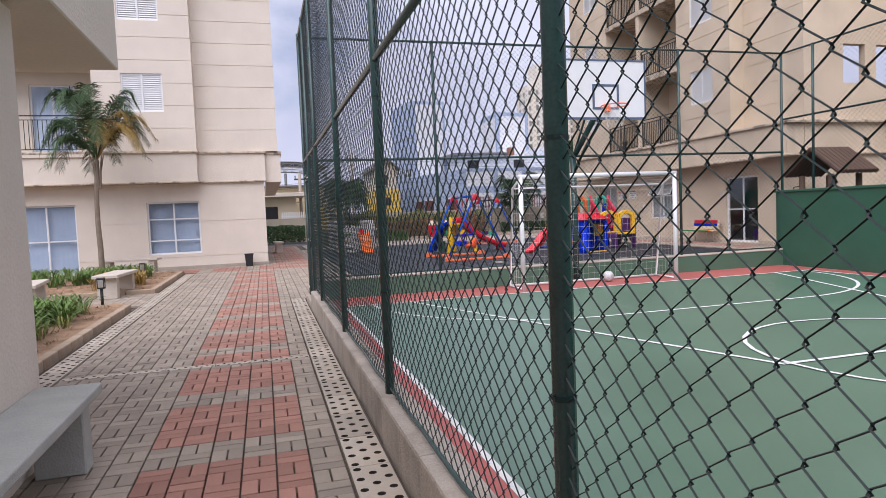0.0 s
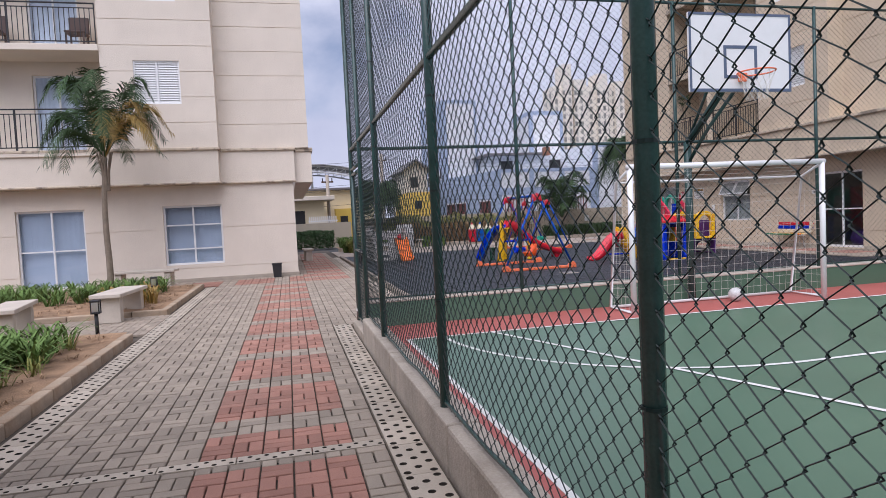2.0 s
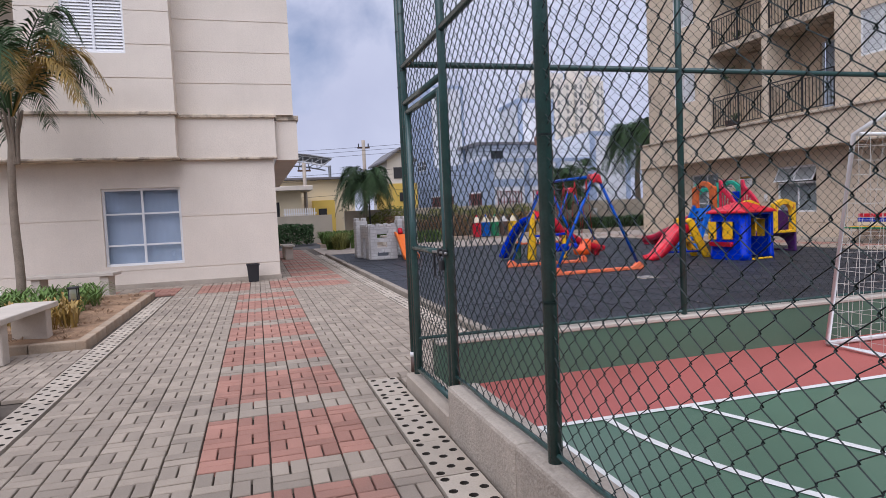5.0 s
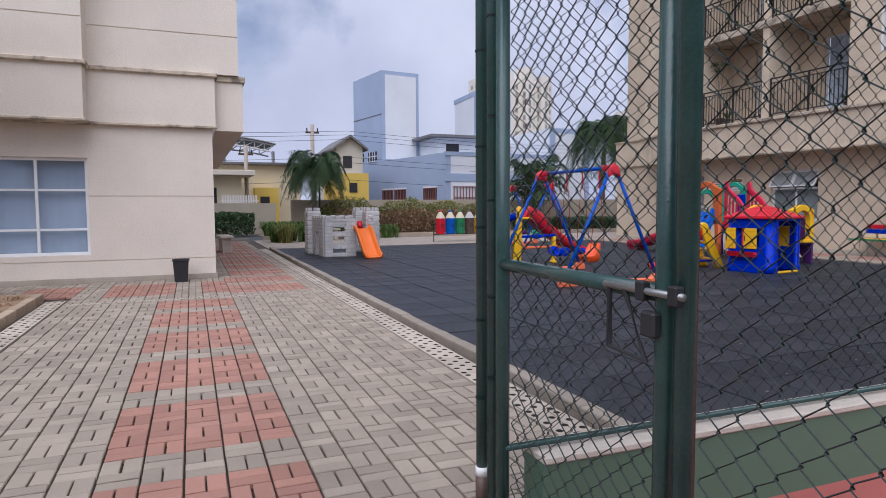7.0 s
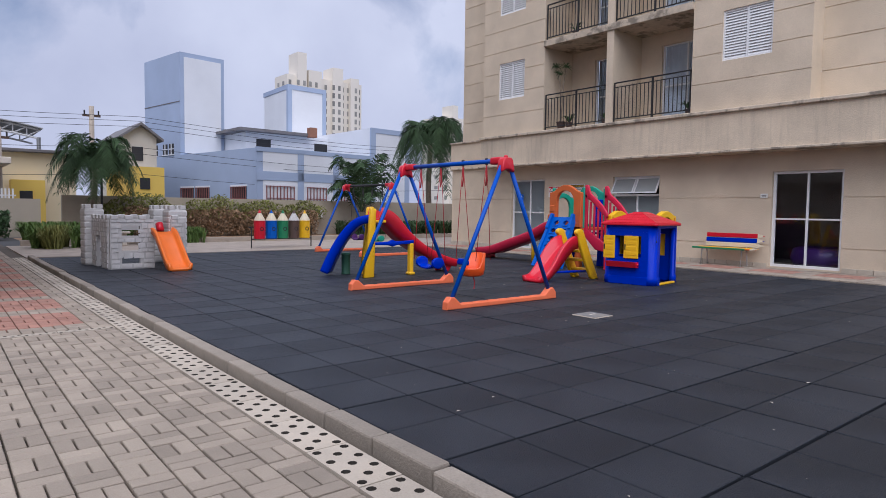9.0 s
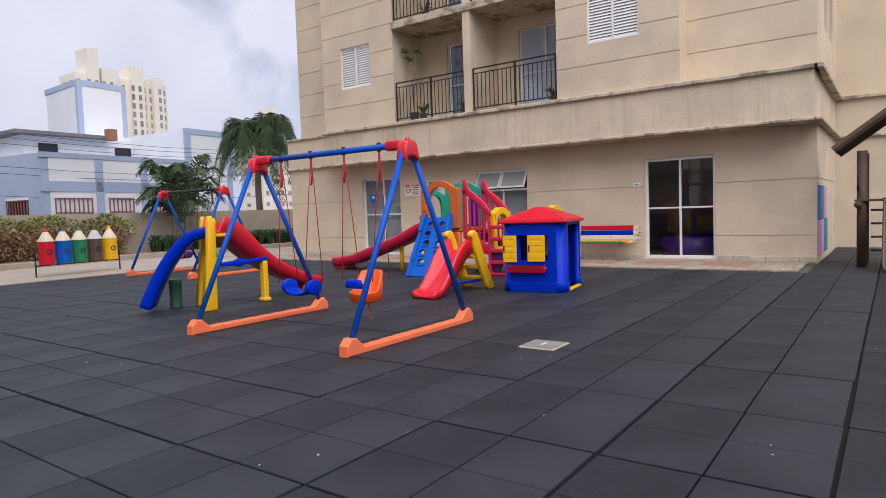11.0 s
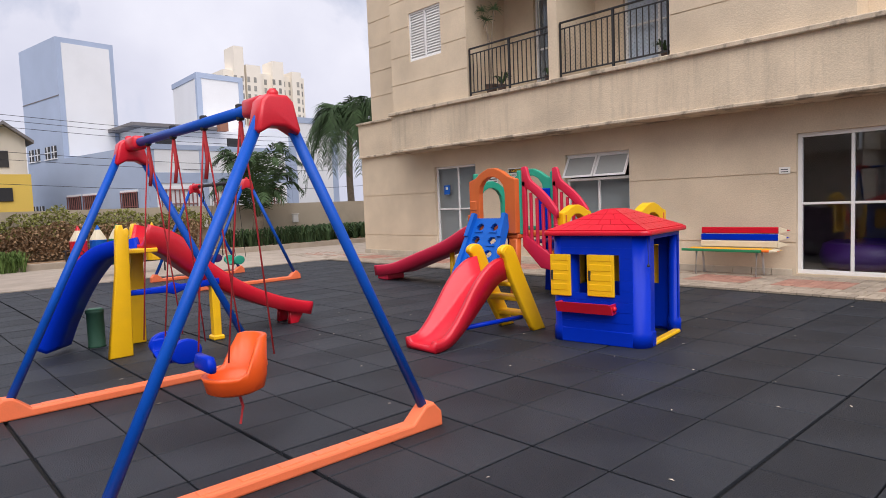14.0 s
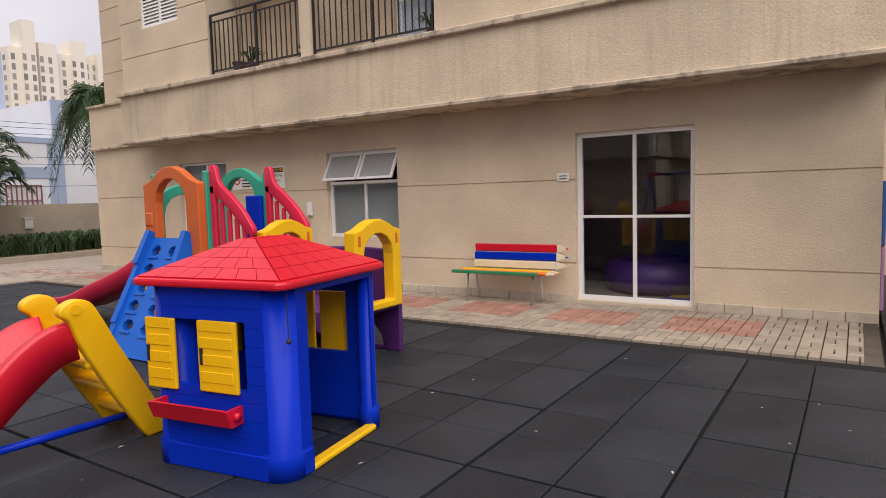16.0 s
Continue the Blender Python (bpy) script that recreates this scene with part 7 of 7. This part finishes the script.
hpart("chimney", block(bmesh.new(), [(20.4, 51.0), (20.9, 51.0), (20.9, 51.5), (20.4, 51.5)], 6.0, 6.65), mat("brick_dull", (0.28, 0.13, 0.08), 0.9), "brick chimney")


def tower_block(at, w, d, h, floors, cols, label, steps):
    t = thing("apartment_tower", label, "apartment building", at)
    part("wall", boxes((0, w, 0, d, 0, h)), M["wall_city"], t)
    for x0, x1, z1 in steps:
        part("stair_core", boxes((x0, x1, -1.2, min(d, 4.0), 0, z1)), M["wall_city"], t)
    me = None
    for f in range(floors):
        for c in range(cols):
            x = w * (c + 0.3) / cols
            z = h - 2.6 - (h - 4) / floors * f
            if me is None:
                ob = part("window", boxes((0, w / cols * 0.42, -0.06, 0.05, 0, 1.25)), M["window_far"], t)
                me = ob.data
            else:
                ob = new("window", me)
                ob.parent = t
            ob.location = (x, -1.2 if any(a - 0.3 < x < b - 0.3 for a, b, _ in steps) else 0.0, z)
    side = None
    for f in range(floors):
        for y in (d * 0.2, d * 0.6):
            z = h - 2.6 - (h - 4) / floors * f
            if side is None:
                side = boxes((-0.06, 0.05, 0, d * 0.16, 0, 1.0))
                ob = part("window", side, M["window_far"], t)
                side = ob.data
            else:
                ob = new("window", side)
                ob.parent = t
            ob.location = (0, y, z)
    return t


M["window_far"] = mat("window_far", (0.27, 0.26, 0.23), 0.3, 0.2, piece=0.3)
tower_block((69.8, 160, -0.1), 21.5, 7, 34.5, 15, 13, "tall cream apartment tower on the skyline", [(2.4, 4.8, 40.0), (12.2, 15.2, 37.6), (5.4, 9.0, 36.0), (17.5, 20.0, 35.6)])
tower_block((121, 162, -0.1), 11, 10, 29.5, 8, 4, "far cream apartment block", [(3, 5, 33.0)])

h = thing("yellow_house", "yellow and cream house behind the estate wall", "house", (8.8, 48.5, -0.1))
part("wall", boxes((-0.2, 1.5, 0, 6, 0, 3.4)), M["wall_yellow"], h, "bright yellow wall")
part("wall", boxes((0.1, 1.9, 3.0, 9, 0, 5.3)), M["wall_dull"], h, "dull cream upper house")
bm = bmesh.new()
prism(bm, [(-0.2, 5.2), (1.0, 6.1), (2.2, 5.2), (2.2, 5.06), (1.0, 5.94), (-0.2, 5.06)], 2.6, 9.2, "y")
part("roof", bm, M["roof"], h, "low gabled roof")
bm = bmesh.new()
prism(bm, [(0.1, 5.28), (1.9, 5.28), (1.0, 5.95)], 3.01, 8.99, "y")
part("gable", bm, M["wall_dull"], h)
part("window", boxes((0.55, 1.15, 2.95, 3.02, 3.9, 4.7)), M["dark"], h)
part("balcony", boxes((-0.1, 1.9, 2.3, 3.0, 3.4, 3.55)), M["concrete_pale"], h, "bare concrete balcony")
part("window", boxes((0.25, 0.75, -0.05, 0.02, 2.2, 2.8)), M["dark"], h)
h = thing("low_house", "cream low house with a yellow porch", "house", (3.2, 47.0, -0.1))
part("wall", boxes((-4.0, 2.6, 0, 6, 0, 3.7)), M["wall_cream"], h)
part("porch", boxes((-0.1, 1.2, -1.0, 0, 0, 2.4)), M["wall_yellow"], h, "yellow porch")
part("roof", boxes((-4.3, 2.9, -0.4, 6.3, 3.7, 3.85), bev=0.02), M["roof"], h)
part("door", boxes((0.2, 0.7, -1.03, -1.0, 0.0, 1.9)), M["dark"], h)
h = thing("steel_canopy", "arched steel truss canopy in the distance", "canopy", (3.0, 60.0, -0.1))
for y in (0.0, 4.0):
    lo = [(-4.5 + k * 0.74, y, 5.5 + 0.5 * math.sin(math.pi * k / 10)) for k in range(11)]
    hi = [(p[0], y, p[2] + 0.55) for p in lo]
    part("truss", tubes(0.07, 6, lo), M["white_paint"], h)
    part("truss", tubes(0.07, 6, hi), M["white_paint"], h)
    for k in range(10):
        part("strut", tubes(0.04, 5, [lo[k], hi[k + 1]]), M["white_paint"], h)
        part("strut", tubes(0.04, 5, [hi[k], lo[k]]), M["white_paint"], h)
for x in (-4.4, -0.8, 2.8):
    part("column", tubes(0.12, 8, [(x, 0, 0), (x, 0, 5.6)]), M["steel"], h)
bm = bmesh.new()
prism(bm, [(-4.6 + k * 0.76, 6.17 + 0.5 * math.sin(math.pi * k / 10)) for k in range(11)] + [(-4.6 + k * 0.76, 6.11 + 0.5 * math.sin(math.pi * k / 10)) for k in range(10, -1, -1)], -0.5, 5.0, "y")
part("sheet", bm, M["roof_pale"], h, "curved grey roof sheet")
g = thing("gatehouse", "cream gatehouse with dark openings", "gatehouse", (0.6, 43.0, -0.1))
part("wall", boxes((-3.0, 1.6, 0, 3, 0, 2.9)), M["wall_cream"], g)
part("roof", boxes((-3.3, 2.2, -0.8, 3.2, 2.9, 3.15), bev=0.02), M["stucco_lit"], g)
part("opening", boxes((-0.8, 0.4, -0.03, 0.0, 0.2, 2.3)), M["dark"], g)
for k in range(14):
    part("picket", boxes((0.6 + 0.12 * k, 0.66 + 0.12 * k, -1.2, -1.15, 0, 1.9)), M["white_paint"], g)
part("picket_rail", boxes((0.55, 2.3, -1.15, -1.1, 1.6, 1.66)), M["white_paint"], g)
for x, y, hgt in ((6.35, 46.0, 6.0), (2.6, 45.0, 4.6)):
    p = thing("utility_pole", "grey concrete utility pole with wires", "pole", (x, y, -0.1), 0, "utility poles")
    part("shaft", tubes(0.11, 10, [(0, 0, 0), (0, 0, hgt)]), M["concrete"], p, "", True)
    part("crossarm", boxes((-0.38, 0.38, -0.05, 0.05, hgt - 0.5, hgt - 0.40)), M["timber"], p)
    for u in (-0.30, 0.0, 0.30):
        part("insulator", tubes(0.035, 8, [(u, 0, hgt - 0.40), (u, 0, hgt - 0.2)]), M["dark"], p)
w = thing("power_lines", "thin sagging power lines across the street", "cables", (6.3, 45.5, 5.0))
for k, z in enumerate((0.55, 0.35, 0.1, -0.9, -1.2, -2.2)):
    pts = [(-22 + 4.0 * i, 0.15 * k, z - 0.45 * math.sin(math.pi * (i % 6) / 6)) for i in range(14)]
    part("cable", tubes(0.010, 4, pts), M["dark"], w)
p = thing("street_lamp", "dark slim lamp post with an angled head", "lamp", (4.45, 34.0, 0.0))
part("post", tubes(0.035, 8, [(0, 0, 0), (0, 0, 2.9)]), M["dark"], p, "", True)
part("head", boxes((-0.06, 0.5, -0.07, 0.07, 2.88, 2.98), bev=0.02), M["dark"], p)
for x in (12.6, 15.9):
    b = thing("wall_box", "small pale meter box on the estate wall", "wall box", (x, 34.97, 0.95), 0, "boxes on the wall")
    part("case", boxes((-0.11, 0.11, -0.06, 0.02, -0.14, 0.14), bev=0.01), M["white_paint"], b)
    part("hood", boxes((-0.13, 0.13, -0.09, 0.02, 0.14, 0.17), bev=0.005), M["white_paint"], b)

# ---- things on the balconies ----
for y, z, s in ((23.75, 3.58, 0.9), (22.5, 3.58, 0.8), (20.05, 3.58, 0.7), (23.6, 6.16, 0.8)):
    p = thing("potted_plant", "small potted plant behind the balcony railing", "plant", (14.62, y, z), 0, "balcony plants")
    bm = bmesh.new()
    lathe(bm, [(0.08 * s, 0.0), (0.11 * s, 0.16 * s), (0.12 * s, 0.165 * s), (0.12 * s, 0.19 * s), (0.09 * s, 0.185 * s)], 14)
    part("pot", bm, M["brown"], p)
    v, f = [], []
    r2 = random.Random(int(y * 10))
    for k in range(26):
        a, L = r2.uniform(0, 6.28), s * r2.uniform(0.2, 0.42)
        c, q = math.cos(a), math.sin(a)
        i = len(v)
        v += [(0.01 * q, -0.01 * c, 0.17 * s), (-0.01 * q, 0.01 * c, 0.17 * s), (c * L * 0.5 + 0.018 * q, q * L * 0.5 - 0.018 * c, 0.17 * s + L * 0.7), (c * L * 0.5 - 0.018 * q, q * L * 0.5 + 0.018 * c, 0.17 * s + L * 0.7), (c * L, q * L, 0.17 * s + L * 0.55)]
        f += [(i, i + 1, i + 3, i + 2), (i + 2, i + 3, i + 4)]
    from_lists("leaves", v, f, M["leaf_dark"], p, "", "stuff")
p = thing("dracaena", "tall spindly dracaena with three spiky heads in a pot", "plant", (14.68, 24.10, 3.58), 0, "balcony plants")
bm = bmesh.new()
lathe(bm, [(0.09, 0.0), (0.13, 0.2), (0.14, 0.205), (0.14, 0.23), (0.10, 0.225)], 14)
part("pot", bm, M["brown"], p)
r2 = random.Random(5)
for dy, h in ((0.24, 1.86), (-0.14, 1.80), (0.10, 1.62)):
    bm = bmesh.new()
    tube(bm, [(0, 0, 0.2), (0.01, dy * 0.35, 0.7 * h), (0, dy, h)], 0.013, 6, 0.009)
    stem = part("stem", bm, M["trunk"], p)
    bm = bmesh.new()
    for k in range(24):
        a, b = r2.uniform(0, 6.28), r2.uniform(-0.7, 0.9)
        c, L = math.cos(b), r2.uniform(0.15, 0.23)
        tube(bm, [(0, dy, h), (0.6 * L * c * math.cos(a), dy + 0.6 * L * c * math.sin(a), h + 0.6 * L * math.sin(b) + 0.02), (L * c * math.cos(a), dy + L * c * math.sin(a), h + L * math.sin(b) - 0.02)], 0.009, 4, 0.002)
    part("leaf_head", bm, M["leaf_dark"], stem)
for x in (-6.9, -5.0):
    c = thing("balcony_chair", "dark woven chair on the upper balcony", "chair", (x, 21.05, 6.11), 0, "balcony chairs")
    part("seat", boxes((-0.24, 0.24, -0.24, 0.24, 0.40, 0.45), bev=0.015), M["brown"], c)
    part("backrest", boxes((-0.24, 0.24, 0.20, 0.25, 0.45, 0.90), bev=0.02), M["brown"], c)
    for sx in (-0.2, 0.2):
        for sy in (-0.2, 0.2):
            part("leg", boxes((sx - 0.02, sx + 0.02, sy - 0.02, sy + 0.02, 0, 0.40)), M["brown"], c)


# ---- rubber tiles ----
def slab_mesh(name, w, d, h, split, gap, bevel, material):
    """A tile of split x split slabs, chamfered, its top at z = 0."""
    bm = bmesh.new()
    for i in range(split):
        for k in range(split):
            x0, x1 = -w / 2 + w / split * i + (gap / 2 if i else 0), -w / 2 + w / split * (i + 1) - (gap / 2 if i < split - 1 else 0)
            y0, y1 = -d / 2 + d / split * k + (gap / 2 if k else 0), -d / 2 + d / split * (k + 1) - (gap / 2 if k < split - 1 else 0)
            lo = [bm.verts.new(p) for p in ((x0, y0, -h), (x1, y0, -h), (x1, y1, -h), (x0, y1, -h))]
            md = [bm.verts.new(p) for p in ((x0, y0, -bevel), (x1, y0, -bevel), (x1, y1, -bevel), (x0, y1, -bevel))]
            hi = [bm.verts.new(p) for p in ((x0 + bevel, y0 + bevel, 0), (x1 - bevel, y0 + bevel, 0), (x1 - bevel, y1 - bevel, 0), (x0 + bevel, y1 - bevel, 0))]
            bm.faces.new(hi)
            for u, v in ((lo, md), (md, hi)):
                for j in range(4):
                    bm.faces.new((u[j], u[(j + 1) % 4], v[(j + 1) % 4], v[j]))
    me = bpy.data.meshes.new(name)
    bm.normal_update()
    bm.to_mesh(me)
    bm.free()
    me.materials.append(material)
    return me


def lay(name, me, parent, x, y, z=0.0, turn=0.0):
    ob = new(name, me)
    ob.parent = parent
    ob.matrix_basis = pose(x, y, z, 0, 0, turn)
    return ob


rng = random.Random(11)
SX, SY = 0.975, 0.955
rubber = tagged(new("rubber_floor"), "black rubber safety tiles with dark seams", "floor", "", "structure")
big = slab_mesh("rubber_tile", SX - 0.021, SY - 0.021, 0.03, 2, 0.009, 0.004, M["rubber"])
for i in range(-10, 14):
    for k in range(-6, 15):
        x, y = 10.84 + SX * (i + 0.5), 15.80 + SY * (k + 0.5)
        if x - SX / 2 < 1.9 or y + SY / 2 > 28.9 or y - SY / 2 < 11.1 or (x + SX / 2 > 13.3 and y > 14.5):
            continue
        if x > 15.5 and y < 12:
            continue
        lay("rubber_tile", big, rubber, x + rng.uniform(-0.004, 0.004), y + rng.uniform(-0.004, 0.004), rng.uniform(-0.002, 0.002), rng.uniform(-0.3, 0.3))

# ---- kerb stones ----
kerb = tagged(new("kerb_playground"), "weathered concrete kerb stones along the playground", "kerb", "", "structure")
bm = bmesh.new()
box(bm, -0.055, 0.055, -0.237, 0.237, -0.08, 0.058, 0.013, 2)
me = bpy.data.meshes.new("kerb_stone")
bm.to_mesh(me)
bm.free()
me.materials.append(mat("kerb_stone", (0.29, 0.25, 0.20), 0.92, 0.18, 5, 80, 0.6, piece=0.12, stain=(0.24, 0.20, 0.16), stain_amt=0.6))
for k in range(35):
    lay("kerb_stone", me, kerb, 1.925 + rng.uniform(-0.004, 0.004), 11.55 + 0.485 * k, rng.uniform(-0.006, 0.004), rng.uniform(-0.5, 0.5))
earthy = me.copy()
earthy.materials[0] = mat("kerb_earthy", (0.42, 0.325, 0.23), 0.95, 0.2, 5, 80, 0.7, piece=0.14, stain=(0.30, 0.19, 0.11), stain_amt=0.7)
planter_kerb = tagged(new("kerb_garden"), "weathered concrete kerb stones round the planting beds", "kerb", "", "structure")
for k in range(21):
    y = 2.4 + 0.485 * k if k < 20 else 12.0
    if 5.2 < y < 12.0:
        lay("kerb_stone", earthy, planter_kerb, -2.16, y, 0.02, rng.uniform(-0.4, 0.4))
for k in range(10):
    lay("kerb_stone", earthy, planter_kerb, -2.16, 14.5 + 0.485 * k, 0.02, rng.uniform(-0.4, 0.4))
for x in range(9):
    for y in (12.05, 14.33, 19.05):
        if x > 0 or y != 12.05:
            lay("kerb_stone", earthy, planter_kerb, -2.42 - 0.485 * x, y, 0.02, 90)


# ---- drains ----
def drain_mesh(name, w, d, cols, rows, r):
    """A perforated concrete plate, its holes set in turn."""
    bm = bmesh.new()
    cw, ch = w / cols, d / rows
    for i in range(cols):
        for k in range(rows):
            x, y = -w / 2 + cw * (i + 0.5), -d / 2 + ch * (k + 0.5)
            sq = [(x + sx * cw / 2, y + sy * ch / 2) for sx, sy in ((-1, -1), (0, -1), (1, -1), (1, 0), (1, 1), (0, 1), (-1, 1), (-1, 0))]
            if (i + k) % 2 == 0 and 0 <= i < cols:
                hole = [(x + r * math.cos(radians(225 + 45 * j)), y + r * math.sin(radians(225 + 45 * j))) for j in range(8)]
                o = [bm.verts.new((*p, 0)) for p in sq]
                h = [bm.verts.new((*p, 0)) for p in hole]
                l = [bm.verts.new((*p, -0.035)) for p in hole]
                for j in range(8):
                    q = (j + 1) % 8
                    bm.faces.new((o[j], o[q], h[q], h[j]))
                    bm.faces.new((h[j], h[q], l[q], l[j])).material_index = 1
            else:
                bm.faces.new([bm.verts.new((*p, 0)) for p in sq])
    e = [bm.verts.new(p) for p in ((-w / 2, -d / 2, 0), (w / 2, -d / 2, 0), (w / 2, d / 2, 0), (-w / 2, d / 2, 0))]
    f = [bm.verts.new((v.co.x, v.co.y, -0.03)) for v in e]
    for j in range(4):
        bm.faces.new((f[j], f[(j + 1) % 4], e[(j + 1) % 4], e[j]))
    me = bpy.data.meshes.new(name)
    bm.normal_update()
    bm.to_mesh(me)
    bm.free()
    me.materials.append(M["drain"])
    me.materials.append(M["drain_hole_dark"])
    return me


M["drain"] = mat("drain_concrete", (0.46, 0.40, 0.32), 0.9, 0.16, 3, 90, 0.5, piece=0.14, stain=(0.34, 0.28, 0.21), stain_amt=0.5)
# near-black colour for the walls of the drain holes
M["drain_hole_dark"] = mat("drain_hole_dark", (0.045, 0.038, 0.030), 0.9, 0.3, 8, 80, 0.3)
plate = drain_mesh("drain_plate", 0.225, 0.478, 3, 7, 0.0235)
for x, y0, count, side in ((0.585, -3.0, 30, "by the court"), (1.705, 11.45, 35, "by the playground"), (-1.905, 5.2, 28, "by the garden")):
    d = tagged(new("drain_channel"), "perforated concrete drain plates " + side, "drain", "", "structure")
    # near-black sheet just below the plates, seen through their holes
    part("channel", boxes((x - 0.11, x + 0.11, y0, y0 + 0.485 * count, -0.05, -0.0345)), M["dark"], d, "near-black channel floor under the plates")
    for k in range(count):
        lay("drain_plate", plate, d, x, y0 + 0.485 * k + 0.24, rng.uniform(0.0, 0.002))
for y, x0, x1 in ((6.80, -1.77, 0.46), (18.38, -1.77, 1.58)):
    d = tagged(new("drain_cross"), "narrow perforated drain across the walk", "drain", "", "structure")
    n = math.ceil((x1 - x0) / 0.49)
    step = (x1 - x0) / n
    part("channel", boxes((x0, x1, y - 0.05, y + 0.05, -0.05, -0.0345)), M["dark"], d, "near-black channel floor under the plates")
    small = drain_mesh("drain_plate_narrow", 0.105, step - 0.007, 2, 9, 0.0155)
    for k in range(n):
        lay("drain_plate", small, d, x0 + step * (k + 0.5), y, 0.001, 90)

# ---- pavers ----
U = 0.188


def paver_spots(x0, x1, y0, y1, start, pitch):
    """Squares of paving, two stones each, set lengthwise and crosswise by turns; with the middle of each square."""
    out = []
    n = round((x1 - x0) / U)
    w = (x1 - x0) / n
    first = math.floor((y0 - start) / pitch)
    for c in range(n):
        k = first
        while start + pitch * k < y1 - 0.02:
            x, y = x0 + w * c, start + pitch * k
            mid = (x + w / 2, y + pitch / 2)
            for j in (0, 1):
                if (k + c) % 2 == 0:
                    a, b, lo, hi = x + w * 0.5 * j, x + w * 0.5 * (j + 1), y, y + pitch
                else:
                    a, b, lo, hi = x, x + w, y + pitch * 0.5 * j, y + pitch * 0.5 * (j + 1)
                lo, hi = max(lo, y0), min(hi, y1)
                if hi - lo > 0.03:
                    out.append(((a + b) / 2, (lo + hi) / 2, b - a, hi - lo, mid))
            k += 1
    return out


def is_red(x, y):
    if -0.73 < x < 0.21 and y < 18.3:
        start = 4.15 if y < 6.8 else 8.50
        return ((y - start) % 1.235) > 0.38
    if 18.45 < y < 20.3 and x < 0.2:
        return (x + 1.7) % 1.2 > 0.38 and 19.0 < y
    if 0.3 < x < 1.4 and y > 18.7:
        return ((y - 18.7) % 1.235) < 0.86
    if x > 13 and 13.55 < x < 14.45:
        return ((y - 15.85) % 1.27) < 0.92 and y > 15.8
    return False


areas = [(-1.77, 0.46, -3.0, 6.74), (-1.77, 0.46, 6.86, 11.56), (0.73, 1.58, 11.28, 11.56), (-1.77, 1.58, 11.56, 18.32), (-1.77, 1.58, 18.44, 20.88), (0.20, 1.58, 20.88, 33.0), (-8.0, -2.03, 12.2, 14.2), (-8.0, -1.77, 19.2, 20.88), (13.06, 14.77, 15.0, 31.0)]
near, far = [], {False: [], True: []}
for n, (a, b, c, d) in enumerate(areas):
    start, pitch = (15.85, 1.27 / 7) if a > 13 else (18.70, 1.235 / 7) if c > 20.8 else (4.53, 1.235 / 7) if c < 0 else (8.88, 1.235 / 7)
    for x, y, w, h, mid in paver_spots(a, b, c, d, start, pitch):
        if n == 0 and 3.6 < mid[1] < 6.0:
            near.append((x, y, w, h, is_red(*mid)))
        else:
            far[is_red(*mid)].append((x, y, w, h))
walk_ob = tagged(new("walk_paving"), "grey and red concrete pavers of the walk", "pavement", "", "structure")
wide = {}
for red in (False, True):
    for key, (w, h) in (("long", (0.093, 0.1764)), ("cross", (0.186, 0.0882))):
        wide[red, key] = slab_mesh("paver", w - 0.010, h - 0.010, 0.04, 1, 0, 0.003, M["paver_red" if red else "paver_grey"])
for x, y, w, h, red in near:
    lay("paver", wide[red, "long" if h > w else "cross"], walk_ob, x, y, rng.uniform(-0.002, 0.002), rng.uniform(-0.5, 0.5))


def joined_pavers(name, spots, material, label):
    verts, faces = [], []
    for x, y, w, h in spots:
        z, a, b, g = rng.uniform(-0.0025, 0.0025), w / 2 - 0.005, h / 2 - 0.005, 0.004
        x, y = x + rng.uniform(-0.0012, 0.0012), y + rng.uniform(-0.0012, 0.0012)
        i = len(verts)
        tx, ty = rng.uniform(-0.001, 0.001), rng.uniform(-0.001, 0.001)
        for q, zz in ((0, -0.03), (0, -g), (g, 0)):
            verts += [(x - a + q, y - b + q, z + zz - tx - ty), (x + a - q, y - b + q, z + zz + tx - ty), (x + a - q, y + b - q, z + zz + tx + ty), (x - a + q, y + b - q, z + zz - tx + ty)]
        faces.append((i + 8, i + 9, i + 10, i + 11))
        for o in (0, 4):
            for j in range(4):
                faces.append((i + o + j, i + o + (j + 1) % 4, i + o + 4 + (j + 1) % 4, i + o + 4 + j))
    me = bpy.data.meshes.new(name)
    me.from_pydata(verts, [], faces)
    me.materials.append(material)
    ob = new(name, me)
    return tagged(ob, label, "", "", "stuff")


joined_pavers("pavers_grey", far[False], M["paver_grey_far"], "grey concrete pavers laid in pairs").parent = walk_ob
joined_pavers("pavers_red", far[True], M["paver_red_far"], "red concrete pavers laid in pairs").parent = walk_ob

# ---- bits of litter on the rubber ----
rnd = random.Random(31)
v, f = [], []
for _ in range(150):
    x, y, s, a = rnd.uniform(2.3, 12.8), rnd.uniform(12.0, 22.0), rnd.uniform(0.005, 0.02), rnd.uniform(0, 6.28)
    c, q = math.cos(a) * s, math.sin(a) * s
    i = len(v)
    v += [(x - c, y - q, 0.004), (x + q * 0.4, y - c * 0.4, 0.008), (x + c, y + q, 0.006), (x - q * 0.4, y + c * 0.4, 0.009)]
    f.append((i, i + 1, i + 2, i + 3))
tagged(from_lists("litter", v, f, M["concrete_pale"], None), "pale dry scraps scattered on the rubber", "litter", "", "stuff")
